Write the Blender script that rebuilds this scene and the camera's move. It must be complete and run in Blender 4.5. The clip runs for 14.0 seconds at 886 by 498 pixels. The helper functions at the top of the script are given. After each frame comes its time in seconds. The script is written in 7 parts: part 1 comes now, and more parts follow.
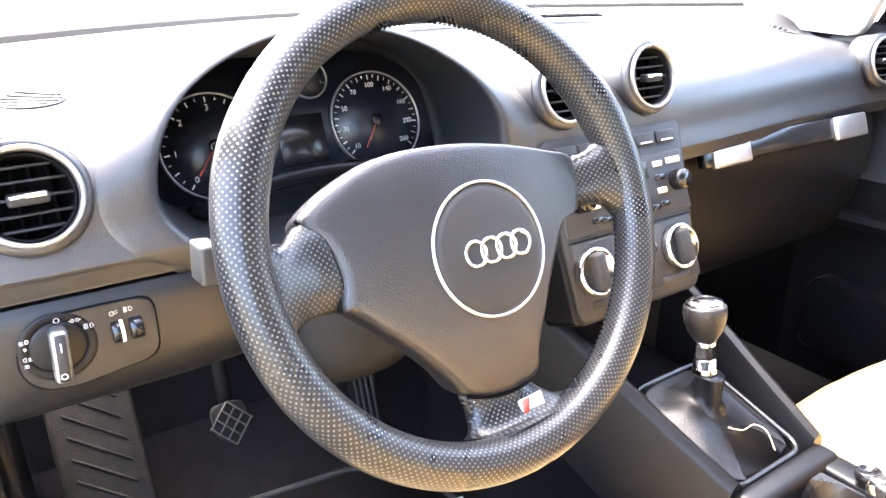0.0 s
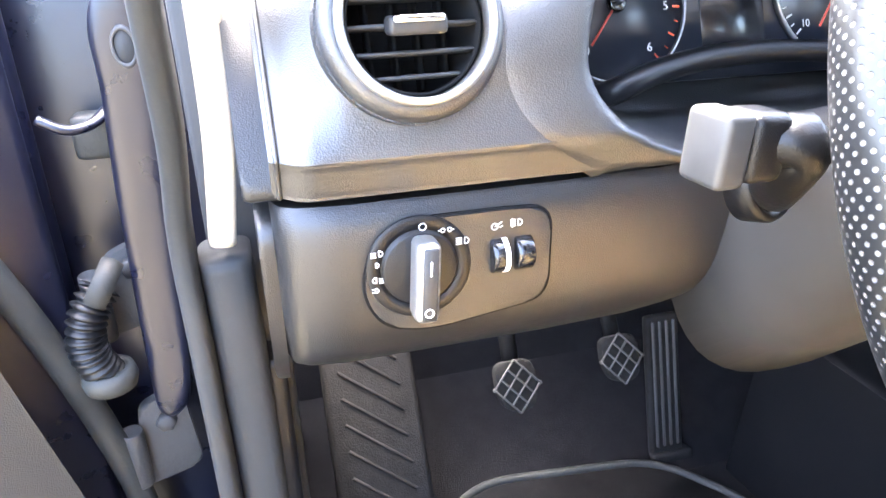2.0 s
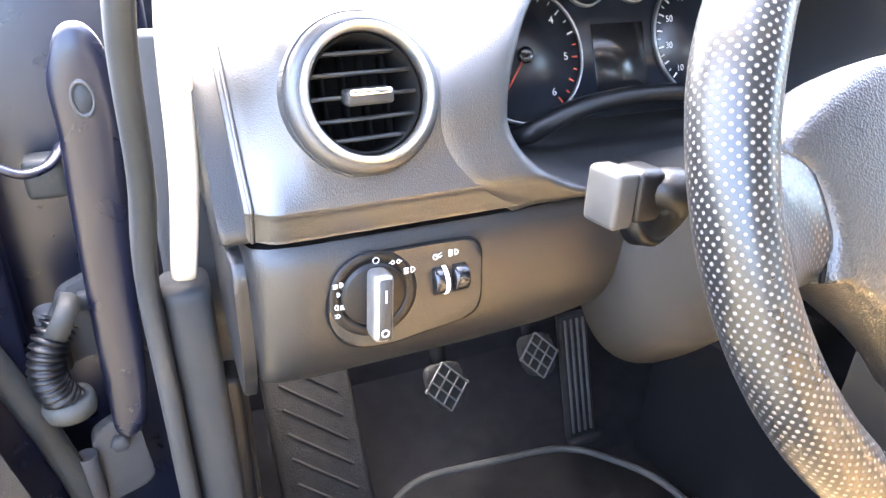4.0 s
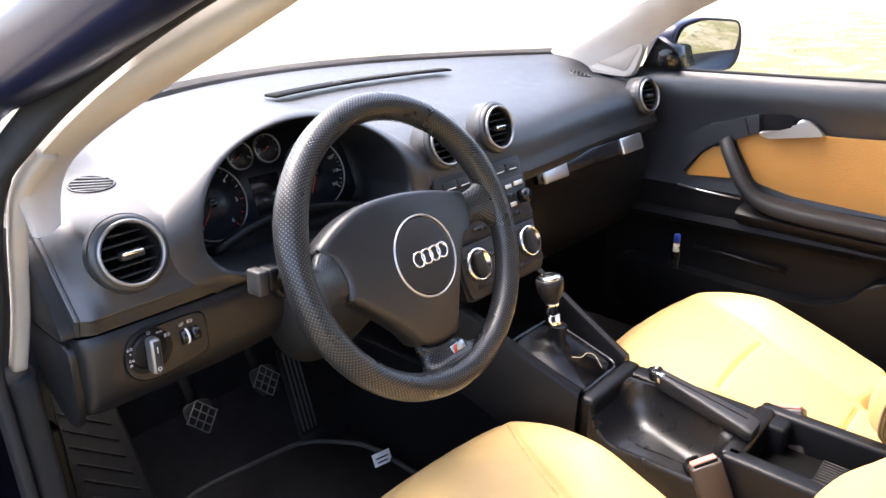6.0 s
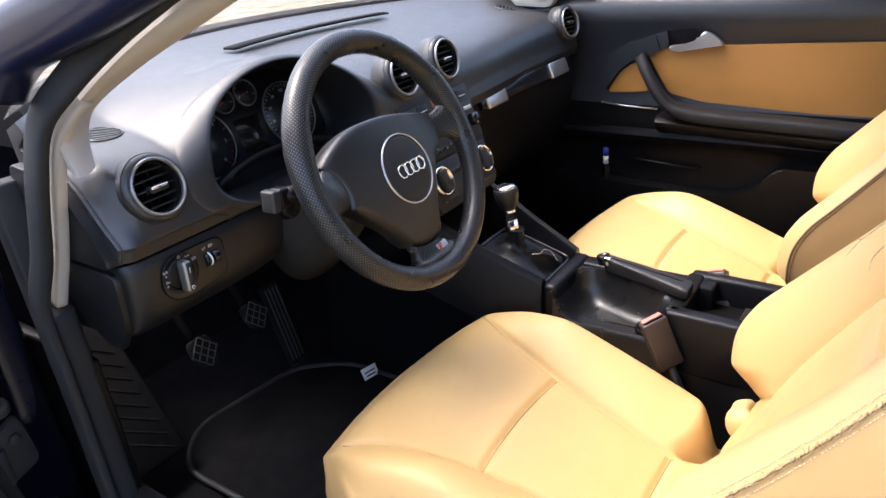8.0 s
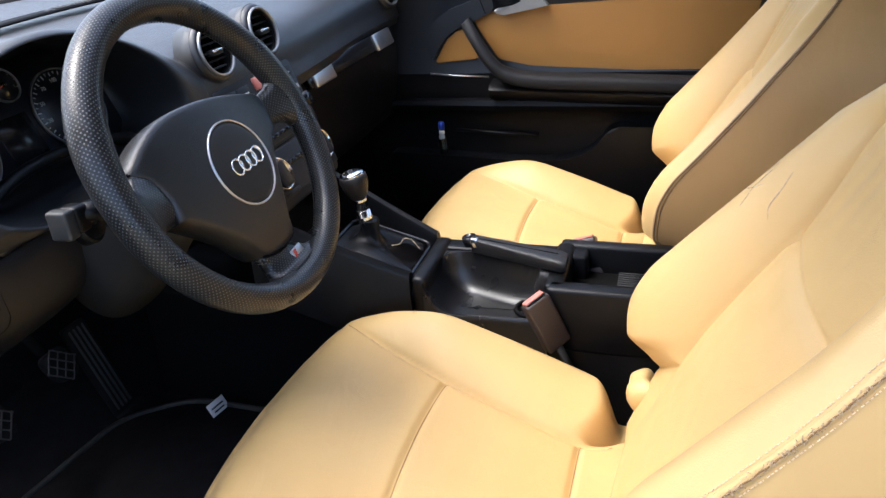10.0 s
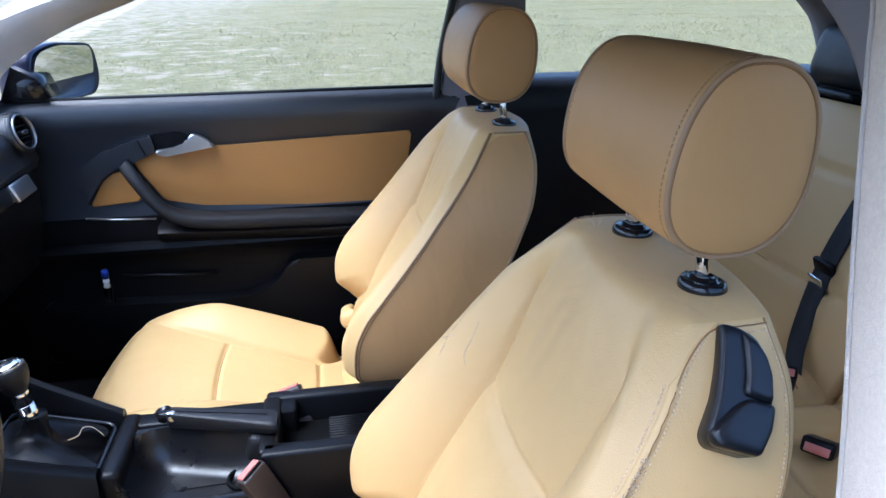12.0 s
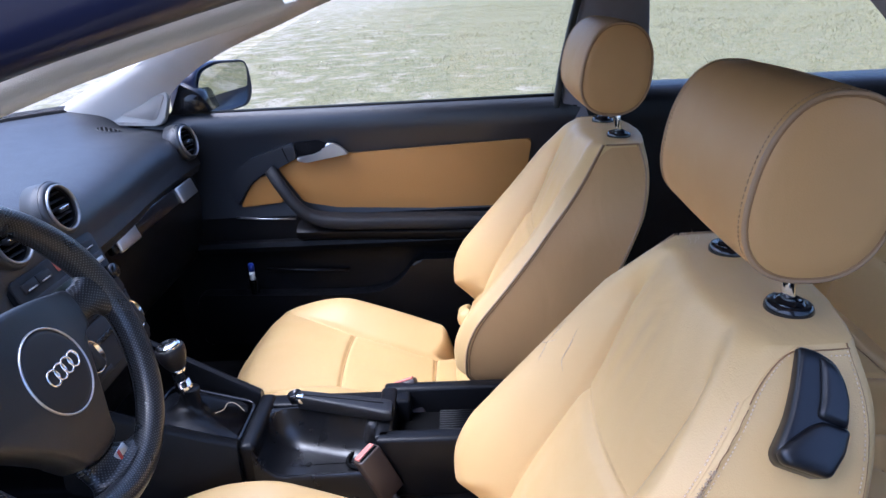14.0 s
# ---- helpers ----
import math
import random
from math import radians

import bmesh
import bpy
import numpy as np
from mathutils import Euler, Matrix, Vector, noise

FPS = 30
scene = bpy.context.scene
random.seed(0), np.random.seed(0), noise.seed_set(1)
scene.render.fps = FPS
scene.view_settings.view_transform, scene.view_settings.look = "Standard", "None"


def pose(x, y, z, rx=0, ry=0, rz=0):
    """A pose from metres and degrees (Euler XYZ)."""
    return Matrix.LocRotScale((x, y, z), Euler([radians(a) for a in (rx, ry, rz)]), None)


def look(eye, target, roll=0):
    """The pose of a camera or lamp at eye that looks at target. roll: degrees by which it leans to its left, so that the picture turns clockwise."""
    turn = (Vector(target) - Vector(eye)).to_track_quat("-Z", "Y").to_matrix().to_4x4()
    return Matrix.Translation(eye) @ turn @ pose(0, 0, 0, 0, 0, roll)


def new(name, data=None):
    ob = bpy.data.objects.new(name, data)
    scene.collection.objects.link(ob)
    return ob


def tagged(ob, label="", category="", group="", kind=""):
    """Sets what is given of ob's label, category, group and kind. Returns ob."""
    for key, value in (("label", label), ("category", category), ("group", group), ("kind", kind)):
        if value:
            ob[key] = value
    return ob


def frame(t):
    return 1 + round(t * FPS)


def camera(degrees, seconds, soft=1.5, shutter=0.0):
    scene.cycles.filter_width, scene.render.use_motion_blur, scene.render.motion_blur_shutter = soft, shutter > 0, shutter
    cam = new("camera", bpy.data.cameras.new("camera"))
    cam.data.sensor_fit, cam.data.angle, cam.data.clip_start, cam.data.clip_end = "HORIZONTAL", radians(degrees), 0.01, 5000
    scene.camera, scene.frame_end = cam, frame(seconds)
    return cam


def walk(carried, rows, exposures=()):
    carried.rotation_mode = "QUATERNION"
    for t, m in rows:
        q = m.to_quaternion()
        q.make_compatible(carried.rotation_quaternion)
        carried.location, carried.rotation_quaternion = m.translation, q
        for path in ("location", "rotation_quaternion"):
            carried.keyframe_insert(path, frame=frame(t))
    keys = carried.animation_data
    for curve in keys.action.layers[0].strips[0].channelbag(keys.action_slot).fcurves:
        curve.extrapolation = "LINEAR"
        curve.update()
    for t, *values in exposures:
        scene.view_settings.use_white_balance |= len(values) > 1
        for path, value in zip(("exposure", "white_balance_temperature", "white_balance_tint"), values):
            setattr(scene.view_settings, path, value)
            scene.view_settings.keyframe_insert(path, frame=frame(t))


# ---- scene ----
cam = camera(65.7, 14.0)
PATH = [
    (0, (-0.629, -0.549, 1.005), (0.389, 1.01, 0.276), -0.6),
    (0.5, (-0.708, -0.492, 0.999), (0.077, 1.188, 0.251), -0.9),
    (1, (-0.735, -0.401, 0.963), (-0.238, 1.383, 0.206), -1.3),
    (1.5, (-0.719, -0.335, 0.92), (-0.276, 1.437, 0.105), -1.4),
    (2, (-0.696, -0.303, 0.899), (-0.202, 1.447, 0.066), -1.0),
    (2.2, (-0.689, -0.299, 0.895), (-0.179, 1.446, 0.063), -0.8),
    (4.3, (-0.733, -0.374, 0.969), (0.014, 1.285, 0.139), 0.0),
    (4.5, (-0.733, -0.42, 1.003), (0.023, 1.246, 0.194), -0.1),
    (5, (-0.777, -0.516, 1.062), (0.29, 0.99, 0.292), 0.9),
    (5.5, (-0.819, -0.609, 1.081), (0.398, 0.788, 0.325), -0.8),
    (6, (-0.9, -0.719, 1.13), (0.466, 0.551, 0.409), -1.4),
    (6.5, (-0.973, -0.766, 1.151), (0.477, 0.408, 0.43), -4.7),
    (7, (-1.033, -0.777, 1.148), (0.425, 0.348, 0.367), -5.2),
    (7.2, (-1.046, -0.771, 1.138), (0.405, 0.344, 0.331), -5.6),
    (9.3, (-1.077, -0.749, 1.123), (0.396, 0.293, 0.26), -4.8),
    (9.5, (-1.048, -0.723, 1.125), (0.46, 0.269, 0.265), -5.3),
    (10, (-0.972, -0.636, 1.078), (0.688, -0.022, 0.146), -5.7),
    (10.5, (-0.914, -0.608, 1.058), (0.843, -0.283, 0.159), -5.9),
    (11, (-0.888, -0.576, 1.062), (0.897, -0.615, 0.161), -4.3),
    (11.5, (-0.9, -0.574, 1.118), (0.895, -0.919, 0.307), -2.7),
    (12, (-0.935, -0.592, 1.161), (0.901, -0.909, 0.434), -0.6),
    (12.5, (-0.966, -0.608, 1.185), (0.882, -0.86, 0.463), -0.1),
    (13, (-0.975, -0.606, 1.187), (0.881, -0.832, 0.476), -0.4),
    (13.5, (-0.979, -0.607, 1.193), (0.882, -0.744, 0.474), -1.5),
    (14, (-0.991, -0.622, 1.196), (0.874, -0.559, 0.475), -3.1),
]
walk(cam, [(t, look(eye, target, roll)) for t, eye, target, roll in PATH],
     exposures=[(0.0, 5.02, 6500, 14), (0.5, 4.40, 6500, 14), (1.0, 4.48, 6500, 14), (1.5, 5.05, 6400, 14), (2.0, 5.95, 6300, 14), (2.2, 5.95, 6300, 14), (4.3, 5.50, 6400, 14), (4.5, 5.35, 6500, 14), (5.0, 4.32, 6500, 14),
                (5.5, 3.62, 6500, 15), (6.0, 3.05, 6400, 16), (6.5, 2.55, 6300, 16), (7.0, 2.40, 6300, 16), (9.5, 2.25, 5850, 17), (10.5, 1.92, 5700, 1), (11.0, 1.80, 5450, -3), (11.5, 1.88, 5250, 8), (12.0, 2.05, 4800, 11), (12.5, 2.10, 4750, 15),
                (13.5, 2.00, 4900, 19), (14.0, 2.00, 4900, 19)])

# ---------------------------------------------------------------- world and light
world = bpy.data.worlds.new("world")
scene.world = world
world.use_nodes = True
SUN_EL, SUN_AZ = 62.0, -14.0          # degrees; azimuth from ahead (+y) towards the right (+x)
wn = world.node_tree.nodes
sky = wn.new("ShaderNodeTexSky")
sky.sky_type, sky.sun_disc = "NISHITA", False
sky.sun_elevation, sky.sun_rotation = radians(SUN_EL), radians(SUN_AZ)
sky.air_density, sky.dust_density, sky.ozone_density = 1.0, 5.0, 0.6
wn["Background"].inputs["Strength"].default_value = 0.15
world.node_tree.links.new(sky.outputs[0], wn["Background"].inputs["Color"])
sun_data = bpy.data.lights.new("sun", "SUN")
sun_data.energy, sun_data.angle, sun_data.color = 0.5, radians(22.0), (1.0, 0.965, 0.88)
sun = new("sun", sun_data)
_e, _a = radians(SUN_EL), radians(SUN_AZ)
sun_dir = Vector((math.sin(_a) * math.cos(_e), math.cos(_a) * math.cos(_e), math.sin(_e)))
sun.matrix_world = look(sun_dir * 30, (0, 0, 0))

# ---------------------------------------------------------------- materials


def material(name, color, rough=0.5, metal=0.0, color2=None, scale=8.0, mix=0.5, bump=0.0, bump_scale=400.0,
             coat=0.0, rough_var=0.0, voronoi=False, sheen=0.0, detail=4.0, spec=0.5):
    """A principled material with colour variation at a large scale, roughness variation and fine relief."""
    m = bpy.data.materials.new(name)
    m.use_nodes = True
    nt = m.node_tree
    b = nt.nodes["Principled BSDF"]
    b.inputs["Base Color"].default_value = (*color, 1)
    b.inputs["Roughness"].default_value = rough
    b.inputs["Metallic"].default_value = metal
    b.inputs["Coat Weight"].default_value = coat
    b.inputs["Coat Roughness"].default_value = 0.06
    b.inputs["Sheen Weight"].default_value = sheen
    b.inputs["Specular IOR Level"].default_value = spec
    co = nt.nodes.new("ShaderNodeTexCoord")
    if color2 is not None:
        n = nt.nodes.new("ShaderNodeTexNoise")
        n.inputs["Scale"].default_value, n.inputs["Detail"].default_value = scale, detail
        nt.links.new(co.outputs["Object"], n.inputs["Vector"])
        r = nt.nodes.new("ShaderNodeMapRange")
        r.inputs["From Min"].default_value, r.inputs["From Max"].default_value = 0.5 - 0.35 * mix, 0.5 + 0.35 * mix
        nt.links.new(n.outputs["Fac"], r.inputs["Value"])
        x = nt.nodes.new("ShaderNodeMix")
        x.data_type = "RGBA"
        x.inputs["A"].default_value, x.inputs["B"].default_value = (*color, 1), (*color2, 1)
        nt.links.new(r.outputs["Result"], x.inputs["Factor"])
        nt.links.new(x.outputs["Result"], b.inputs["Base Color"])
    if rough_var:
        n2 = nt.nodes.new("ShaderNodeTexNoise")
        n2.inputs["Scale"].default_value, n2.inputs["Detail"].default_value = 35.0, 6.0
        nt.links.new(co.outputs["Object"], n2.inputs["Vector"])
        r2 = nt.nodes.new("ShaderNodeMapRange")
        r2.inputs["To Min"].default_value, r2.inputs["To Max"].default_value = rough - rough_var, rough + rough_var
        nt.links.new(n2.outputs["Fac"], r2.inputs["Value"])
        nt.links.new(r2.outputs["Result"], b.inputs["Roughness"])
    if bump:
        if voronoi:
            t = nt.nodes.new("ShaderNodeTexVoronoi")
            t.inputs["Scale"].default_value = bump_scale
            out = t.outputs["Distance"]
        else:
            t = nt.nodes.new("ShaderNodeTexNoise")
            t.inputs["Scale"].default_value, t.inputs["Detail"].default_value = bump_scale, 3.0
            out = t.outputs["Fac"]
        nt.links.new(co.outputs["Object"], t.inputs["Vector"])
        bp = nt.nodes.new("ShaderNodeBump")
        bp.inputs["Strength"].default_value, bp.inputs["Distance"].default_value = bump, 0.002
        nt.links.new(out, bp.inputs["Height"])
        nt.links.new(bp.outputs["Normal"], b.inputs["Normal"])
    return m


M_DOORTRIM = material("door_trim_plastic", (0.0060, 0.0080, 0.0122), 0.36, color2=(0.0092, 0.0112, 0.0152), scale=5, bump=0.10, bump_scale=1500, voronoi=True, rough_var=0.05, spec=0.70)
M_DASH = material("dash_plastic", (0.0066, 0.0074, 0.0090), 0.45, color2=(0.0094, 0.0102, 0.0120), scale=5, bump=0.14, bump_scale=1100, voronoi=True, rough_var=0.06, spec=0.88)
M_PAD = material("airbag_plastic", (0.0070, 0.0073, 0.0085), 0.36, color2=(0.0095, 0.0098, 0.0110), scale=9, bump=0.2, bump_scale=800, voronoi=True, rough_var=0.05, spec=0.7)
M_TRIM = material("hard_trim_plastic", (0.0034, 0.0036, 0.0043), 0.36, color2=(0.0050, 0.0052, 0.0060), scale=6, bump=0.12, bump_scale=1400, voronoi=True, rough_var=0.06, spec=0.22)
M_SOFT = material("switch_plastic", (0.018, 0.018, 0.0185), 0.55, color2=(0.023, 0.023, 0.0235), scale=12, rough_var=0.05, spec=0.3)
M_BLACK = material("black_gloss_plastic", (0.008, 0.008, 0.009), 0.18, rough_var=0.05)
M_DEEP = material("deep_black_plastic", (0.0035, 0.0035, 0.0036), 0.7, rough_var=0.05, spec=0.08)
M_LEATHER = material("tan_leather", (0.545, 0.360, 0.142), 0.47, color2=(0.605, 0.416, 0.172), scale=4.5, mix=0.9, bump=0.10, bump_scale=700, voronoi=True, rough_var=0.09, spec=0.42)
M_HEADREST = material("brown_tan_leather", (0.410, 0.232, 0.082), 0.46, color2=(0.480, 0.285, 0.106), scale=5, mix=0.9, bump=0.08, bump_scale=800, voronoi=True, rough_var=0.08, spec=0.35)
M_INSERT = material("door_insert_leather", (0.285, 0.136, 0.026), 0.5, color2=(0.335, 0.168, 0.036), scale=3.5, mix=0.9, bump=0.25, bump_scale=420, voronoi=True, rough_var=0.06)
# browner copy of the tan leather, with the side panels' shade in its colour
M_SIDE = material("shaded_tan_leather", (0.440, 0.258, 0.098), 0.46, color2=(0.495, 0.300, 0.120), scale=5, mix=0.9, bump=0.10, bump_scale=800, voronoi=True, rough_var=0.08, spec=0.4)
M_SEAM = material("leather_seam_shadow_gap", (0.24, 0.13, 0.045), 0.7, bump=0.2, bump_scale=500)
M_STITCH = material("pale_thread", (0.80, 0.64, 0.42), 0.8, color2=(0.66, 0.50, 0.31), scale=90)
M_PIPING = material("leather_piping", (0.30, 0.190, 0.095), 0.55, bump=0.2, bump_scale=500)
M_TEAR = material("worn_seam", (0.36, 0.26, 0.15), 0.95, color2=(0.62, 0.50, 0.33), scale=220, mix=0.6, spec=0.1)
M_BLKLEATHER = material("black_leather", (0.010, 0.010, 0.011), 0.42, color2=(0.015, 0.015, 0.016), scale=20, bump=0.3, bump_scale=500, voronoi=True, rough_var=0.08, spec=0.4)
M_BOOT = material("slack_black_leather", (0.006, 0.006, 0.0065), 0.36, color2=(0.009, 0.009, 0.010), scale=20, bump=0.15, bump_scale=500, voronoi=True, rough_var=0.10, spec=0.3)
M_TRAY = material("tray_plastic", (0.0062, 0.0062, 0.0068), 0.30, color2=(0.0085, 0.0085, 0.0092), scale=9, bump=0.05, bump_scale=900, voronoi=True, rough_var=0.10, spec=0.45)
M_ARM = material("matt_armrest_leather", (0.0075, 0.0078, 0.0090), 0.58, color2=(0.0105, 0.0108, 0.0120), scale=12, bump=0.25, bump_scale=700, voronoi=True, rough_var=0.08, spec=0.3)
M_LEVER = material("satin_black_plastic", (0.0045, 0.0050, 0.0068), 0.34, color2=(0.0060, 0.0066, 0.0085), scale=10, rough_var=0.08, spec=0.45)
M_KNEE = material("lower_dash_plastic", (0.0056, 0.0060, 0.0070), 0.42, color2=(0.0080, 0.0084, 0.0094), scale=6, bump=0.12, bump_scale=1200, voronoi=True, rough_var=0.06, spec=0.45)
M_PILLAR = material("grey_pillar_fabric", (0.41, 0.39, 0.355), 0.9, color2=(0.46, 0.44, 0.40), scale=9, bump=0.2, bump_scale=1600, voronoi=True)
M_JAMB = material("navy_jamb_paint", (0.003, 0.0036, 0.010), 0.30, color2=(0.0048, 0.0055, 0.0110), scale=14, mix=0.7, bump=0.1, bump_scale=60, rough_var=0.1, spec=0.35)
M_NAVY = material("navy_paint", (0.005, 0.0065, 0.024), 0.34, color2=(0.0065, 0.009, 0.030), scale=3, coat=0.25, metal=0.0, spec=0.3)
M_RUBBER = material("rubber_seal", (0.018, 0.019, 0.019), 0.6, color2=(0.03, 0.032, 0.031), scale=14, bump=0.2, bump_scale=300, rough_var=0.08, spec=0.2)
M_SEAL = material("grey_rubber_seal", (0.017, 0.019, 0.021), 0.65, color2=(0.023, 0.025, 0.028), scale=10, bump=0.1, bump_scale=500, rough_var=0.06, spec=0.25)
M_DUSTY = material("dusty_jamb_paint", (0.010, 0.011, 0.014), 0.7, color2=(0.030, 0.030, 0.031), scale=16, mix=0.8, bump=0.3, bump_scale=200)
M_CARPET = material("black_carpet", (0.0045, 0.0045, 0.0055), 0.95, color2=(0.008, 0.008, 0.009), scale=40, bump=0.9, bump_scale=900, spec=0.1)
M_CHROME = material("chrome", (0.85, 0.85, 0.84), 0.10, metal=1.0, rough_var=0.04)
M_ALU = material("satin_aluminium", (0.62, 0.62, 0.62), 0.34, metal=1.0, color2=(0.68, 0.68, 0.67), scale=30, rough_var=0.05)
M_RING = material("satin_silver_ring", (0.32, 0.32, 0.313), 0.38, metal=0.85, color2=(0.30, 0.30, 0.295), scale=40, rough_var=0.06)
M_SILVER = material("silver_paint", (0.55, 0.55, 0.54), 0.4, metal=0.6, rough_var=0.05)
M_PEDAL = material("scuffed_pedal_rubber", (0.006, 0.006, 0.006), 0.8, color2=(0.011, 0.0105, 0.0105), scale=60, bump=0.4, bump_scale=500, spec=0.15)
M_PEDALWEAR = material("worn_metal_edge", (0.030, 0.029, 0.028), 0.6, color2=(0.035, 0.034, 0.033), scale=80)
M_GAUGE = material("gauge_face", (0.006, 0.008, 0.013), 0.32, rough_var=0.04)
M_PRINT = material("white_print", (0.75, 0.75, 0.73), 0.6)
M_GREYTIP = material("grey_switch_plastic", (0.020, 0.020, 0.0195), 0.5, color2=(0.032, 0.032, 0.031), scale=60, rough_var=0.06)
M_RED = material("red_needle", (0.45, 0.05, 0.03), 0.5)
M_BUCKLERED = material("red_buckle_button", (0.55, 0.16, 0.12), 0.45, color2=(0.62, 0.24, 0.19), scale=30)
M_BROWN = material("buckle_plastic", (0.035, 0.024, 0.02), 0.45, rough_var=0.06)
M_PAPER = material("paper_label", (0.72, 0.72, 0.70), 0.8, color2=(0.62, 0.62, 0.60), scale=60)
M_BLUECAP = material("blue_cap_plastic", (0.02, 0.05, 0.35), 0.35)
M_BELT = material("seat_belt_webbing", (0.015, 0.015, 0.016), 0.7, bump=0.5, bump_scale=1200)
M_BELTGREY = material("grey_belt_webbing", (0.46, 0.42, 0.37), 0.75, bump=0.6, bump_scale=1500, voronoi=True)
# lining kept dark so that less light bounces down onto the headrests
M_HEAD = material("darkened_headlining", (0.085, 0.080, 0.078), 0.9, bump=0.3, bump_scale=1200)
M_DIALPRINT = material("dim_dial_print", (0.42, 0.42, 0.41), 0.6)
M_ORANGE = material("red_scale", (0.55, 0.06, 0.02), 0.5)
M_LCD = material("green_display", (0.016, 0.020, 0.014), 0.3)


def perforated_leather(name):
    """Black leather with rows of small punched holes, laid out round the rim by its own coordinates."""
    m = bpy.data.materials.new(name)
    m.use_nodes = True
    nt = m.node_tree
    b = nt.nodes["Principled BSDF"]
    v = nt.nodes.new("ShaderNodeTexVoronoi")
    v.inputs["Randomness"].default_value = 0.06
    uv = nt.nodes.new("ShaderNodeUVMap")
    uv.uv_map = "rim"
    v.inputs["Scale"].default_value = 1.0
    nt.links.new(uv.outputs[0], v.inputs["Vector"])
    r = nt.nodes.new("ShaderNodeMapRange")
    r.inputs["From Min"].default_value, r.inputs["From Max"].default_value = 0.165, 0.275
    nt.links.new(v.outputs["Distance"], r.inputs["Value"])
    x = nt.nodes.new("ShaderNodeMix")
    x.data_type = "RGBA"
    x.inputs["A"].default_value, x.inputs["B"].default_value = (0.088, 0.088, 0.088, 1), (0.0075, 0.0082, 0.0090, 1)
    nt.links.new(r.outputs["Result"], x.inputs["Factor"])
    nt.links.new(x.outputs["Result"], b.inputs["Base Color"])
    co = nt.nodes.new("ShaderNodeTexCoord")
    n = nt.nodes.new("ShaderNodeTexNoise")
    n.inputs["Scale"].default_value = 26.0
    nt.links.new(co.outputs["Object"], n.inputs["Vector"])
    rr = nt.nodes.new("ShaderNodeMapRange")
    rr.inputs["To Min"].default_value, rr.inputs["To Max"].default_value = 0.22, 0.36
    b.inputs["Specular IOR Level"].default_value = 0.45
    nt.links.new(n.outputs["Fac"], rr.inputs["Value"])
    nt.links.new(rr.outputs["Result"], b.inputs["Roughness"])
    bp = nt.nodes.new("ShaderNodeBump")
    bp.inputs["Strength"].default_value, bp.inputs["Distance"].default_value = 0.35, 0.0010
    nt.links.new(r.outputs["Result"], bp.inputs["Height"])
    nt.links.new(bp.outputs["Normal"], b.inputs["Normal"])
    return m


def creased(m, scale, strength):
    """Adds broad soft creases under the fine grain of a leather."""
    nt = m.node_tree
    b = nt.nodes["Principled BSDF"]
    fine = next(n for n in nt.nodes if n.type == "BUMP")
    co, mp, n, bp = (nt.nodes.new("ShaderNode" + k) for k in ("TexCoord", "Mapping", "TexNoise", "Bump"))
    mp.inputs["Scale"].default_value = (1.0, 1.6, 0.8)
    n.inputs["Scale"].default_value, n.inputs["Detail"].default_value, n.inputs["Distortion"].default_value = scale, 5.0, 1.2
    bp.inputs["Strength"].default_value, bp.inputs["Distance"].default_value = strength, 0.004
    nt.links.new(co.outputs["Object"], mp.inputs["Vector"])
    nt.links.new(mp.outputs["Vector"], n.inputs["Vector"])
    nt.links.new(n.outputs["Fac"], bp.inputs["Height"])
    nt.links.new(bp.outputs["Normal"], fine.inputs["Normal"])


creased(M_LEATHER, 11.0, 0.42)
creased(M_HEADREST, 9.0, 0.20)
creased(M_INSERT, 7.0, 0.25)
creased(M_SIDE, 13.0, 0.45)

M_PERF = perforated_leather("perforated_leather")


def glass_material(name, tint=(0.93, 0.96, 0.95), dust=0.0):
    """Thin clear pane: see-through, with a mirror gloss that grows at grazing angles, and a little dust."""
    m = bpy.data.materials.new(name)
    m.use_nodes = True
    nt = m.node_tree
    nt.nodes.remove(nt.nodes["Principled BSDF"])
    out = nt.nodes["Material Output"]
    tr, gl, fr, mx = (nt.nodes.new("ShaderNode" + k) for k in ("BsdfTransparent", "BsdfGlossy", "Fresnel", "MixShader"))
    tr.inputs["Color"].default_value = (*tint, 1)
    gl.inputs["Roughness"].default_value = 0.02
    fr.inputs["IOR"].default_value = 1.45
    nt.links.new(fr.outputs[0], mx.inputs[0])
    nt.links.new(tr.outputs[0], mx.inputs[1])
    nt.links.new(gl.outputs[0], mx.inputs[2])
    last = mx
    if dust:
        df, mx2, no, co = (nt.nodes.new("ShaderNode" + k) for k in ("BsdfTranslucent", "MixShader", "TexNoise", "TexCoord"))
        df.inputs["Color"].default_value = (0.8, 0.78, 0.74, 1)
        no.inputs["Scale"].default_value = 6.0
        nt.links.new(co.outputs["Object"], no.inputs["Vector"])
        mr = nt.nodes.new("ShaderNodeMapRange")
        mr.inputs["To Min"].default_value, mr.inputs["To Max"].default_value = dust * 0.5, dust * 1.5
        nt.links.new(no.outputs["Fac"], mr.inputs["Value"])
        nt.links.new(mr.outputs["Result"], mx2.inputs[0])
        nt.links.new(mx.outputs[0], mx2.inputs[1])
        nt.links.new(df.outputs[0], mx2.inputs[2])
        last = mx2
    nt.links.new(last.outputs[0], out.inputs["Surface"])
    return m


M_GLASS = glass_material("side_glass", (0.80, 0.83, 0.815))
M_SCREEN = glass_material("windscreen_glass", (0.87, 0.895, 0.88), dust=0.05)
M_CLEAR = glass_material("clear_plastic", (0.8, 0.85, 0.85))


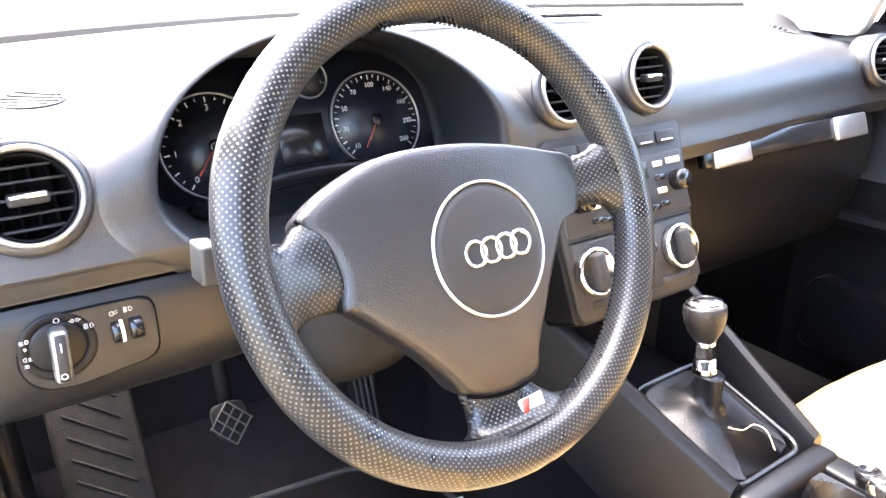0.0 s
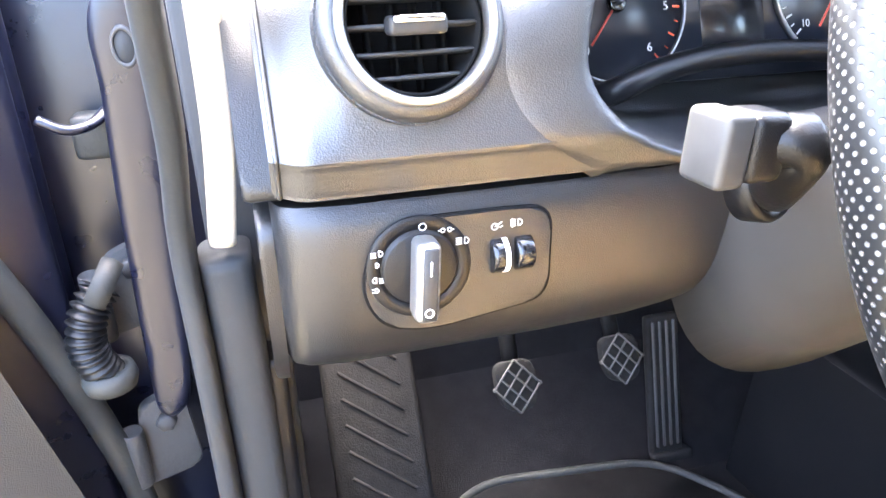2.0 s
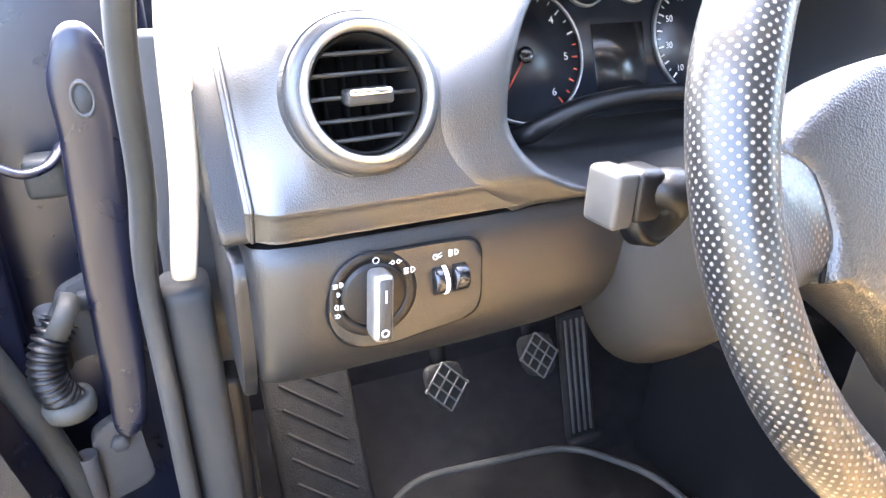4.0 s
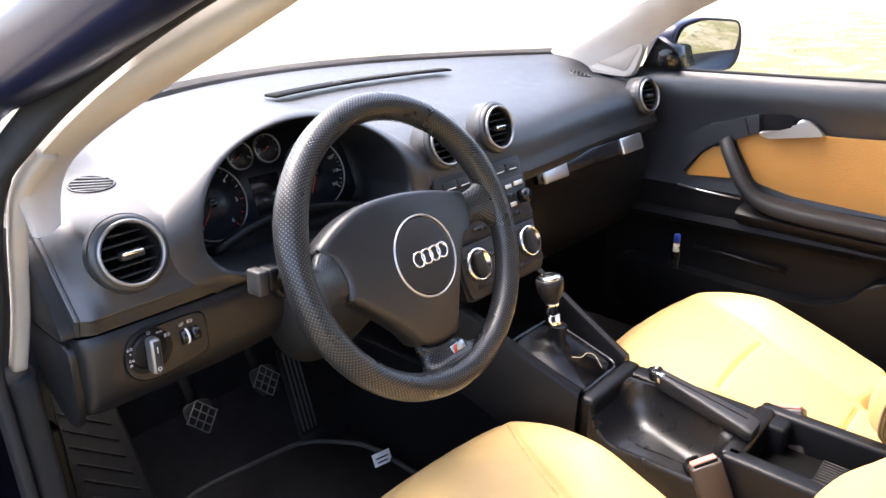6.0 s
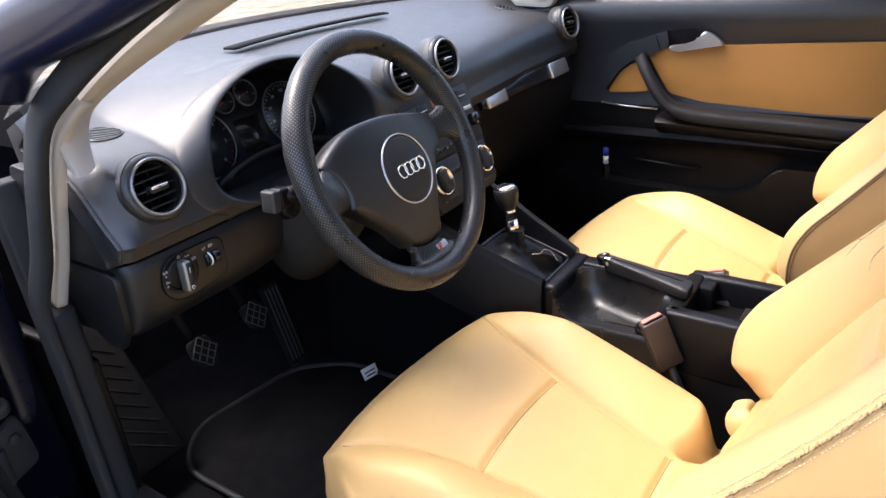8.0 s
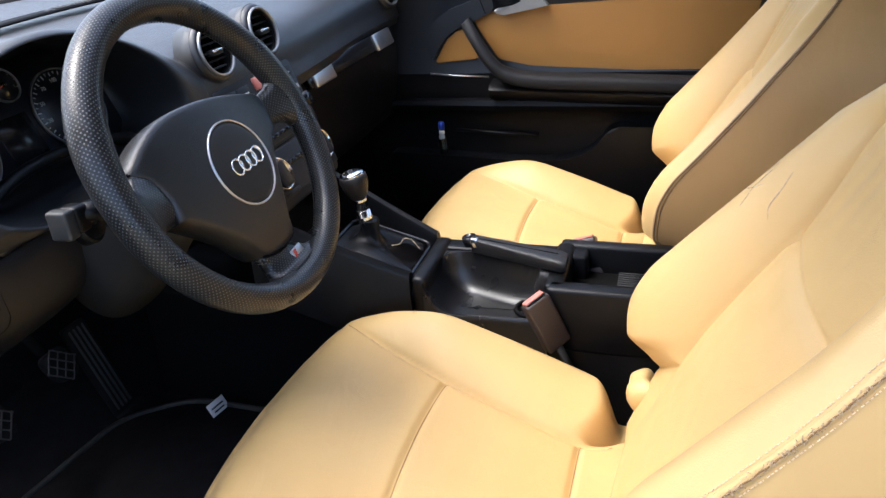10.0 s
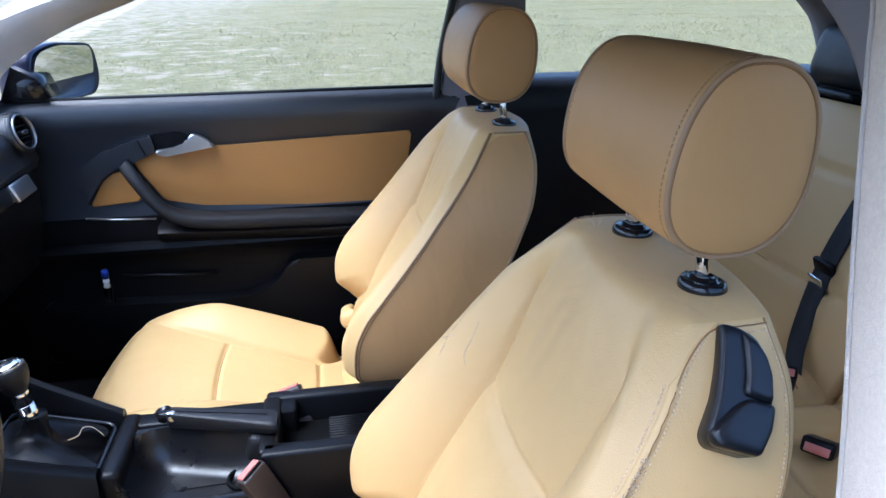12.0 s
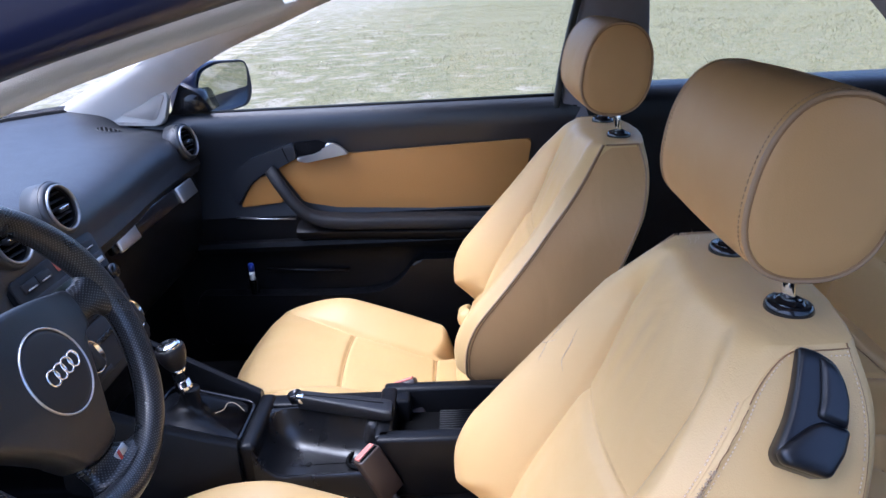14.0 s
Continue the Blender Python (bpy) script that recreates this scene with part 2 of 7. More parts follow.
def ground_material():
    m = bpy.data.materials.new("dry_grass_and_sand")
    m.use_nodes = True
    nt = m.node_tree
    b = nt.nodes["Principled BSDF"]
    b.inputs["Roughness"].default_value = 0.95
    co = nt.nodes.new("ShaderNodeTexCoord")

    def noise_at(scale, detail=6.0):
        n = nt.nodes.new("ShaderNodeTexNoise")
        n.inputs["Scale"].default_value, n.inputs["Detail"].default_value = scale, detail
        n.inputs["Roughness"].default_value = 0.65
        nt.links.new(co.outputs["Object"], n.inputs["Vector"])
        return n

    def ramp(src, lo, hi):
        r = nt.nodes.new("ShaderNodeMapRange")
        r.inputs["From Min"].default_value, r.inputs["From Max"].default_value = lo, hi
        nt.links.new(src, r.inputs["Value"])
        return r.outputs["Result"]

    def mixed(fac, a, c):
        x = nt.nodes.new("ShaderNodeMix")
        x.data_type = "RGBA"
        nt.links.new(fac, x.inputs["Factor"])
        for key, val in (("A", a), ("B", c)):
            if isinstance(val, tuple):
                x.inputs[key].default_value = (*val, 1)
            else:
                nt.links.new(val, x.inputs[key])
        return x.outputs["Result"]

    sand = mixed(ramp(noise_at(9).outputs["Fac"], 0.35, 0.65), (0.27, 0.226, 0.150), (0.40, 0.340, 0.240))
    grass = mixed(ramp(noise_at(5).outputs["Fac"], 0.35, 0.65), (0.125, 0.112, 0.038), (0.225, 0.196, 0.082))
    patch = noise_at(1.7, 9)
    sep = nt.nodes.new("ShaderNodeSeparateXYZ")
    nt.links.new(co.outputs["Object"], sep.inputs[0])
    # the worn strip of bare sand lies beside and ahead of the car; the meadow begins farther out
    far = ramp(sep.outputs["X"], 2.0, 8.0)
    ahead = ramp(sep.outputs["Y"], 6.0, -4.0)
    mul = nt.nodes.new("ShaderNodeMath")
    mul.operation = "MULTIPLY"
    nt.links.new(far, mul.inputs[0])
    nt.links.new(ahead, mul.inputs[1])
    add = nt.nodes.new("ShaderNodeMath")
    add.operation = "MULTIPLY_ADD"
    add.inputs[1].default_value = 0.20
    nt.links.new(mul.outputs[0], add.inputs[0])
    nt.links.new(patch.outputs["Fac"], add.inputs[2])
    cover = mixed(ramp(add.outputs[0], 0.49, 0.58), sand, grass)
    clumps = mixed(ramp(noise_at(9.0, 9).outputs["Fac"], 0.54, 0.62), cover, (0.115, 0.112, 0.046))
    nt.links.new(mixed(ramp(noise_at(30, 6).outputs["Fac"], 0.55, 0.62), clumps, (0.30, 0.272, 0.170)), b.inputs["Base Color"])
    bp = nt.nodes.new("ShaderNodeBump")
    bp.inputs["Strength"].default_value, bp.inputs["Distance"].default_value = 0.8, 0.03
    nt.links.new(noise_at(30, 8).outputs["Fac"], bp.inputs["Height"])
    nt.links.new(bp.outputs["Normal"], b.inputs["Normal"])
    return m


M_GROUND = ground_material()
M_BLADE = material("grass_blades", (0.150, 0.145, 0.045), 0.8, color2=(0.36, 0.300, 0.135), scale=5.0, mix=0.9)
M_STRAW = material("dry_tufts", (0.36, 0.325, 0.215), 0.9, color2=(0.26, 0.250, 0.140), scale=6.0, mix=0.9)

# ---------------------------------------------------------------- mesh tools


def link_mesh(name, verts, faces, mat, parent=None, smooth=True, label=""):
    me = bpy.data.meshes.new(name)
    me.from_pydata([tuple(v) for v in verts], [], faces)
    me.materials.append(mat)
    if smooth:
        me.polygons.foreach_set("use_smooth", [True] * len(me.polygons))
    me.update()
    ob = new(name, me)
    if parent is not None:
        ob.parent = parent
    if label:
        ob["label"] = label
    return ob


def part(name, bm, mat, parent=None, label="", smooth=True, angle=None):
    """Links a bmesh as one mesh object under a thing or part."""
    bmesh.ops.recalc_face_normals(bm, faces=bm.faces)
    me = bpy.data.meshes.new(name)
    bm.to_mesh(me)
    bm.free()
    me.materials.append(mat)
    if smooth:
        me.polygons.foreach_set("use_smooth", [True] * len(me.polygons))
        if angle:
            me.set_sharp_from_angle(angle=radians(angle))
    ob = new(name, me)
    if parent is not None:
        ob.parent = parent
    if label:
        ob["label"] = label
    return ob


def thing(name, label, category, group="", kind=""):
    ob = new(name)
    ob.empty_display_size = 0.05
    return tagged(ob, label, category, group, kind)


def bm_loft(rings, closed=True, caps=True, bm=None, wrap=False):
    bm = bm or bmesh.new()
    vs = [[bm.verts.new(p) for p in r] for r in rings]
    n = len(rings[0])
    pairs = list(zip(vs, vs[1:])) + ([(vs[-1], vs[0])] if wrap else [])
    for a, b in pairs:
        for i in range(n if closed else n - 1):
            j = (i + 1) % n
            bm.faces.new((a[i], a[j], b[j], b[i]))
    if caps and not wrap:
        bm.faces.new(vs[0][::-1])
        bm.faces.new(vs[-1])
    return bm


def bm_box(size, m=None, bevel=0.0, seg=3, bm=None):
    """A box of that size round its middle, with rounded edges, at the pose m."""
    b = bmesh.new()
    bmesh.ops.create_cube(b, size=1.0)
    bmesh.ops.scale(b, vec=size, verts=b.verts)
    if bevel:
        bmesh.ops.bevel(b, geom=b.edges[:], offset=bevel, segments=seg, affect="EDGES", profile=0.5)
    if m is not None:
        b.transform(m)
    return merged(b, bm)


def merged(b, bm):
    if bm is None:
        return b
    me = bpy.data.meshes.new("tmp")
    b.to_mesh(me)
    b.free()
    bm.from_mesh(me)
    bpy.data.meshes.remove(me)
    return bm


def bm_lathe(profile, m=None, n=48, bm=None):
    """A turned body about local z from (radius, height) pairs."""
    rings = [[Vector((max(r, 1e-5) * math.cos(2 * math.pi * k / n), max(r, 1e-5) * math.sin(2 * math.pi * k / n), h)) for k in range(n)] for r, h in profile]
    b = bm_loft(rings, wrap=profile[0][0] > 1e-3 and profile[-1][0] > 1e-3)
    if m is not None:
        b.transform(m)
    return merged(b, bm)


def bm_tube(points, radius, n=10, closed=False, bm=None, flat=1.0, up=Vector((0, 0, 1))):
    """A round bar along points; radius may be a list; flat squashes it along its second axis."""
    pts = [Vector(p) for p in points]
    rings = []
    prev = None
    for i, p in enumerate(pts):
        a = pts[(i - 1) % len(pts)] if closed or i else p
        c = pts[(i + 1) % len(pts)] if closed or i < len(pts) - 1 else p
        t = (c - a).normalized()
        side = t.cross(up) if prev is None else prev - t * prev.dot(t)
        if side.length < 1e-4:
            side = t.cross(Vector((1, 0.1, 0)))
        side.normalize()
        prev = side
        over = t.cross(side)
        r = radius[i] if isinstance(radius, (list, tuple)) else radius
        rings.append([p + r * (math.cos(2 * math.pi * k / n) * side + flat * math.sin(2 * math.pi * k / n) * over) for k in range(n)])
    b = bm_loft(rings, wrap=closed)
    return merged(b, bm)


def bm_prism(poly, depth, m=None, bevel=0.0, seg=2, bm=None):
    """A flat plate: polygon in local x, y, extruded from z = 0 to depth."""
    b = bmesh.new()
    low = [b.verts.new((x, y, 0)) for x, y in poly]
    top = [b.verts.new((x, y, depth)) for x, y in poly]
    n = len(poly)
    b.faces.new(low[::-1])
    face = b.faces.new(top)
    for i in range(n):
        b.faces.new((low[i], low[(i + 1) % n], top[(i + 1) % n], top[i]))
    if bevel:
        bmesh.ops.bevel(b, geom=face.edges[:], offset=bevel, segments=seg, affect="EDGES", profile=0.5)
    if m is not None:
        b.transform(m)
    return merged(b, bm)


def rounded(poly, r, n=5):
    """A 2D polygon with its corners rounded."""
    out = []
    k = len(poly)
    for i in range(k):
        p, a, c = Vector(poly[i]), Vector(poly[i - 1]), Vector(poly[(i + 1) % k])
        ra = min(r, 0.45 * (a - p).length)
        rc = min(r, 0.45 * (c - p).length)
        s, e = p + (a - p).normalized() * ra, p + (c - p).normalized() * rc
        for j in range(n + 1):
            t = j / n
            q = (1 - t) ** 2 * s + 2 * t * (1 - t) * p + t * t * e
            out.append((q.x, q.y))
    return out


def curve_through(points, n):
    """n points on a smooth line through the given ones (Catmull-Rom)."""
    pts = [Vector(p) for p in points]
    out = []
    m = len(pts) - 1
    for k in range(n):
        u = k / (n - 1) * m
        i = min(int(u), m - 1)
        t = u - i
        p0, p1, p2, p3 = pts[max(i - 1, 0)], pts[i], pts[i + 1], pts[min(i + 2, m)]
        out.append(0.5 * ((2 * p1) + (p2 - p0) * t + (2 * p0 - 5 * p1 + 4 * p2 - p3) * t * t + (3 * p1 - p0 - 3 * p2 + p3) * t ** 3))
    return out


def curve_loop(points, n):
    """A smooth closed 2D line through the given points, n steps between two of them."""
    pts = [Vector(p) for p in points]
    m = len(pts)
    out = []
    for i in range(m):
        p0, p1, p2, p3 = pts[i - 1], pts[i], pts[(i + 1) % m], pts[(i + 2) % m]
        for k in range(n):
            t = k / n
            q = 0.5 * ((2 * p1) + (p2 - p0) * t + (2 * p0 - 5 * p1 + 4 * p2 - p3) * t * t + (3 * p1 - p0 - 3 * p2 + p3) * t ** 3)
            out.append((q.x, q.y))
    return out


def smooth01(a, b, x):
    t = min(1.0, max(0.0, (x - a) / (b - a)))
    return t * t * (3 - 2 * t)


def frame_pose(origin, xdir, ydir):
    """A pose whose local x and y look along the given ways."""
    x = Vector(xdir).normalized()
    z = x.cross(Vector(ydir)).normalized()
    y = z.cross(x)
    m = Matrix((x, y, z)).transposed().to_4x4()
    m.translation = origin
    return m


def lettering(text, size, m, mat, parent, name="lettering"):
    """Writing as a thin mesh, centred at the pose m."""
    cu = bpy.data.curves.new(name, "FONT")
    cu.body, cu.size, cu.align_x, cu.align_y = text, size, "CENTER", "CENTER"
    cu.extrude = 0.0002
    tmp = bpy.data.objects.new("tmp", cu)
    me = bpy.data.meshes.new_from_object(tmp)
    bpy.data.objects.remove(tmp)
    me.transform(m)
    me.materials.clear()
    me.materials.append(mat)
    ob = new(name, me)
    ob.parent = parent
    return ob

# ---------------------------------------------------------------- ground


def ground_z(x, y):
    """The meadow is flat, with low humps."""
    d = math.hypot(x, y)
    return 0.05 * noise.noise(Vector((x * 0.35, y * 0.35, 0))) * smooth01(1.6, 4, d) + 0.10 * noise.noise(Vector((x * 0.06, y * 0.06, 5.0))) * smooth01(6, 20, d)


def build_ground():
    n = 60
    xs = [(-1 if k < 0 else 1) * (abs(k) / n) ** 3 * 900 for k in range(-n, n + 1)]
    vs, fs = [], []
    for y in xs:
        for x in xs:
            d = math.hypot(x, y)
            vs.append((x, y, ground_z(x, y)))
    k = 2 * n + 1
    for j in range(k - 1):
        for i in range(k - 1):
            fs.append((j * k + i, j * k + i + 1, (j + 1) * k + i + 1, (j + 1) * k + i))
    tagged(link_mesh("ground", vs, fs, M_GROUND), "dry meadow with pale sandy soil and short grass", "ground", kind="structure")


build_ground()

# ---------------------------------------------------------------- dashboard

DX, DZ = -0.360, 0.845            # middle of the instrument opening
DA, DB = 0.172, 0.124             # its half width and height


def base_y(x):
    return 0.61 - 0.80 * (x - 0.06) ** 2


def hood_weight(x):
    u = abs(x - DX) / 0.208
    return max(0.0, 1 - u * u) ** 1.15 if u < 1 else 0.0


def dash_profile(x):
    yb, w = base_y(x), hood_weight(x)
    r = 0.035 * smooth01(0.05, 0.55, x) + 0.012 * smooth01(-0.668, -0.690, x) ** 2
    e = 0.012 * smooth01(0.55, 0.70, x)
    k = smooth01(-0.645, -0.70, x)
    q = smooth01(-0.652, -0.690, x)          # the end leans back towards the windscreen pillar
    return [(yb, 0.952), (yb * 0.62 + 0.05, 0.938 + 0.012 * w), (0.16 + r, 0.916 + 0.045 * w - e), (0.085 + r + 0.030 * q, 0.906 + 0.062 * w - e + 0.004 * k),
            (0.036 + r + 0.012 * w + 0.048 * q, 0.890 + 0.080 * w - e + 0.010 * k), (0.012 + r + 0.042 * q, 0.864 + 0.07 * w + 0.012 * k), (0.005 + r + 0.018 * q, 0.828 + 0.035 * w + 0.008 * k), (-0.001 + r, 0.8085), (-0.0015 + r, 0.8045), (0.001 + r, 0.8000),
            (0.006 + r, 0.7875), (0.009 + r, 0.7840), (0.03 + r, 0.778)]


def dash_line(x, n=230):
    return [Vector((x, p.x, p.y)) for p in curve_through([(y, z, 0) for y, z in dash_profile(x)], n)]


def dash_lengths(line):
    """Way along the section at each point, upward from the height of the opening's middle on the rear face."""
    way = [0.0]
    for p, q in zip(line, line[1:]):
        way.append(way[-1] + (q - p).length)
    k = next(i for i in range(len(line) - 1, 0, -1) if line[i].z < DZ <= line[i - 1].z)
    f = (DZ - line[k].z) / (line[k - 1].z - line[k].z)
    zero = way[k] + (way[k - 1] - way[k]) * f
    return [zero - u for u in way]


def dash_on(x, up):
    line = dash_line(x)
    ways = dash_lengths(line)
    for i in range(len(line) - 1):
        if ways[i] >= up >= ways[i + 1]:
            f = (ways[i] - up) / max(ways[i] - ways[i + 1], 1e-9)
            return line[i].lerp(line[i + 1], f)
    return line[-1]


UP, DOWN = 0.134, 0.076           # the opening's reach above and below its middle, along the surface


def dash_top(x, y):
    """Point of the dash top at that place, and the way along it towards the windscreen."""
    line = [p for p in dash_line(x) if p.z > 0.86]
    for p, q in zip(line, line[1:]):
        if p.y >= y >= q.y:
            return p.lerp(q, (p.y - y) / (p.y - q.y)), (p - q).normalized()
    return line[0], Vector((0, 1, 0))


# the round vents: middle, backward tilt, turn and radius
VENTS = (((-0.6195, 0.006, 0.8640), 17, 3, 0.0345), ((-0.1003, 0.012, 0.8935), 14, 0, 0.0350), ((0.0347, 0.012, 0.8960), 14, 0, 0.0350), ((0.6350, 0.034, 0.8735), 14, -6, 0.0355))


def vent_pose(center, tilt, yaw):
    return pose(*center) @ pose(0, 0, 0, 0, 0, yaw) @ pose(0, 0, 0, 90 - tilt, 0, 0)


def build_dashboard():
    dash = thing("dashboard", "dark grey soft-touch car dashboard with round vents", "dashboard")
    nx, ns = 260, 230
    x0, x1 = -0.690, 0.690
    rows, gone = [], []
    for i in range(nx + 1):
        x = x0 + (x1 - x0) * i / nx
        row = dash_line(x, ns)
        rows.append(row)
        near = abs(x - DX) < DA * 1.2
        ways = dash_lengths(row) if near else []
        gone.append([near and ((x - DX) / DA) ** 2 + (u / (UP if u > 0 else DOWN)) ** 2 < 1.16 for u in ways] if near else [False] * ns)
    # closed body: the skin, and a flat underside and front behind it; the opening is left out
    rings = [[*r, Vector((r[0].x, 0.16, 0.776)), Vector((r[0].x, r[0].y + 0.02, 0.80)), Vector((r[0].x, r[0].y + 0.03, 0.94))] for r in rows]
    bm = bm_loft(rings)
    bm.verts.ensure_lookup_table()
    m = len(rings[0])
    cut = {i * m + j for i in range(nx + 1) for j in range(ns) if gone[i][j]}
    for center, tilt, yaw, radius in VENTS:
        inv = vent_pose(center, tilt, yaw).inverted()
        for i, row in enumerate(rows):
            if abs(row[0].x - center[0]) < 0.05:
                for j, p in enumerate(row):
                    q = inv @ p
                    if math.hypot(q.x, q.y) < radius + 0.001 and abs(q.z) < 0.04:
                        cut.add(i * m + j)
    bm.verts.index_update()
    bmesh.ops.delete(bm, geom=[f for f in bm.faces if any(v.index in cut for v in f.verts)], context="FACES")
    part("pad", bm, M_DASH, dash, "dark grey grained upper pad", angle=50)

    # rolled edge and side walls of the instrument opening, lying on the pad round it
    def opening(scale, back=0.0, lift=0.0, to_plate=0.0):
        ring = []
        for k in range(120):
            a = 2 * math.pi * k / 120
            ca, sa = math.cos(a), math.sin(a)
            p = dash_on(DX + DA * scale * ca, (UP if sa > 0 else DOWN) * scale * sa)
            x, up = DX + DA * scale * ca, (UP if sa > 0 else DOWN) * scale * sa
            nrm = (dash_on(x + 0.004, up) - p).cross(dash_on(x, up + 0.004) - p).normalized()
            if nrm.z - nrm.y < 0:
                nrm = -nrm
            p = p + Vector((0, back, 0)) + nrm * lift
            if to_plate:
                p.y = p.y + (0.158 + (p.z - 0.88) * 0.36 - p.y) * to_plate
            ring.append(p)
        return ring
    part("hood_rim", bm_loft([opening(1.30, 0, -0.0030), opening(1.25, 0, 0.0004), opening(1.20, 0, 0.0010), opening(1.15, 0, 0.0012), opening(1.11, 0, 0.0012), opening(1.075, 0, 0.0012), opening(1.045, 0, 0.0010), opening(1.018, 0, 0.0), opening(1.004, 0.0025), opening(0.995, 0.007),
                              opening(0.988, 0.014), opening(0.98, 0.02, 0, 0.35), opening(0.97, 0.02, 0, 0.7), opening(0.965, 0, 0, 1.0), opening(0.5, 0, 0, 1.0), opening(0.05, 0, 0, 1.0)], caps=False), M_DASH, dash)
    # stitched seam at the end of the pad
    part("end_seam", bm_tube([p + Vector((-0.0005, -0.0005, 0.0004)) for p in dash_line(-0.6862) if p.y < 0.10][::6], 0.0014, n=8), M_DASH, dash)
    return dash


dashboard = build_dashboard()


def lower_panels():
    # knee panel below the crease, from the door to the column
    def ring(x, d):
        c = [(0.011 + d, 0.780), (0.005 + d, 0.768), (0.004 + d, 0.738), (0.009 + d, 0.708), (0.024 + d, 0.683), (0.050 + d, 0.668), (0.10 + d, 0.664),
             (0.15 + d, 0.66), (0.17, 0.70), (0.17, 0.775)]
        return [Vector((x, p.x, p.y)) for p in curve_through([(y, z, 0) for y, z in c], 40)]
    knee = thing("knee_panel", "dark grey plastic panel under the dashboard", "dashboard panel")
    xs = [-0.692, -0.688, -0.68, -0.66, -0.60, -0.54, -0.48, -0.45, -0.40, -0.30, -0.20, -0.16]
    ds = [0.020, 0.008, 0.003, 0.0, 0.0, 0.0, 0.003, 0.008, 0.02, 0.03, 0.03, 0.03]
    part("shell", bm_loft([ring(x, d) for x, d in zip(xs, ds)]), M_KNEE, knee, angle=50)
    # side cover of the dash end
    poly = rounded([(0.02, 0.772), (0.03, 0.69), (0.06, 0.648), (0.10, 0.66), (0.155, 0.70), (0.16, 0.772)], 0.02)
    m = Matrix(((0, 0, -1, -0.692), (1, 0, 0, 0), (0, 1, 0, 0), (0, 0, 0, 1)))
    part("side_cover", bm_prism(poly, 0.008, m, 0.003), M_KNEE, knee, angle=40)
    # passenger side: glovebox below the slot
    glove = thing("glovebox", "dark plastic glovebox with two silver handle pieces", "glovebox")
    def gring(x):
        c = [(0.058, 0.775), (0.050, 0.745), (0.050, 0.70), (0.062, 0.62), (0.09, 0.55), (0.15, 0.52), (0.24, 0.52), (0.26, 0.775)]
        return [Vector((x, p.x, p.y)) for p in curve_through([(y, z, 0) for y, z in c], 32)]
    part("lid", bm_loft([gring(x) for x in (0.10, 0.105, 0.3, 0.5, 0.675, 0.685)]), M_TRIM, glove, angle=50)
    bar = bm_box((0.43, 0.016, 0.036), pose(0.388, 0.030, 0.776, -20, 0, 0), 0.004, 2)
    part("strip", bar, M_BLACK, glove, "gloss black recessed strip")
    for xa, xb in ((0.188, 0.272), (0.497, 0.590)):
        b = bm_box((xb - xa, 0.010, 0.038), pose((xa + xb) / 2, 0.022, 0.776, -20, 0, 0), 0.004, 3)
        part("handle_piece", b, M_ALU, glove, "satin aluminium handle piece")


lower_panels()


def build_vent(center, tilt, yaw, radius=0.0415):
    """A round dashboard vent: ribbed collar, silver ring, slats and a slider, facing the cabin."""
    m = vent_pose(center, tilt, yaw)
    vent = thing("air_vent", "round black air vent with a silver ring", "air vent", group="dashboard vents")
    R = radius
    part("collar", bm_lathe([(R + 0.011, -0.035), (R + 0.0095, -0.006), (R + 0.0075, 0.001), (R + 0.004, 0.003), (R - 0.001, 0.002), (R - 0.003, -0.03), (R - 0.004, -0.035)], m, 72), M_DASH, vent)
    ribs = bmesh.new()
    for k in range(110):
        a = 2 * math.pi * k / 110
        bm_box((0.0011, 0.0022, 0.010), m @ pose(0, 0, 0, 0, 0, math.degrees(a)) @ pose(R + 0.0095, 0, -0.010), 0, bm=ribs)
    tagged(part("knurling", ribs, M_DASH, vent, smooth=False), kind="stuff")
    part("ring", bm_lathe([(R - 0.0016, -0.004), (R - 0.0016, 0.004), (R - 0.0004, 0.0066), (R + 0.0012, 0.0072), (R + 0.0026, 0.0058), (R + 0.0032, 0.0)], m, 72), M_RING, vent, "satin silver ring")
    part("well", bm_lathe([(0.0, -0.034), (R - 0.002, -0.034), (R - 0.002, -0.002), (R - 0.004, -0.002), (R - 0.004, -0.030), (0.0, -0.030)], m, 48), M_DEEP, vent)
    for h in [R * f for f in (-0.66, -0.35, 0.0, 0.35, 0.66)]:
        half = math.sqrt((R - 0.004) ** 2 - h * h)
        w = 2 * half
        part("slat", bm_box((w, 0.0022, 0.011), m @ pose(0, h, -0.009, 4, 0, 0), 0.0008, 1), M_SOFT, vent)
    for x in [R * f for f in (-0.53, -0.17, 0.17, 0.53)]:
        part("fin", bm_box((0.0018, 2 * math.sqrt((R - 0.006) ** 2 - x * x), 0.010), m @ pose(x, 0, -0.022), 0), M_DEEP, vent)
    sl = part("slider", bm_box((0.027, 0.0085, 0.012), m @ pose(0, -0.001, 0.000, 12, 0, 0), 0.002, 2), M_SOFT, vent)
    part("slider_trim", bm_box((0.024, 0.0035, 0.003), m @ pose(0, 0.0005, 0.006), 0.0012, 2), M_CHROME, sl, "chrome strip")
    return vent


for spec in VENTS:
    build_vent(*spec)


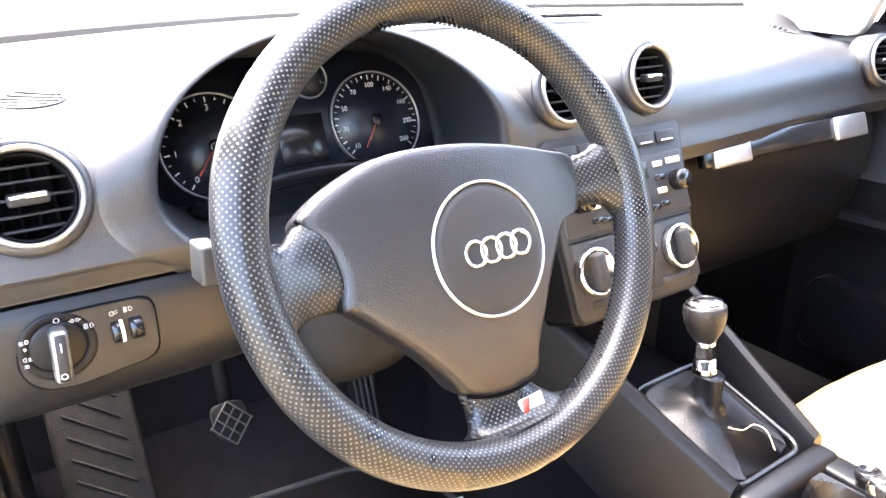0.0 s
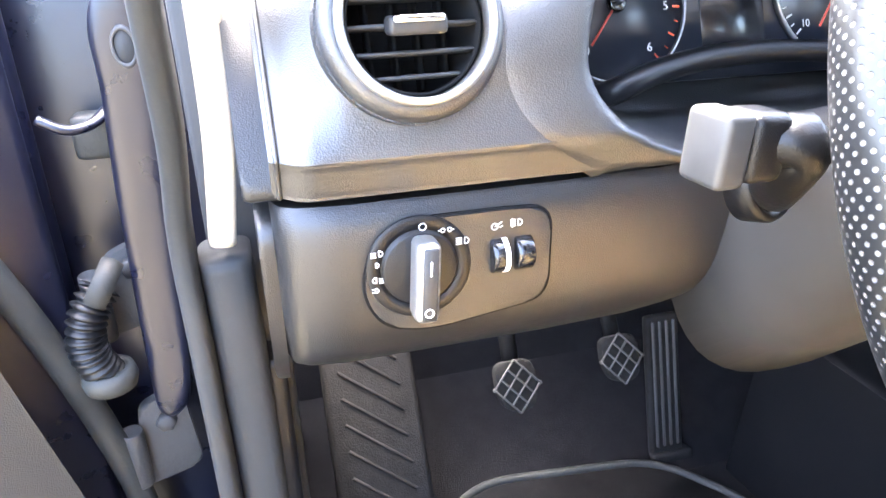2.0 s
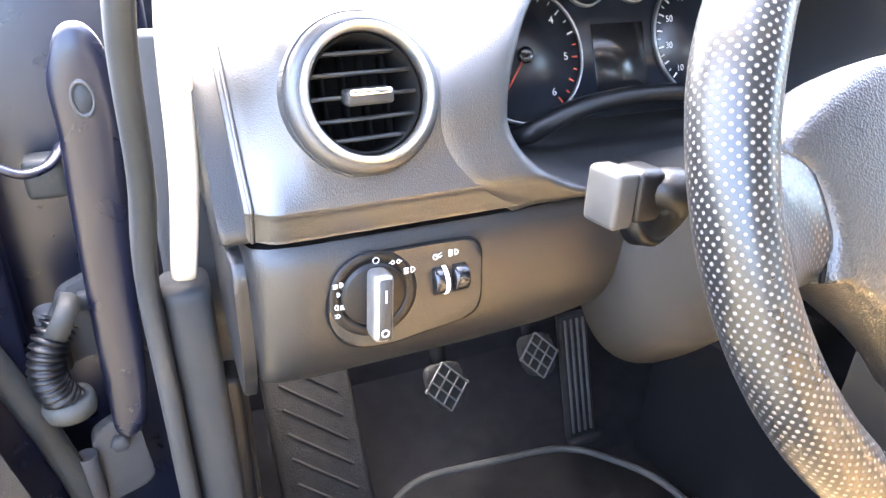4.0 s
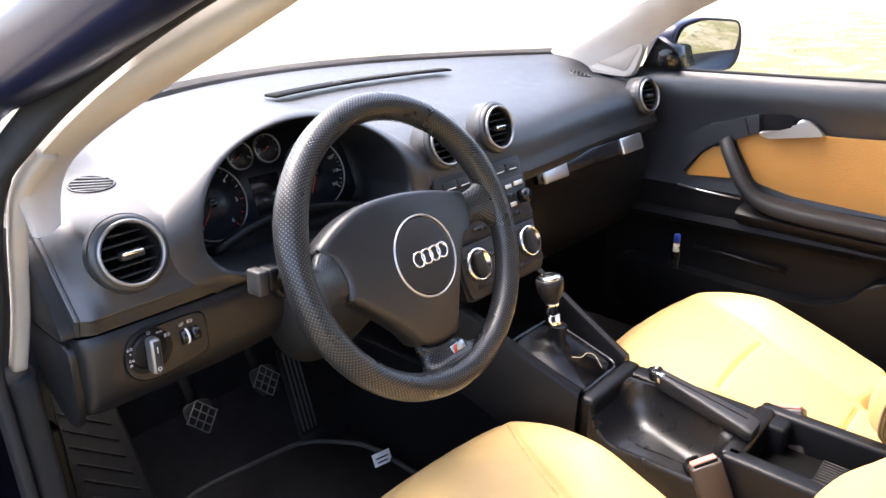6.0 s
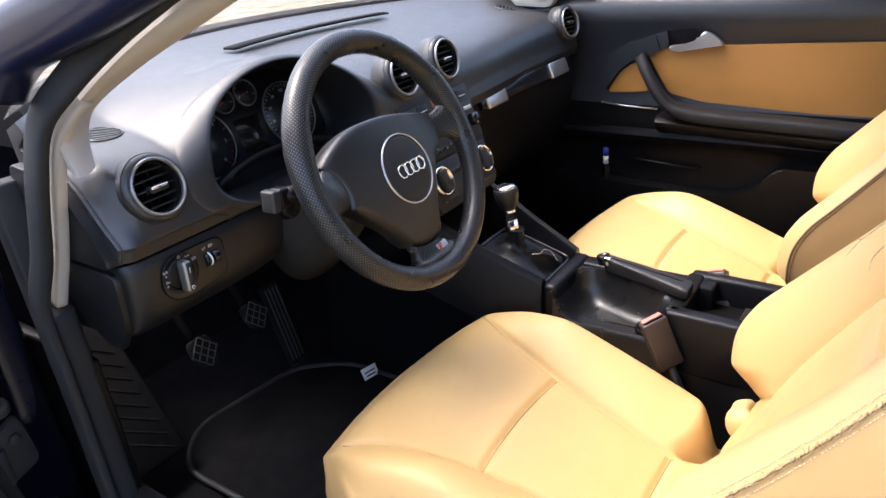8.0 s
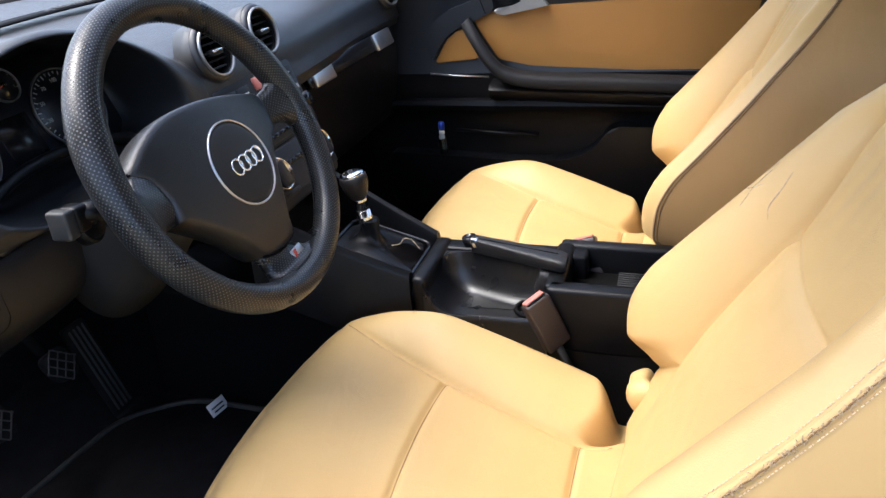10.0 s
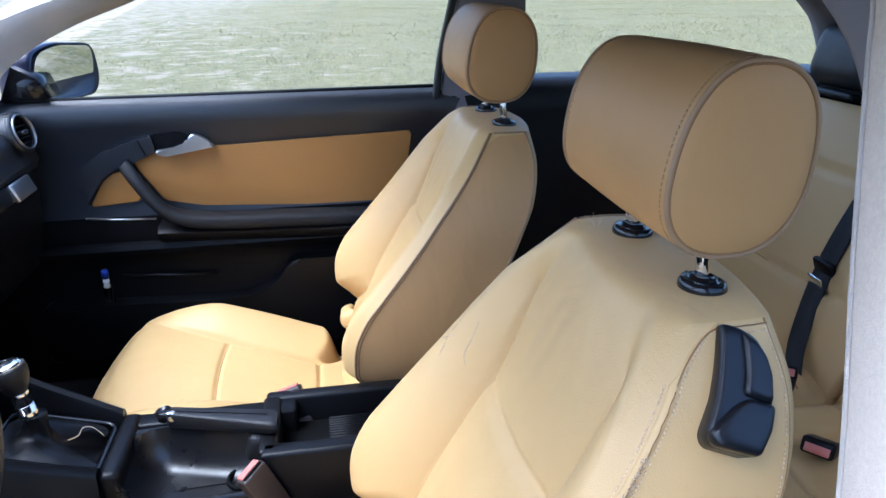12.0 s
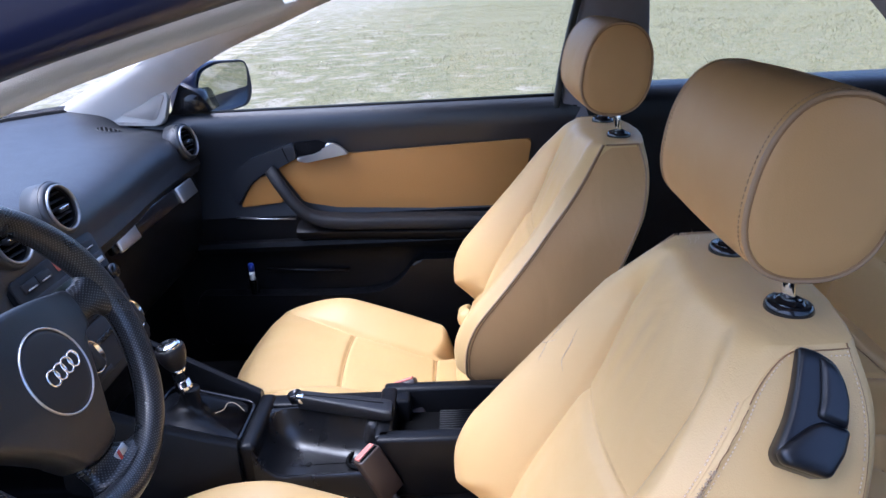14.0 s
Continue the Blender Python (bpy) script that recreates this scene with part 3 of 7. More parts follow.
def defroster(center, rx, ry, pitch, yaw=0.0):
    g = thing("demister_grille", "small oval black grille in the dashboard top", "grille")
    cx, cy = center[0], center[1]
    turn = math.copysign(radians(28), cx)

    def on(x, y, lift):
        return dash_top(cx + x * math.cos(turn) - y * math.sin(turn), cy + x * math.sin(turn) + y * math.cos(turn))[0] + Vector((0, 0, lift))
    ring = [(math.cos(2 * math.pi * k / 40), math.sin(2 * math.pi * k / 40)) for k in range(40)]
    part("rim", bm_loft([[on(rx * f * c, ry * f * sn, h) for c, sn in ring] for f, h in ((1.0, -0.003), (0.99, 0.0011), (0.95, 0.0012), (0.6, 0.0012), (0.3, 0.0012), (0.02, 0.0012))]), M_CARPET, g, "dark slots")
    part("edge", bm_tube([on(rx * c, ry * sn, 0.0008) for c, sn in ring], 0.0013, n=8, closed=True), M_DASH, g)
    for j in range(5):
        y = ry * (-0.72 + 1.44 * j / 4)
        w = rx * 0.95 * math.sqrt(max(0, 1 - (y / ry) ** 2))
        part("slat", bm_loft([[on(w * (-1 + k / 6), y + dy, dz) for dy, dz in ((-0.0019, 0.0008), (-0.0016, 0.0022), (0.0016, 0.0022), (0.0019, 0.0008))] for k in range(13)]), M_DASH, g)


defroster((-0.598, 0.139, 0.9165), 0.0255, 0.026, 6)
defroster((0.600, 0.20, 0.919), 0.0255, 0.026, 6)

# centre defroster: long slotted strip near the windscreen
strip = thing("windscreen_defroster", "long black slotted defroster strip on the dashboard", "grille")
sp = [(-0.18 + 0.48 * k / 30) for k in range(31)]
part("slot", bm_loft([[Vector((x, base_y(x) * 0.66 + dy, 0.9415 + dz + 0.03 * (base_y(x) * 0.66 - 0.30))) for dy, dz in ((-0.018, 0), (-0.016, 0.0035), (0.016, 0.0045), (0.018, 0))] for x in sp]), M_DEEP, strip)
for k in range(22):
    x = 0.02 + 0.013 * k
    part("slat", bm_box((0.004, 0.030, 0.004), pose(x, base_y(x) * 0.66, 0.9455 + 0.03 * (base_y(x) * 0.66 - 0.30)), 0.001, 1), M_TRIM, strip)
sensor = part("sensor", bm_lathe([(0.011, 0), (0.010, 0.003), (0.006, 0.005), (0.0, 0.006)], pose(0.0, base_y(0.0) * 0.66, 0.945), 20), M_TRIM, strip)

# smooth cover that closes the end of the dashboard beside the door
end_poly = rounded([(0.014, 0.782), (0.028, 0.812), (0.044, 0.838), (0.072, 0.870), (0.100, 0.890), (0.190, 0.900), (0.190, 0.782)], 0.012, 5)
tagged(part("dash_end_panel", bm_prism(end_poly, 0.018, Matrix(((0, 0, -1, -0.686), (1, 0, 0, 0), (0, 1, 0, 0), (0, 0, 0, 1))), 0.004, 3), M_KNEE, angle=40), "dark plastic end panel of the dashboard", "side trim", kind="structure")

# ---------------------------------------------------------------- instrument cluster


def build_cluster():
    cl = thing("instrument_cluster", "dark instrument cluster with two large and two small round dials", "instrument cluster")
    up = Vector((0, math.sin(radians(20)), math.cos(radians(20))))
    base = frame_pose(Vector((-0.360, 0.140, 0.880)), (1, 0, 0), up)
    plate = rounded([(-0.160, -0.080), (0.160, -0.080), (0.156, 0.025), (0.10, 0.058), (-0.10, 0.058), (-0.156, 0.025)], 0.03)
    part("face_plate", bm_prism(plate, 0.004, base @ pose(0, 0, -0.006)), M_GAUGE, cl)

    def dial(cx, cy, r, numbers, start, end, ticks, size, needle, red_from=None):
        d = part("dial", bm_lathe([(0.0, 0.0), (r, 0.0), (r, 0.0015), (0.0, 0.0015)], base @ pose(cx, cy, -0.001), 48), M_GAUGE, cl)
        part("dial_ring", bm_lathe([(r, 0.0), (r, 0.004), (r + 0.0008, 0.0046), (r + 0.0018, 0.004), (r + 0.002, 0.0)], base @ pose(cx, cy, -0.001), 56), M_RING, d, "thin silver ring")
        tk, tr = bmesh.new(), bmesh.new()
        for k in range(ticks + 1):
            f = k / ticks
            a = radians(start + (end - start) * f)
            long = 0.10 if k % 2 == 0 else 0.06
            bm_box((r * long, 0.0009 if k % 2 else 0.0013, 0.0004), base @ pose(cx, cy, 0.0012) @ pose(0, 0, 0, 0, 0, math.degrees(a)) @ pose(r * (0.95 - long / 2), 0, 0),
                   bm=tr if red_from is not None and f >= red_from else tk)
        if len(tk.verts):
            tagged(part("scale", tk, M_DIALPRINT, d, smooth=False), kind="stuff")
        if len(tr.verts):
            tagged(part("red_scale", tr, M_ORANGE, d, smooth=False), kind="stuff")
        for k, s in enumerate(numbers):
            if not s:
                continue
            a = radians(start + (end - start) * k / (len(numbers) - 1))
            lettering(s, size, base @ pose(cx + 0.74 * r * math.cos(a), cy + 0.74 * r * math.sin(a), 0.0012), M_DIALPRINT, d, "numeral")
        hub = part("needle_hub", bm_lathe([(r * 0.13, 0), (r * 0.13, 0.003), (r * 0.10, 0.004), (0, 0.004)], base @ pose(cx, cy, 0.002), 20), M_BLACK, d)
        L = r * 0.62
        part("needle", bm_box((L, 0.0014, 0.0008), base @ pose(cx, cy, 0.0045) @ pose(0, 0, 0, 0, 0, needle) @ pose(L / 2 + r * 0.05, 0, 0)), M_RED, d)

    dial(-0.092, -0.0265, 0.0515, ["0", "1", "2", "3", "4", "5", "6"], 232, -52, 24, 0.0085, 232, red_from=0.76)
    dial(0.0886, -0.0205, 0.0527, ["10", "30", "50", "70", "100", "140", "180", "220", "260"], 222, -40, 32, 0.0075, 236)
    dial(-0.0286, 0.0290, 0.0190, ["C", "", "H"], 200, -20, 8, 0.006, 205)
    dial(0.0181, 0.0315, 0.0200, ["0", "", "1"], 200, -20, 8, 0.006, 200)
    part("display", bm_box((0.052, 0.058, 0.001), base @ pose(0.0, -0.034, -0.001), 0.0004, 1), M_BLACK, cl)
    # lower hood in front of the dials, over the column
    pts = [(DX + 0.125 * math.cos(math.pi * (1 - k / 24)), 0.045 + 0.05 * math.sin(math.pi * k / 24) + 0.06 * abs(k / 12 - 1) ** 6, 0.802 + 0.022 * math.sin(math.pi * k / 24)) for k in range(25)]
    part("lower_lip", bm_tube(pts, 0.008), M_TRIM, cl)


build_cluster()

# ---------------------------------------------------------------- steering wheel

WC = Vector((-0.3446, -0.1537, 0.8327))
WT, WY = radians(23.4), radians(2.4)
WU = Vector((-math.sin(WY) * math.sin(WT), math.cos(WY) * math.sin(WT), math.cos(WT)))
WHEEL = frame_pose(WC, (math.cos(WY), math.sin(WY), 0), WU)       # local z points to the driver


def build_wheel():
    wheel = thing("steering_wheel", "black perforated leather three-spoke steering wheel with silver emblem", "steering wheel")
    R, n, k = 0.1744, 200, 32
    verts, faces = [], []
    uvs = []
    for i in range(n):
        a = 2 * math.pi * i / n
        deg = math.degrees(a)
        # thumb rests swell the rim above the side spokes
        thick = 1.0 + 0.09 * (math.exp(-((deg - 24) / 13) ** 2) + math.exp(-((deg - 156) / 13) ** 2))
        for j in range(k):
            b = 2 * math.pi * j / k
            rr = 0.0168 * thick * math.cos(b)
            zz = 0.0180 * thick * math.sin(b)
            verts.append(WHEEL @ Vector(((R + rr) * math.cos(a), (R + rr) * math.sin(a), zz)))
    for i in range(n):
        for j in range(k):
            faces.append((i * k + j, ((i + 1) % n) * k + j, ((i + 1) % n) * k + (j + 1) % k, i * k + (j + 1) % k))
            uvs += [(i, j), (i + 1, j), (i + 1, j + 1), (i, j + 1)]
    rim = link_mesh("rim", verts, faces, M_PERF, wheel, label="black perforated leather rim with worn shine")
    lay = rim.data.uv_layers.new(name="rim")
    for loop, (i, j) in enumerate(uvs):
        lay.data[loop].uv = (i * 234 / n + j * 22 / k, i * 234 / n - j * 22 / k)
    # stitched seam along the inner side of the rim
    st = bmesh.new()
    for q in range(220):
        a, b = 2 * math.pi * q / 220, 2 * math.pi * (q + 0.6) / 220
        bm_tube([WHEEL @ Vector(((R - 0.0162) * math.cos(c), (R - 0.0162) * math.sin(c), -0.007)) for c in (a, b)], 0.0006, n=4, bm=st)
    tagged(part("rim_stitching", st, M_DEEP, wheel), kind="stuff")

    # airbag cover: a domed shield with three short arms
    outline = curve_loop([(-0.1275, 0.0325), (-0.100, 0.0510), (-0.060, 0.0645), (-0.007, 0.0655), (0.045, 0.0590), (0.097, 0.0475), (0.128, 0.0380), (0.1265, 0.0150), (0.117, -0.0080),
                          (0.095, -0.0150), (0.068, -0.0500), (0.048, -0.0870), (0.038, -0.1090), (0.033, -0.1270), (0.012, -0.1315), (-0.012, -0.1295), (-0.033, -0.1220),
                          (-0.050, -0.0980), (-0.074, -0.0710), (-0.106, -0.0390), (-0.1150, -0.0340), (-0.1110, -0.0150), (-0.1130, 0.0030), (-0.1190, 0.0190)], 5)

    def pad_z(x, y):
        return 0.0065 - 0.85 * (x - 0.009) ** 2 - 1.0 * (y + 0.02) ** 2
    cx, cy = 0.005, -0.015
    rings = []
    for s, dz in [(0.90, -0.050), (0.975, -0.038), (0.995, -0.024), (1.0, -0.013), (0.995, -0.0065), (0.980, -0.0022), (0.955, -0.0004), (0.91, 0.0), (0.82, 0.0), (0.7, 0.0), (0.55, 0.0), (0.4, 0.0), (0.2, 0.0), (0.02, 0.0)]:
        rings.append([WHEEL @ Vector((cx + (x - cx) * s, cy + (y - cy) * s, pad_z(cx + (x - cx) * s, cy + (y - cy) * s) + dz)) for x, y in outline])
    part("airbag_pad", bm_loft(rings), M_PAD, wheel, "grained dark plastic airbag cover")
    # dark joints where the cover meets the leather spokes
    for pts in ([(-0.1285, 0.0330), (-0.1190, 0.0190), (-0.1130, 0.0030), (-0.1110, -0.0150), (-0.1155, -0.0345)], [(0.034, -0.1275), (0.012, -0.1320), (-0.012, -0.1300), (-0.034, -0.1225)], [(0.1285, 0.0385), (0.127, 0.0150), (0.1175, -0.0085)]):
        part("joint", bm_tube([WHEEL @ Vector((p.x, p.y, pad_z(p.x, p.y) - 0.0052)) for p in curve_through([(x, y, 0) for x, y in pts], 20)], 0.0016, n=6), M_DEEP, wheel)

    # round emblem field with its silver ring
    em = WHEEL @ pose(0.009, -0.0195, 0.0)
    part("emblem_disc", bm_lathe([(0.0505, -0.012), (0.0505, 0.0042), (0.044, 0.0062), (0.03, 0.0078), (0.0, 0.0088)], em, 64), M_SOFT, wheel)
    part("emblem_ring", bm_lathe([(0.0500, -0.012), (0.0501, 0.0052), (0.0508, 0.0062), (0.0518, 0.0060), (0.0525, 0.0045), (0.0527, -0.012)], em, 80), M_ALU, wheel, "thin silver ring")
    for k2 in range(4):
        x = (k2 - 1.5) * 0.0143 + 0.004
        part("emblem_hoop", bm_lathe([(0.0081, 0.0), (0.0081, 0.0018), (0.0088, 0.0026), (0.0099, 0.0026), (0.0106, 0.0018), (0.0106, 0.0), (0.0081, 0.0)], em @ pose(x, -0.001, 0.0076 - 0.6 * x * x + 0.0002 * k2), 36), M_CHROME, wheel, "chrome hoop")

    # leather spokes between the cover and the rim
    def spoke(edge_a, edge_b, depth, label):
        n2 = 16
        pa, pb = curve_through([(x, y, 0) for x, y in edge_a], n2), curve_through([(x, y, 0) for x, y in edge_b], n2)
        zs = curve_through([(z, 0, 0) for z in depth], n2)
        rings2 = []
        for i2 in range(n2):
            mid, half = (pa[i2] + pb[i2]) / 2, (pa[i2] - pb[i2]) / 2
            ring = []
            for q in range(28):
                ang = 2 * math.pi * q / 28
                ca, sa = math.cos(ang), math.sin(ang)
                p = mid + half * math.copysign(abs(ca) ** 0.75, ca)
                ring.append(WHEEL @ Vector((p.x, p.y, zs[i2].x + 0.0135 * math.copysign(abs(sa) ** 0.85, sa))))
            rings2.append(ring)
        ob = part("spoke", bm_loft(rings2), M_PERF, wheel, label)
        lay2 = ob.data.uv_layers.new(name="rim")
        back = WHEEL.inverted()
        for lp in ob.data.loops:
            q = back @ ob.data.vertices[lp.vertex_index].co
            lay2.data[lp.index].uv = ((q.x + q.y) * 212, (q.x - q.y) * 212)
        return ob
    spoke([(-0.116, 0.0300), (-0.1300, 0.0290), (-0.1440, 0.0190), (-0.1560, 0.0230), (-0.1690, 0.0560)], [(-0.105, -0.0330), (-0.1220, -0.0340), (-0.1400, -0.0345), (-0.1530, -0.0440), (-0.1640, -0.0720)], [-0.021, -0.0185, -0.012, -0.006, -0.003], "perforated leather spoke")
    spoke([(0.116, 0.0370), (0.1300, 0.0370), (0.1420, 0.0385), (0.1520, 0.0450), (0.1610, 0.0720)], [(0.106, -0.0070), (0.1220, -0.0070), (0.1420, -0.0075), (0.1560, -0.0180), (0.1690, -0.0480)], [-0.021, -0.0185, -0.012, -0.006, -0.003], "perforated leather spoke")
    spoke([(-0.031, -0.1150), (-0.0310, -0.1280), (-0.0300, -0.1400), (-0.0390, -0.1550), (-0.0780, -0.1600)], [(0.031, -0.1200), (0.0330, -0.1310), (0.0420, -0.1410), (0.0560, -0.1500), (0.0900, -0.1530)], [-0.026, -0.0250, -0.0235, -0.017, -0.007], "perforated leather lower spoke")
    bm_at = WHEEL @ pose(0.0206, -0.1455, -0.0078, -8, 0, 3)
    badge = part("badge", bm_box((0.024, 0.0115, 0.003), bm_at, 0.001, 2), M_ALU, wheel, "small silver badge with a red corner")
    part("badge_corner", bm_prism([(-0.0115, -0.0050), (-0.006, -0.0050), (-0.002, 0.0050), (-0.0075, 0.0050)], 0.0006, bm_at @ pose(0, 0, 0.0016)), M_RED, badge, "red corner")
    part("hub_back", bm_lathe([(0.05, -0.085), (0.062, -0.07), (0.066, -0.036), (0.05, -0.026), (0, -0.026)], WHEEL @ pose(0, -0.01, 0), 40), M_DEEP, wheel)


build_wheel()


def build_column():
    col = thing("steering_column", "dark plastic steering column shroud with a stalk", "steering column")
    ax = WHEEL.to_3x3() @ Vector((0, 0, 1))
    rings = []
    for d, rx, rz, off in ((-0.055, 0.050, 0.042, 0.0), (-0.08, 0.060, 0.052, 0.0), (-0.13, 0.066, 0.058, -0.004), (-0.19, 0.076, 0.074, -0.018), (-0.25, 0.084, 0.088, -0.030)):
        c = WC + ax * d + WU * (off - 0.012)
        rings.append([c + Vector((1, 0, 0)) * rx * math.copysign(abs(math.cos(t)) ** 0.75, math.cos(t)) + WU * rz * math.copysign(abs(math.sin(t)) ** 0.75, math.sin(t))
                      for t in [2 * math.pi * q / 36 for q in range(36)]])
    part("shroud", bm_loft(rings), M_SOFT, col)
    # indicator stalk
    p1 = Vector((-0.500, -0.084, 0.822))
    m = frame_pose(p1, (-1, -0.10, 0.06), (0, 0, 1)) @ Matrix.Diagonal((0.80, 0.80, 0.9, 1))
    root = Vector((-0.462, -0.048, 0.790))
    neck = [m @ Vector((-0.004, 0, 0)), m @ Vector((-0.012, 0.002, -0.010)), Vector((-0.478, -0.070, 0.800)), root, root + Vector((0.012, 0.03, -0.004))]
    stalk = part("stalk", bm_tube(curve_through(neck, 16), [0.0135] * 10 + [0.012] * 6, n=16, flat=0.8), M_TRIM, col)
    part("stalk_grip", bm_box((0.024, 0.035, 0.025), m @ pose(0.010, 0.0, 0), 0.006, 4), M_TRIM, stalk, "dark switch block")
    part("stalk_tip", bm_box((0.018, 0.037, 0.026), m @ pose(0.032, 0.0, 0), 0.004, 4), M_GREYTIP, stalk, "pale worn grey tip")
    part("grip_mark", bm_box((0.006, 0.006, 0.0012), m @ pose(0.006, -0.004, 0.0122) @ pose(0, 0, 0, 0, 0, 0), 0.0004, 1), M_SILVER, stalk)
    part("stalk_collar", bm_lathe([(0.0195, -0.012), (0.0200, 0.0), (0.0180, 0.003), (0.0150, 0.002), (0.0140, -0.008), (0.0, -0.008)], frame_pose(root, (1, 0.35, 0), (0, 0.3, 1)), 36), M_TRIM, stalk)


build_column()

# light switch panel


def build_light_panel():
    pan = thing("light_switch_panel", "brown-black switch panel with a silver rotary light knob", "switch panel")
    m = frame_pose(Vector((-0.6015, 0.0035, 0.743)), (1, 0, 0), (0, 0.06, 1)) @ Matrix.Diagonal((0.82, 0.82, 0.9, 1))
    poly = rounded([(-0.062, -0.010), (-0.050, -0.034), (-0.020, -0.040), (0.060, -0.030), (0.062, 0.032), (0.030, 0.034), (-0.030, 0.034), (-0.055, 0.018)], 0.016)
    part("seam", bm_prism([(x * 1.028, y * 1.045) for x, y in poly], 0.0022, m @ pose(0, 0, 0.0)), M_DEEP, pan)
    part("plate", bm_prism(poly, 0.0035, m, 0.0012), M_KNEE, pan, angle=40)
    kc = m @ pose(-0.026, 0.004, 0.0035)
    part("dial_base", bm_lathe([(0.0335, 0.0), (0.033, 0.0006), (0.0252, 0.0008), (0.0249, 0.0001), (0.0241, 0.0001), (0.0237, 0.0026), (0.022, 0.0034), (0.0, 0.0036)], kc, 56), M_TRIM, pan)
    knob = part("knob", bm_box((0.0155, 0.052, 0.020), kc @ pose(0, -0.003, 0.012, 0, 0, -4), 0.005, 3), M_RING, pan, "satin silver grip")
    part("knob_face", bm_box((0.0090, 0.046, 0.002), kc @ pose(0.0005, -0.003, 0.0222, 0, 0, -4), 0.0008, 1), M_SOFT, knob)
    part("mark", bm_box((0.0012, 0.009, 0.0006), kc @ pose(0.0012, 0.008, 0.0234, 0, 0, -4)), M_PRINT, knob)
    part("lamp_mark", bm_lathe([(0.0022, 0), (0.0022, 0.0005), (0.003, 0.0005), (0.003, 0)], kc @ pose(-0.0012, -0.020, 0.0233), 14), M_PRINT, knob)
    # printed symbols: rings, half lamps with their beams, and small ticks
    def symbol(x, y, lift, rings=(), lamps=(), lines=()):
        bm = bmesh.new()
        at = m @ pose(x, y, lift)
        for cx, cy, r in rings:
            bm_tube([at @ Vector((cx + r * math.cos(2 * math.pi * k / 18), cy + r * math.sin(2 * math.pi * k / 18), 0)) for k in range(18)], 0.00034, n=5, closed=True, bm=bm)
        for cx, cy, r, sgn in lamps:
            arc = [at @ Vector((cx + sgn * 1.25 * r * math.cos(math.pi * (k / 10 - 0.5)), cy + r * math.sin(math.pi * (k / 10 - 0.5)), 0)) for k in range(11)]
            bm_tube(arc, 0.00034, n=5, closed=True, bm=bm)
        for x0, y0, x1, y1 in lines:
            bm_tube([at @ Vector((x0, y0, 0)), at @ Vector((x1, y1, 0))], 0.00034, n=5, bm=bm)
        part("symbol", bm, M_DIALPRINT, pan)
    beams = [(-0.0055, h, -0.0016, h) for h in (-0.0020, -0.0007, 0.0007, 0.0020)]
    symbol(-0.0232, 0.0300, 0.0046, rings=((0, 0, 0.0022),))
    symbol(-0.0085, 0.0262, 0.0046, rings=((-0.0022, 0, 0.0013), (0.0022, 0, 0.0013)), lines=((-0.0052, 0, -0.0040, 0), (0.0040, 0, 0.0052, 0)))
    symbol(0.0030, 0.0178, 0.0046, lamps=((0.0002, 0, 0.0022, 1),), lines=beams)
    symbol(-0.0510, 0.0163, 0.0046, lamps=((0.0, 0, 0.0019, 1),), lines=[(x0 + 0.0005, y0, x1, y1) for x0, y0, x1, y1 in beams[:3]])
    symbol(-0.0523, 0.0091, 0.0046, lamps=((-0.0010, 0, 0.0015, 1),))
    symbol(-0.0535, -0.0007, 0.0046, lamps=((0.0, 0, 0.0019, -1),), lines=[(-x0 - 0.0005, y0, -x1, y1) for x0, y0, x1, y1 in beams[:3]])
    symbol(-0.0535, -0.0075, 0.0046, lamps=((-0.0010, 0, 0.0015, 1),), lines=((-0.0030, 0.0010, -0.0014, 0.0010), (-0.0030, -0.0010, -0.0014, -0.0010)))
    symbol(0.0243, 0.0240, 0.0039, rings=((-0.0010, 0, 0.0021),), lines=((-0.0010, 0, 0.0040, 0.0026), (0.0022, -0.0010, 0.0042, 0.0002)))
    symbol(0.0383, 0.0250, 0.0039, lamps=((0.0006, 0, 0.0022, 1),), lines=[(x0 + 0.0010, y0, x1 + 0.0006, y1) for x0, y0, x1, y1 in beams] + [(-0.0034, -0.0030, -0.0034, 0.0030)])
    for x in (0.0262, 0.0425):
        part("thumbwheel", bm_lathe([(0.011, -0.006), (0.012, -0.005), (0.012, 0.005), (0.011, 0.006), (0, 0.006)], m @ pose(x, 0.004, 0.000) @ pose(0, 0, 0, 0, 90, 0), 30), M_BLACK, pan)
    part("thumbwheel_mark", bm_lathe([(0.0122, -0.0016), (0.0124, -0.0012), (0.0124, 0.0012), (0.0122, 0.0016), (0, 0.0016)], m @ pose(0.0295, 0.004, 0.000) @ pose(0, 0, 0, 0, 90, 0), 30), M_PRINT, pan)


build_light_panel()

# ---------------------------------------------------------------- centre stack

SM = frame_pose(Vector((-0.031, -0.024, 0.772)), (1, 0, 0), (0, math.sin(radians(22.8)), math.cos(radians(22.8))))


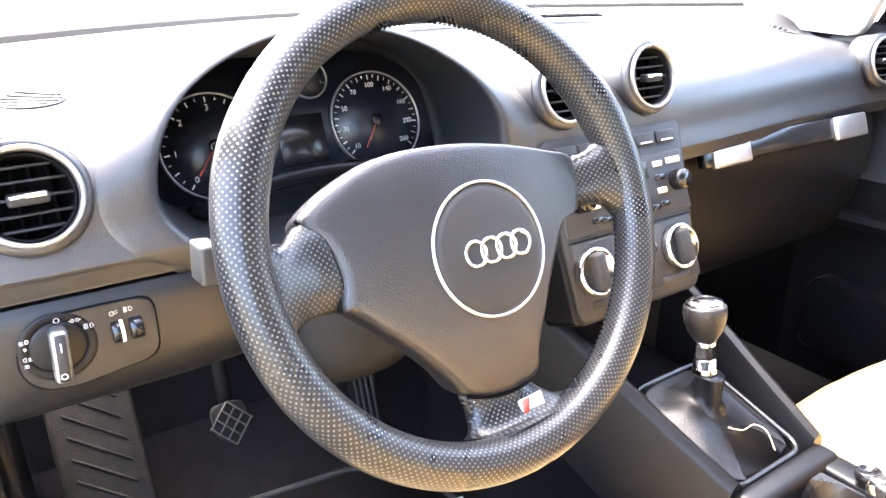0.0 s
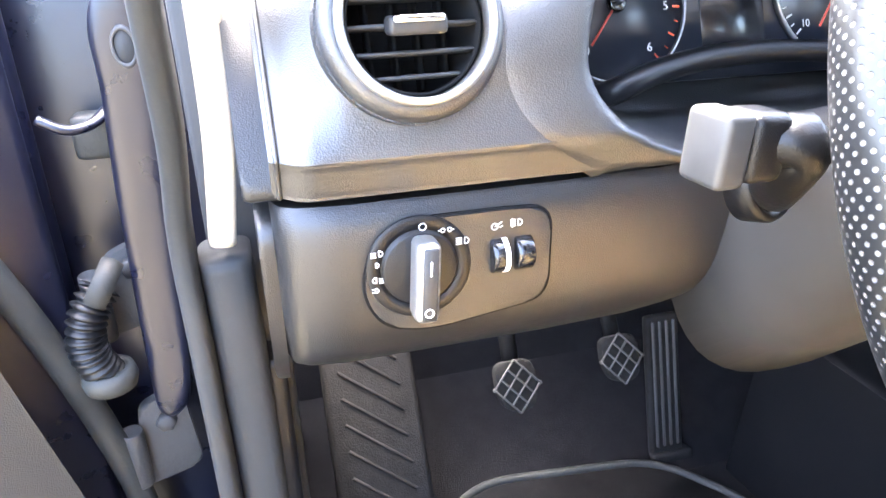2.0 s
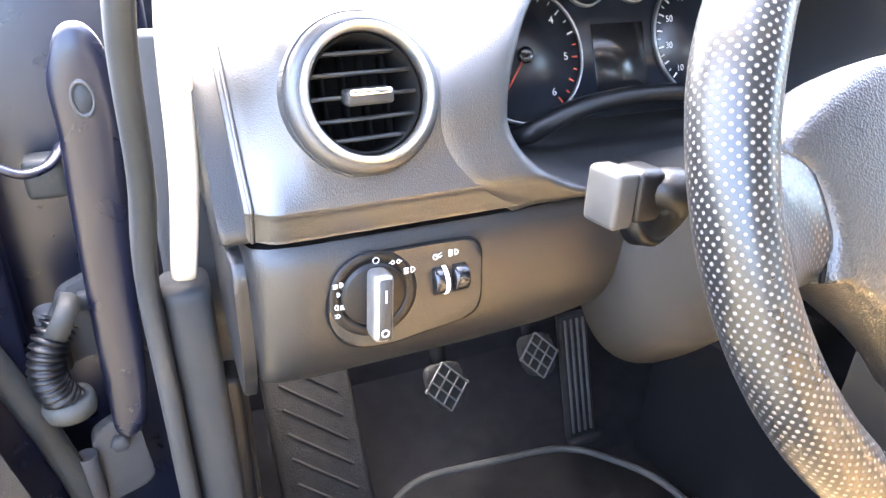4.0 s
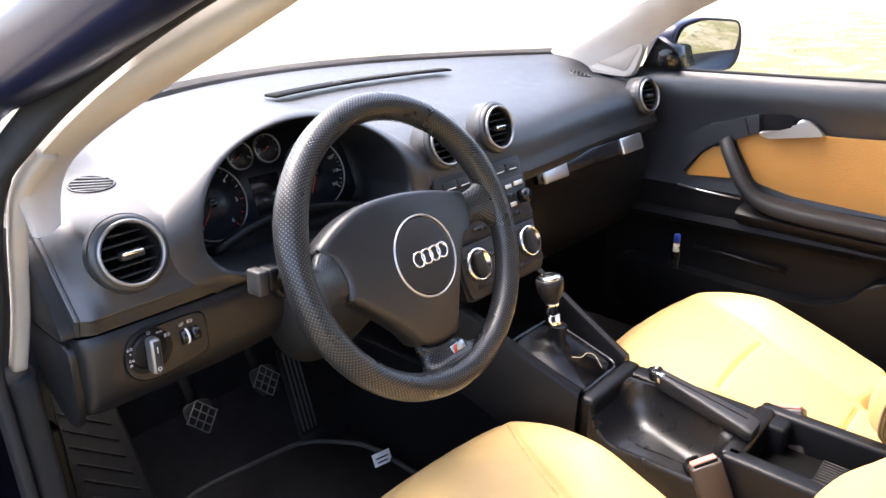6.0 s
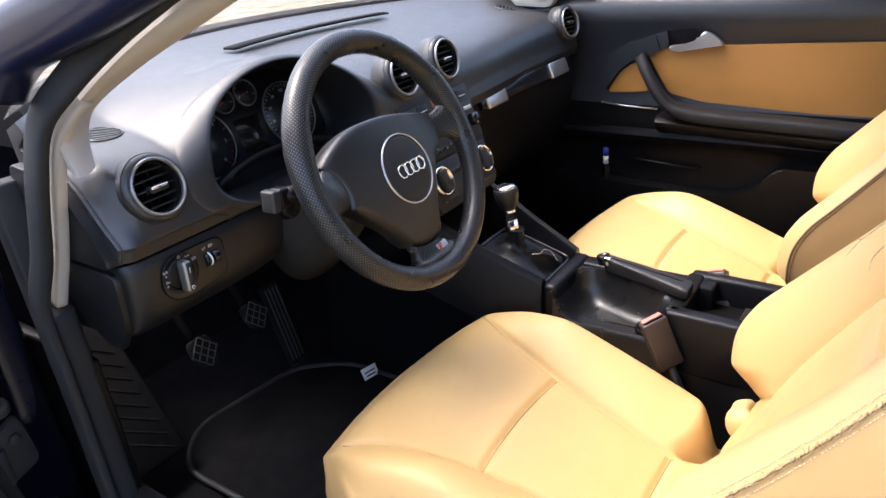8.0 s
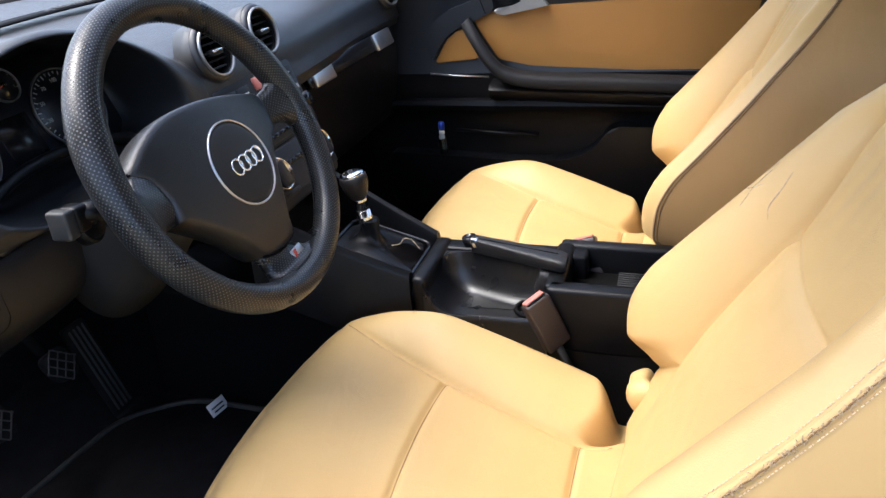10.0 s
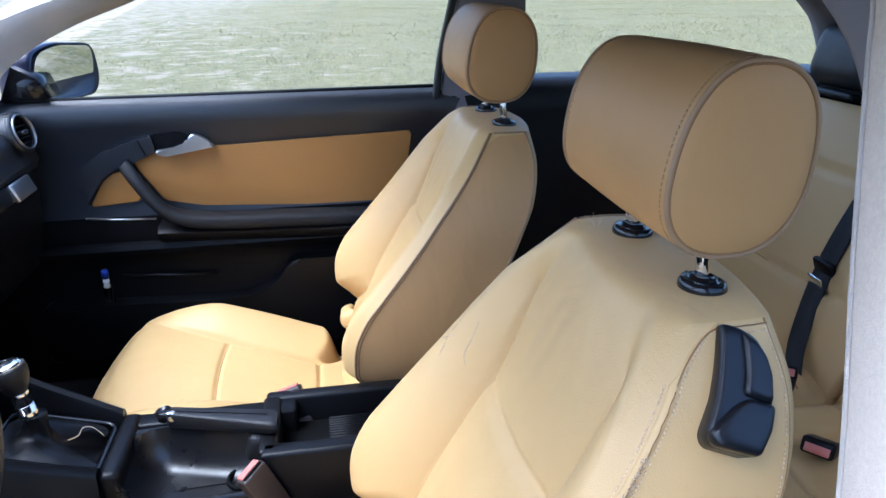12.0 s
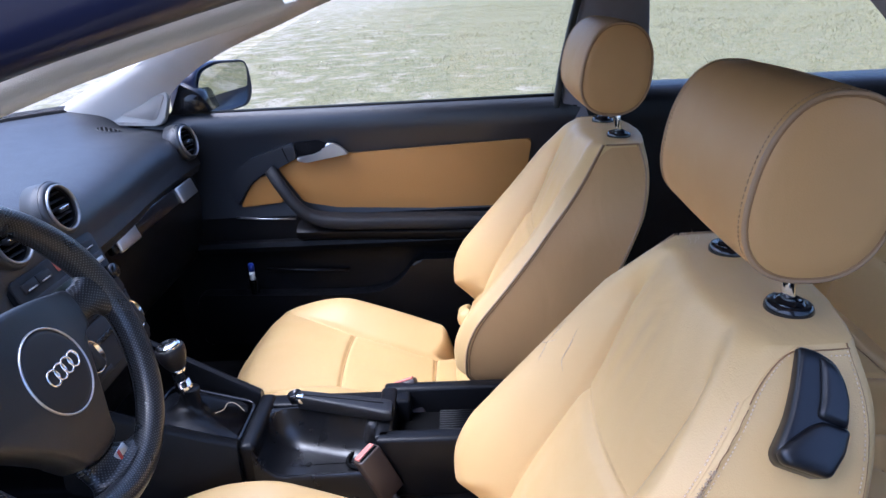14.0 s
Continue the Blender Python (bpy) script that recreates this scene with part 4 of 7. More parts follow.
def build_stack():
    st = thing("centre_stack", "dark centre stack with radio and two round climate knobs", "centre stack")
    poly = rounded([(-0.108, -0.128), (0.090, -0.128), (0.114, 0.075), (-0.112, 0.075)], 0.012)
    part("surround", bm_prism([(x * 1.06, y * 1.03) for x, y in poly], 0.05, SM @ pose(0, 0, -0.054), 0.004), M_TRIM, st, angle=40)
    part("panel", bm_prism(poly, 0.004, SM @ pose(0, 0, -0.003), 0.0015), M_SOFT, st, angle=40)
    # switch row and radio
    for x in (-0.080, -0.046, 0.046, 0.082):
        part("button", bm_box((0.032, 0.014, 0.006), SM @ pose(x, 0.058, 0.002), 0.0015, 2), M_SOFT, st)
        part("button_mark", bm_box((0.020, 0.0022, 0.0008), SM @ pose(x, 0.053, 0.0052)), M_SILVER, st)
    part("hazard_button", bm_box((0.022, 0.020, 0.007), SM @ pose(0.0, 0.060, 0.002), 0.002, 2), M_BUCKLERED, st, "red hazard button")
    radio = part("radio", bm_box((0.205, 0.075, 0.006), SM @ pose(0.0, 0.002, 0.001), 0.003, 2), M_SOFT, st, "dark radio face")
    part("display", bm_box((0.090, 0.020, 0.001), SM @ pose(-0.006, 0.022, 0.0042), 0.0004, 1), M_LCD, radio)
    for sx in (-1, 1):
        part("radio_knob", bm_lathe([(0.0125, 0), (0.0125, 0.012), (0.011, 0.016), (0.0, 0.0165)], SM @ pose(0.080 * sx + 0.003, 0.002, 0.004), 28), M_BLACK, radio)
        for j in range(4):
            part("radio_button", bm_box((0.016, 0.007, 0.004), SM @ pose(0.056 * sx, 0.026 - 0.016 * j, 0.0045), 0.001, 1), M_BLACK if j % 2 else M_SILVER, radio)
        part("radio_button", bm_box((0.024, 0.008, 0.004), SM @ pose(0.084 * sx, 0.027, 0.0045), 0.001, 1), M_SILVER, radio)
    for j in range(6):
        part("radio_button", bm_box((0.013, 0.007, 0.004), SM @ pose(-0.043 + 0.0165 * j, -0.024, 0.0045), 0.001, 1), M_BLACK, radio)
    part("joint", bm_box((0.205, 0.0012, 0.0012), SM @ pose(0, -0.040, 0.002)), M_DEEP, st)
    part("climate_panel", bm_box((0.196, 0.076, 0.005), SM @ pose(-0.003, -0.080, 0.0005), 0.003, 2), M_SOFT, st)
    for x in (-0.078, 0.062):
        k = part("climate_knob", bm_lathe([(0.0275, 0.0), (0.0275, 0.009), (0.0262, 0.012), (0.0235, 0.0125), (0.0225, 0.009), (0.0, 0.009)], SM @ pose(x, -0.076, 0.002), 48), M_CHROME, st, "chrome-ringed round knob")
        part("knob_bar", bm_box((0.017, 0.043, 0.016), SM @ pose(x, -0.076, 0.014, 0, 0, 4), 0.005, 3), M_SOFT, k)
    for j in range(5):
        part("climate_button", bm_box((0.013, 0.009, 0.004), SM @ pose(-0.034 + 0.0135 * j, -0.070, 0.0035), 0.001, 1), M_BLACK, st)
    for x in (-0.065, 0.05):
        part("climate_button", bm_box((0.046, 0.008, 0.003), SM @ pose(x, -0.1115, 0.003), 0.001, 1), M_SOFT, st)


build_stack()

# ---------------------------------------------------------------- centre console


def build_console():
    con = thing("centre_console", "black plastic centre console with open tray and storage box", "centre console")
    # tunnel body under everything
    def sect(y, zt, w):
        c = [(-w - 0.02, 0.20), (-w, zt - 0.05), (-w + 0.006, zt - 0.008), (-w + 0.016, zt), (w - 0.016, zt), (w - 0.006, zt - 0.008), (w, zt - 0.05), (w + 0.02, 0.20)]
        return [Vector((x - 0.006, y, z)) for x, z in c]
    part("tunnel", bm_loft([sect(0.30, 0.46, 0.10), sect(0.02, 0.45, 0.085), sect(-0.23, 0.425, 0.074), sect(-0.46, 0.42, 0.074), sect(-0.95, 0.42, 0.08)]), M_TRIM, con, angle=40)
    # side rails that slope from the stack down to the tray
    for x0, x1 in ((-0.135, -0.079), (0.095, 0.068)):
        pts = [Vector((x0, 0.00, 0.648)), Vector((x0 + (x1 - x0) * 0.25, -0.055, 0.623)), Vector((x0 + (x1 - x0) * 0.65, -0.160, 0.568)), Vector((x1, -0.245, 0.527))]
        rings = []
        for k, p in enumerate(curve_through(pts, 16)):
            h = 0.15 if k else 0.14
            s = -1 if x0 < 0 else 1
            rings.append([p + Vector(v) for v in ((-0.010, 0, -0.008), (-0.007, 0, -0.001), (0.0, 0, 0.003), (0.007, 0, -0.001), (0.010, 0, -0.008), (0.010 + (0.012 if s > 0 else 0), 0, -h), (-0.010 - (0.012 if s < 0 else 0), 0, -h))])
        part("rail", bm_loft(rings), M_TRIM, con, angle=35)
    # floor of the lever well
    part("lever_well", bm_box((0.15, 0.25, 0.01), pose(-0.008, -0.125, 0.508, 10, 0, 0), 0.003, 2), M_TRIM, con)
    # gate frame round the boot
    fr = rounded([(-0.062, -0.075), (0.062, -0.075), (0.062, 0.075), (-0.062, 0.075)], 0.02, 4)
    part("boot_frame", bm_tube([pose(-0.008, -0.165, 0.532, 16, 0, 0) @ Vector((x, y, 0)) for x, y in fr], 0.004, n=8, closed=True), M_BLACK, con)
    # deck behind the lever, with the tray cut in on the driver's side
    part("deck", bm_box((0.157, 0.030, 0.085), pose(-0.006, -0.257, 0.478), 0.010, 4), M_TRIM, con)
    part("deck_side", bm_box((0.036, 0.26, 0.10), pose(0.056, -0.385, 0.465), 0.006, 3), M_TRIM, con)
    # open tray: a bowl with a broad fillet at the front and under the handbrake, its sill low on the driver's side
    rings = []
    for k in range(41):
        f = k / 40
        y = -0.266 - 0.200 * f
        wall = 0.030 - 0.046 * smooth01(0.1, 1.0, f)
        top = []
        for i in range(33):
            x = -0.084 + 0.114 * i / 32
            u = max(0.0, 1 - (-0.268 - y) / 0.060)
            v = max(0.0, 1 - (wall - x) / 0.040)
            q = min(0.999, math.hypot(u, v))
            z = 0.448 + 0.068 * (1 - math.sqrt(1 - q * q)) + 0.010 * f
            z += 0.007 * smooth01(-0.074, -0.082, x) * (1 - q)
            top.append(Vector((x, y, z)))
        rings.append([*top, Vector((0.030, y, 0.36)), Vector((-0.094, y, 0.30)), Vector((-0.088, y, top[0].z - 0.010)), Vector((-0.0868, y, top[0].z - 0.003))])
    part("tray_bowl", bm_loft(rings), M_TRAY, con, "smooth black tray", angle=50)
    part("tray_line", bm_tube([(-0.050, -0.330, 0.4525), (-0.050, -0.380, 0.4548), (-0.052, -0.428, 0.4572)], 0.0007, n=5), M_DEEP, con)
    part("cup_ring", bm_lathe([(0.020, 0), (0.022, 0.005), (0.026, 0.005), (0.028, 0)], pose(-0.048, -0.436, 0.4585), 30), M_DEEP, con)
    # storage box at the rear
    for size, at in (((0.030, 0.30, 0.115), (-0.064, -0.615, 0.462)), ((0.026, 0.30, 0.115), (0.082, -0.615, 0.462)), ((0.150, 0.030, 0.115), (0.004, -0.476, 0.462)), ((0.150, 0.030, 0.115), (0.004, -0.755, 0.462))):
        part("box_wall", bm_box(size, pose(*at), 0.007, 3), M_TRIM, con)
    part("box_floor", bm_box((0.12, 0.27, 0.008), pose(0.006, -0.615, 0.468), 0.002, 1), M_DEEP, con)
    for k in range(16):
        part("box_rib", bm_box((0.0035, 0.070, 0.004), pose(-0.040 + 0.0066 * k, -0.60, 0.476), 0.001, 1), M_TRIM, con)
    return con


build_console()


def build_gear_lever():
    g = thing("gear_lever", "black gear lever with chrome-topped knob and leather boot", "gear lever")
    top = Vector((-0.008, -0.131, 0.668))
    low = Vector((-0.006, -0.150, 0.540))
    ax = (top - low).normalized()
    m = frame_pose(top, (1, 0, 0), Vector((0, 1, 0)) - ax * ax.y)
    part("knob", bm_lathe([(0.009, -0.048), (0.0125, -0.044), (0.0185, -0.034), (0.0225, -0.022), (0.0240, -0.012), (0.0232, -0.004), (0.0205, -0.001)], m, 40), M_BLKLEATHER, g, "black leather knob")
    part("knob_cap", bm_lathe([(0.0212, -0.003), (0.0205, 0.001), (0.016, 0.0035), (0.008, 0.0045), (0.0, 0.0048)], m, 40), M_CHROME, g, "chrome shift pattern cap")
    part("gate_marks", bm_lathe([(0.005, 0.0047), (0.005, 0.0054), (0.011, 0.0052), (0.0112, 0.0042)], m, 24), M_BLACK, g)
    part("collar", bm_lathe([(0.0130, -0.088), (0.0138, -0.082), (0.0105, -0.070), (0.0098, -0.058), (0.0125, -0.047), (0.0115, -0.043)], m, 32), M_CHROME, g, "chrome collar")
    # soft boot: a slack neck round the lever that spreads into the frame with a few broad folds
    base = pose(-0.008, -0.165, 0.531, 16, 0, 0)
    rings = []
    nb = 64
    for k in range(40):
        t = k / 39
        spread = smooth01(0.30, 1.0, t) ** 1.35
        drop = 0.62 * smooth01(0.0, 0.55, t) + 0.38 * smooth01(0.30, 1.0, t)
        ring = []
        for q in range(nb):
            a = 2 * math.pi * q / nb
            ca, sa = math.cos(a), math.sin(a)
            fold = math.sin(math.pi * t) * (0.16 * math.sin(3 * a + 0.8 + 2.2 * t) + 0.10 * math.sin(5 * a - 2.0 * t))
            e = 1 - 0.50 * spread
            out = base @ Vector((0.060 * math.copysign(abs(ca) ** e, ca), 0.073 * math.copysign(abs(sa) ** e, sa), 0.0))
            neck = low + Vector((0.0150 * (1 + fold) * ca, 0.0165 * (1 + fold) * sa, 0.044))
            p = neck.lerp(out, spread)
            z0 = neck.z + (out.z - neck.z) * drop
            ring.append(Vector((p.x, p.y, z0 + 0.007 * math.sin(2 * a + 1.0) * math.sin(math.pi * spread) + 0.012 * fold * spread)))
        rings.append(ring)
    part("boot", bm_loft(rings), M_BOOT, g, "creased black leather boot")
    part("boot_seam", bm_tube(curve_through([(-0.030, -0.196, 0.549), (-0.016, -0.205, 0.5455), (0.002, -0.206, 0.5460), (0.012, -0.216, 0.5390), (0.010, -0.230, 0.5230)], 24), 0.0006, n=6), M_STITCH, g)


build_gear_lever()


def build_handbrake():
    h = thing("handbrake", "black handbrake lever with a chrome release button", "handbrake")
    rings = []
    for k in range(26):
        f = k / 25
        end = 1 - 0.22 * max(0.0, (f - 0.94) / 0.06) ** 2
        c = Vector((0.027 - 0.046 * f, -0.322 - 0.168 * f, 0.0))
        hw = (0.0115 + 0.0105 * f) * end
        zt, zb = 0.5465 - 0.002 * f, 0.518 + 0.003 * f
        ring = []
        for q in range(28):
            t = 2 * math.pi * q / 28
            ca, sa = math.cos(t), math.sin(t)
            e = 0.40
            ring.append(c + Vector((hw * math.copysign(abs(ca) ** e, ca) * (1 if sa > 0 else 0.86), 0, 0.5 * (zt + zb) + 0.5 * (zt - zb) * end * math.copysign(abs(sa) ** e, sa))))
        rings.append(ring)
    part("grip", bm_loft(rings), M_BLKLEATHER, h, "black leather grip that widens towards the rear", angle=60)
    part("seam", bm_tube([(0.019, -0.335, 0.5470), (0.004, -0.405, 0.5460), (-0.012, -0.475, 0.5452)], 0.0007, n=6), M_DEEP, h)
    part("button", bm_lathe([(0.0115, -0.012), (0.0128, 0.0), (0.0120, 0.0045), (0.0092, 0.0055), (0.0088, 0.0030), (0.0, 0.0026)], frame_pose(Vector((0.0300, -0.315, 0.5400)), (1, 0, 0), (0, 0.95, -0.2)), 30), M_BLACK, h)
    part("clip", bm_box((0.021, 0.015, 0.018), pose(0.0235, -0.328, 0.5375, 0, 10, 0), 0.003, 2), M_CHROME, h, "chrome button collar")
    part("boot", bm_box((0.040, 0.046, 0.050), pose(-0.012, -0.462, 0.492, 14, 0, 0), 0.012, 3), M_BLKLEATHER, h, "black leather boot")


build_handbrake()


def build_buckle(at, turn, lean, roll=0):
    b = thing("seat_belt_buckle", "brown-black seat belt buckle with a faded red button", "seat belt buckle", group="front belt buckles")
    m = pose(*at, 0, 0, turn) @ pose(0, 0, 0, lean, roll, 0)
    part("housing", bm_box((0.044, 0.023, 0.090), m @ pose(0, 0, -0.046), 0.004, 3), M_BROWN, b)
    part("button", bm_box((0.036, 0.012, 0.004), m @ pose(0, 0.003, 0.0005), 0.0015, 2), M_BUCKLERED, b, "faded red release button")
    part("slot", bm_box((0.034, 0.003, 0.003), m @ pose(0, -0.007, 0.0003), 0.0005, 1), M_DEEP, b)
    part("stalk", bm_tube([m @ Vector((0, 0, -0.085)), m @ Vector((0, 0, -0.16))], 0.012, n=10, flat=0.5), M_BELT, b)


build_buckle((-0.098, -0.452, 0.511), -42, -14, -18)
build_buckle((0.100, -0.500, 0.518), 90, 22, 18)

# ---------------------------------------------------------------- seats


def table(pairs, t):
    """A smooth value from (key, value) pairs in rising order of the key."""
    n = len(pairs)
    if t <= pairs[0][0]:
        return pairs[0][1]
    if t >= pairs[-1][0]:
        return pairs[-1][1]
    i = next(k for k in range(n - 1) if pairs[k][0] <= t <= pairs[k + 1][0])
    (x0, y0), (x1, y1) = pairs[i], pairs[i + 1]
    a = pairs[i - 1] if i else pairs[i]
    b = pairs[i + 2] if i + 2 < n else pairs[i + 1]
    m0 = (y1 - a[1]) / (x1 - a[0])
    m1 = (b[1] - y0) / (b[0] - x0)
    h = x1 - x0
    f = (t - x0) / h
    return (2 * f ** 3 - 3 * f * f + 1) * y0 + (f ** 3 - 2 * f * f + f) * h * m0 + (3 * f * f - 2 * f ** 3) * y1 + (f ** 3 - f * f) * h * m1


# the cushion: seam between centre and bolster, and the height along the middle
LOBE = [(0.0, 0.205), (0.08, 0.190), (0.25, 0.152), (0.455, 0.121), (0.70, 0.102), (0.86, 0.098), (0.93, 0.110), (1.0, 0.135)]
CUSHION_Z = [(0.0, 0.452), (0.05, 0.471), (0.12, 0.478), (0.25, 0.471), (0.455, 0.448), (0.70, 0.410), (0.86, 0.385), (1.0, 0.372)]


def cushion_half(v):
    return 0.250 - 0.040 * smooth01(0.25, 0.0, v) - 0.022 * smooth01(0.80, 1.0, v)


def seat_cushion_point(u, v, nose=0.0):
    """u across (-1 to 1), v from front (0) to rear (1); local to the seat's middle, z of the top."""
    half = cushion_half(v)
    x = half * u
    a = abs(x)
    y = -0.135 + nose - (0.480 + nose) * v - 0.022 * (u * u) * (1 - v) ** 3
    z = table(CUSHION_Z, v)
    xs = table(LOBE, v)
    t = (a - xs) / max(half - xs, 1e-3)
    lens = smooth01(0.05, 0.46, v)
    if t > 0:
        puff = math.sin(math.pi / 2 * min(1.0, t / 0.62)) ** 0.85
        high = 0.050 * lens * (1 - 0.12 * smooth01(0.60, 0.92, v))
        z += high * puff
        z -= (0.030 + 0.045 * lens) * smooth01(0.58, 1.0, t) ** 1.9
        tip = 0.948 - 0.10 * abs(2 * t - 0.95) ** 2.4
        end = smooth01(tip - 0.075, tip + 0.012, v)
        z -= (high * puff + 0.030) * end * end * smooth01(0.0, 0.12, t)
    else:
        z += 0.009 * (1 - (a / xs) ** 2) * smooth01(0.0, 0.2, v)
    g = math.exp(-((a - xs) / 0.0038) ** 2) * smooth01(0.03, 0.12, v) * smooth01(0.97, 0.90, v)
    inside = smooth01(0.004, -0.004, a - xs)
    g = max(g, math.exp(-((v - 0.455 - 0.02 * u * u) / 0.0085) ** 2) * inside)
    g = max(g, math.exp(-((v - 0.855) / 0.0085) ** 2) * inside)
    z -= 0.0070 * g
    # pillows between the seams, and the wrinkles of used leather
    z += 0.004 * inside * math.sin(math.pi * min(1.0, max(0.0, (v - 0.455) / 0.40)))
    z += 0.0012 * noise.noise(Vector((x * 22, y * 14, 1.3))) + 0.0022 * noise.noise(Vector((x * 7, y * 7, 4.1)))
    return Vector((x, y, z))


# the backrest by height: half width, centre-panel seam, bolster crest and rear edge
BACK_W = [(0.385, 0.170), (0.45, 0.197), (0.52, 0.221), (0.60, 0.226), (0.70, 0.218), (0.78, 0.203), (0.85, 0.172), (0.905, 0.132)]
BACK_SEAM = [(0.385, -0.602), (0.45, -0.630), (0.535, -0.668), (0.60, -0.702), (0.66, -0.738), (0.72, -0.774), (0.82, -0.816), (0.905, -0.853)]
BACK_CREST = [(0.385, -0.625), (0.45, -0.612), (0.49, -0.599), (0.56, -0.596), (0.61, -0.616), (0.65, -0.648), (0.70, -0.690), (0.75, -0.732), (0.80, -0.770), (0.85, -0.806), (0.905, -0.848)]
BACK_REAR = [(0.385, -0.735), (0.45, -0.765), (0.55, -0.812), (0.65, -0.862), (0.75, -0.908), (0.80, -0.928), (0.86, -0.938), (0.905, -0.932)]
BACK_TOP = 0.905


def back_seam_x(z):
    return min(0.116, 0.62 * table(BACK_W, z) + 0.006)


def back_point(s, z, lift=0.0):
    """The front skin of the backrest; s across (-1 to 1)."""
    w = table(BACK_W, z)
    x = abs(s) * w
    xs = back_seam_x(z)
    t = (x - xs) / (w - xs)
    y = table(BACK_SEAM, z)
    low = 0.462 + 0.062 * (1 - min(1.0, max(0.0, t))) ** 1.5
    g = 0.0
    if t > 0:
        rise = table(BACK_CREST, z) - table(BACK_SEAM, z)
        y += rise * math.sin(math.pi / 2 * min(1.0, t / 0.72)) ** 0.9 * smooth01(low - 0.012, low + 0.045, z)
        y -= (0.014 + 0.009 * smooth01(0.76, 0.86, z) + 0.10 * max(rise, 0.0)) * smooth01(0.70, 1.0, t) ** 1.8
        g = 0.7 * math.exp(-((z - low) / 0.0045) ** 2)
    else:
        y += 0.010 * (1 - (x / xs) ** 2)
    g = max(g, math.exp(-((x - xs) / 0.0030) ** 2) * smooth01(0.885, 0.84, z) * smooth01(0.50, 0.54, z))
    fold = smooth01(0.74, 0.80, z) * smooth01(0.905, 0.87, z)
    if t < 0:
        g = max(g, 0.55 * math.exp(-((z - 0.712) / 0.0050) ** 2))
        y += 0.0045 * smooth01(0.716, 0.700, z) * smooth01(0.50, 0.60, z)
    y -= 0.0085 * g
    # loose leather: folds that fan down from the top, and finer wrinkles
    y += 0.0026 * fold * noise.noise(Vector((s * 7.0 + z * 5, z * 2.5, 3.3))) * smooth01(1.0, 0.8, abs(s))
    y += 0.0018 * noise.noise(Vector((s * 3.6, z * 10, 2.2))) + 0.0014 * noise.noise(Vector((s * 1.4, z * 6, 7.7)))
    tilt = 0.45
    return Vector((w * s, y + lift, z + lift * tilt))


def side_point(sd, z, d, lift=0.0):
    """The flat side panel, d from the front edge (0) to the rear edge (1)."""
    a = back_point(sd, z)
    w = table(BACK_W, z)
    y = a.y + (table(BACK_REAR, z) - a.y) * d
    bulge = 0.002 * math.sin(math.pi * d) + 0.0022 * noise.noise(Vector((y * 16, z * 9, 5.0 + sd))) * math.sin(math.pi * d)
    return Vector((sd * (w + bulge + lift), y, z + lift * 0.5))


def corner(z):
    """How far the rounded upper corner of the side panel lies behind its front edge."""
    f = min(1.0, max(0.0, (z - 0.868) / (BACK_TOP - 0.0035 - 0.868)))
    return 0.30 * (1 - math.sqrt(1 - f * f))


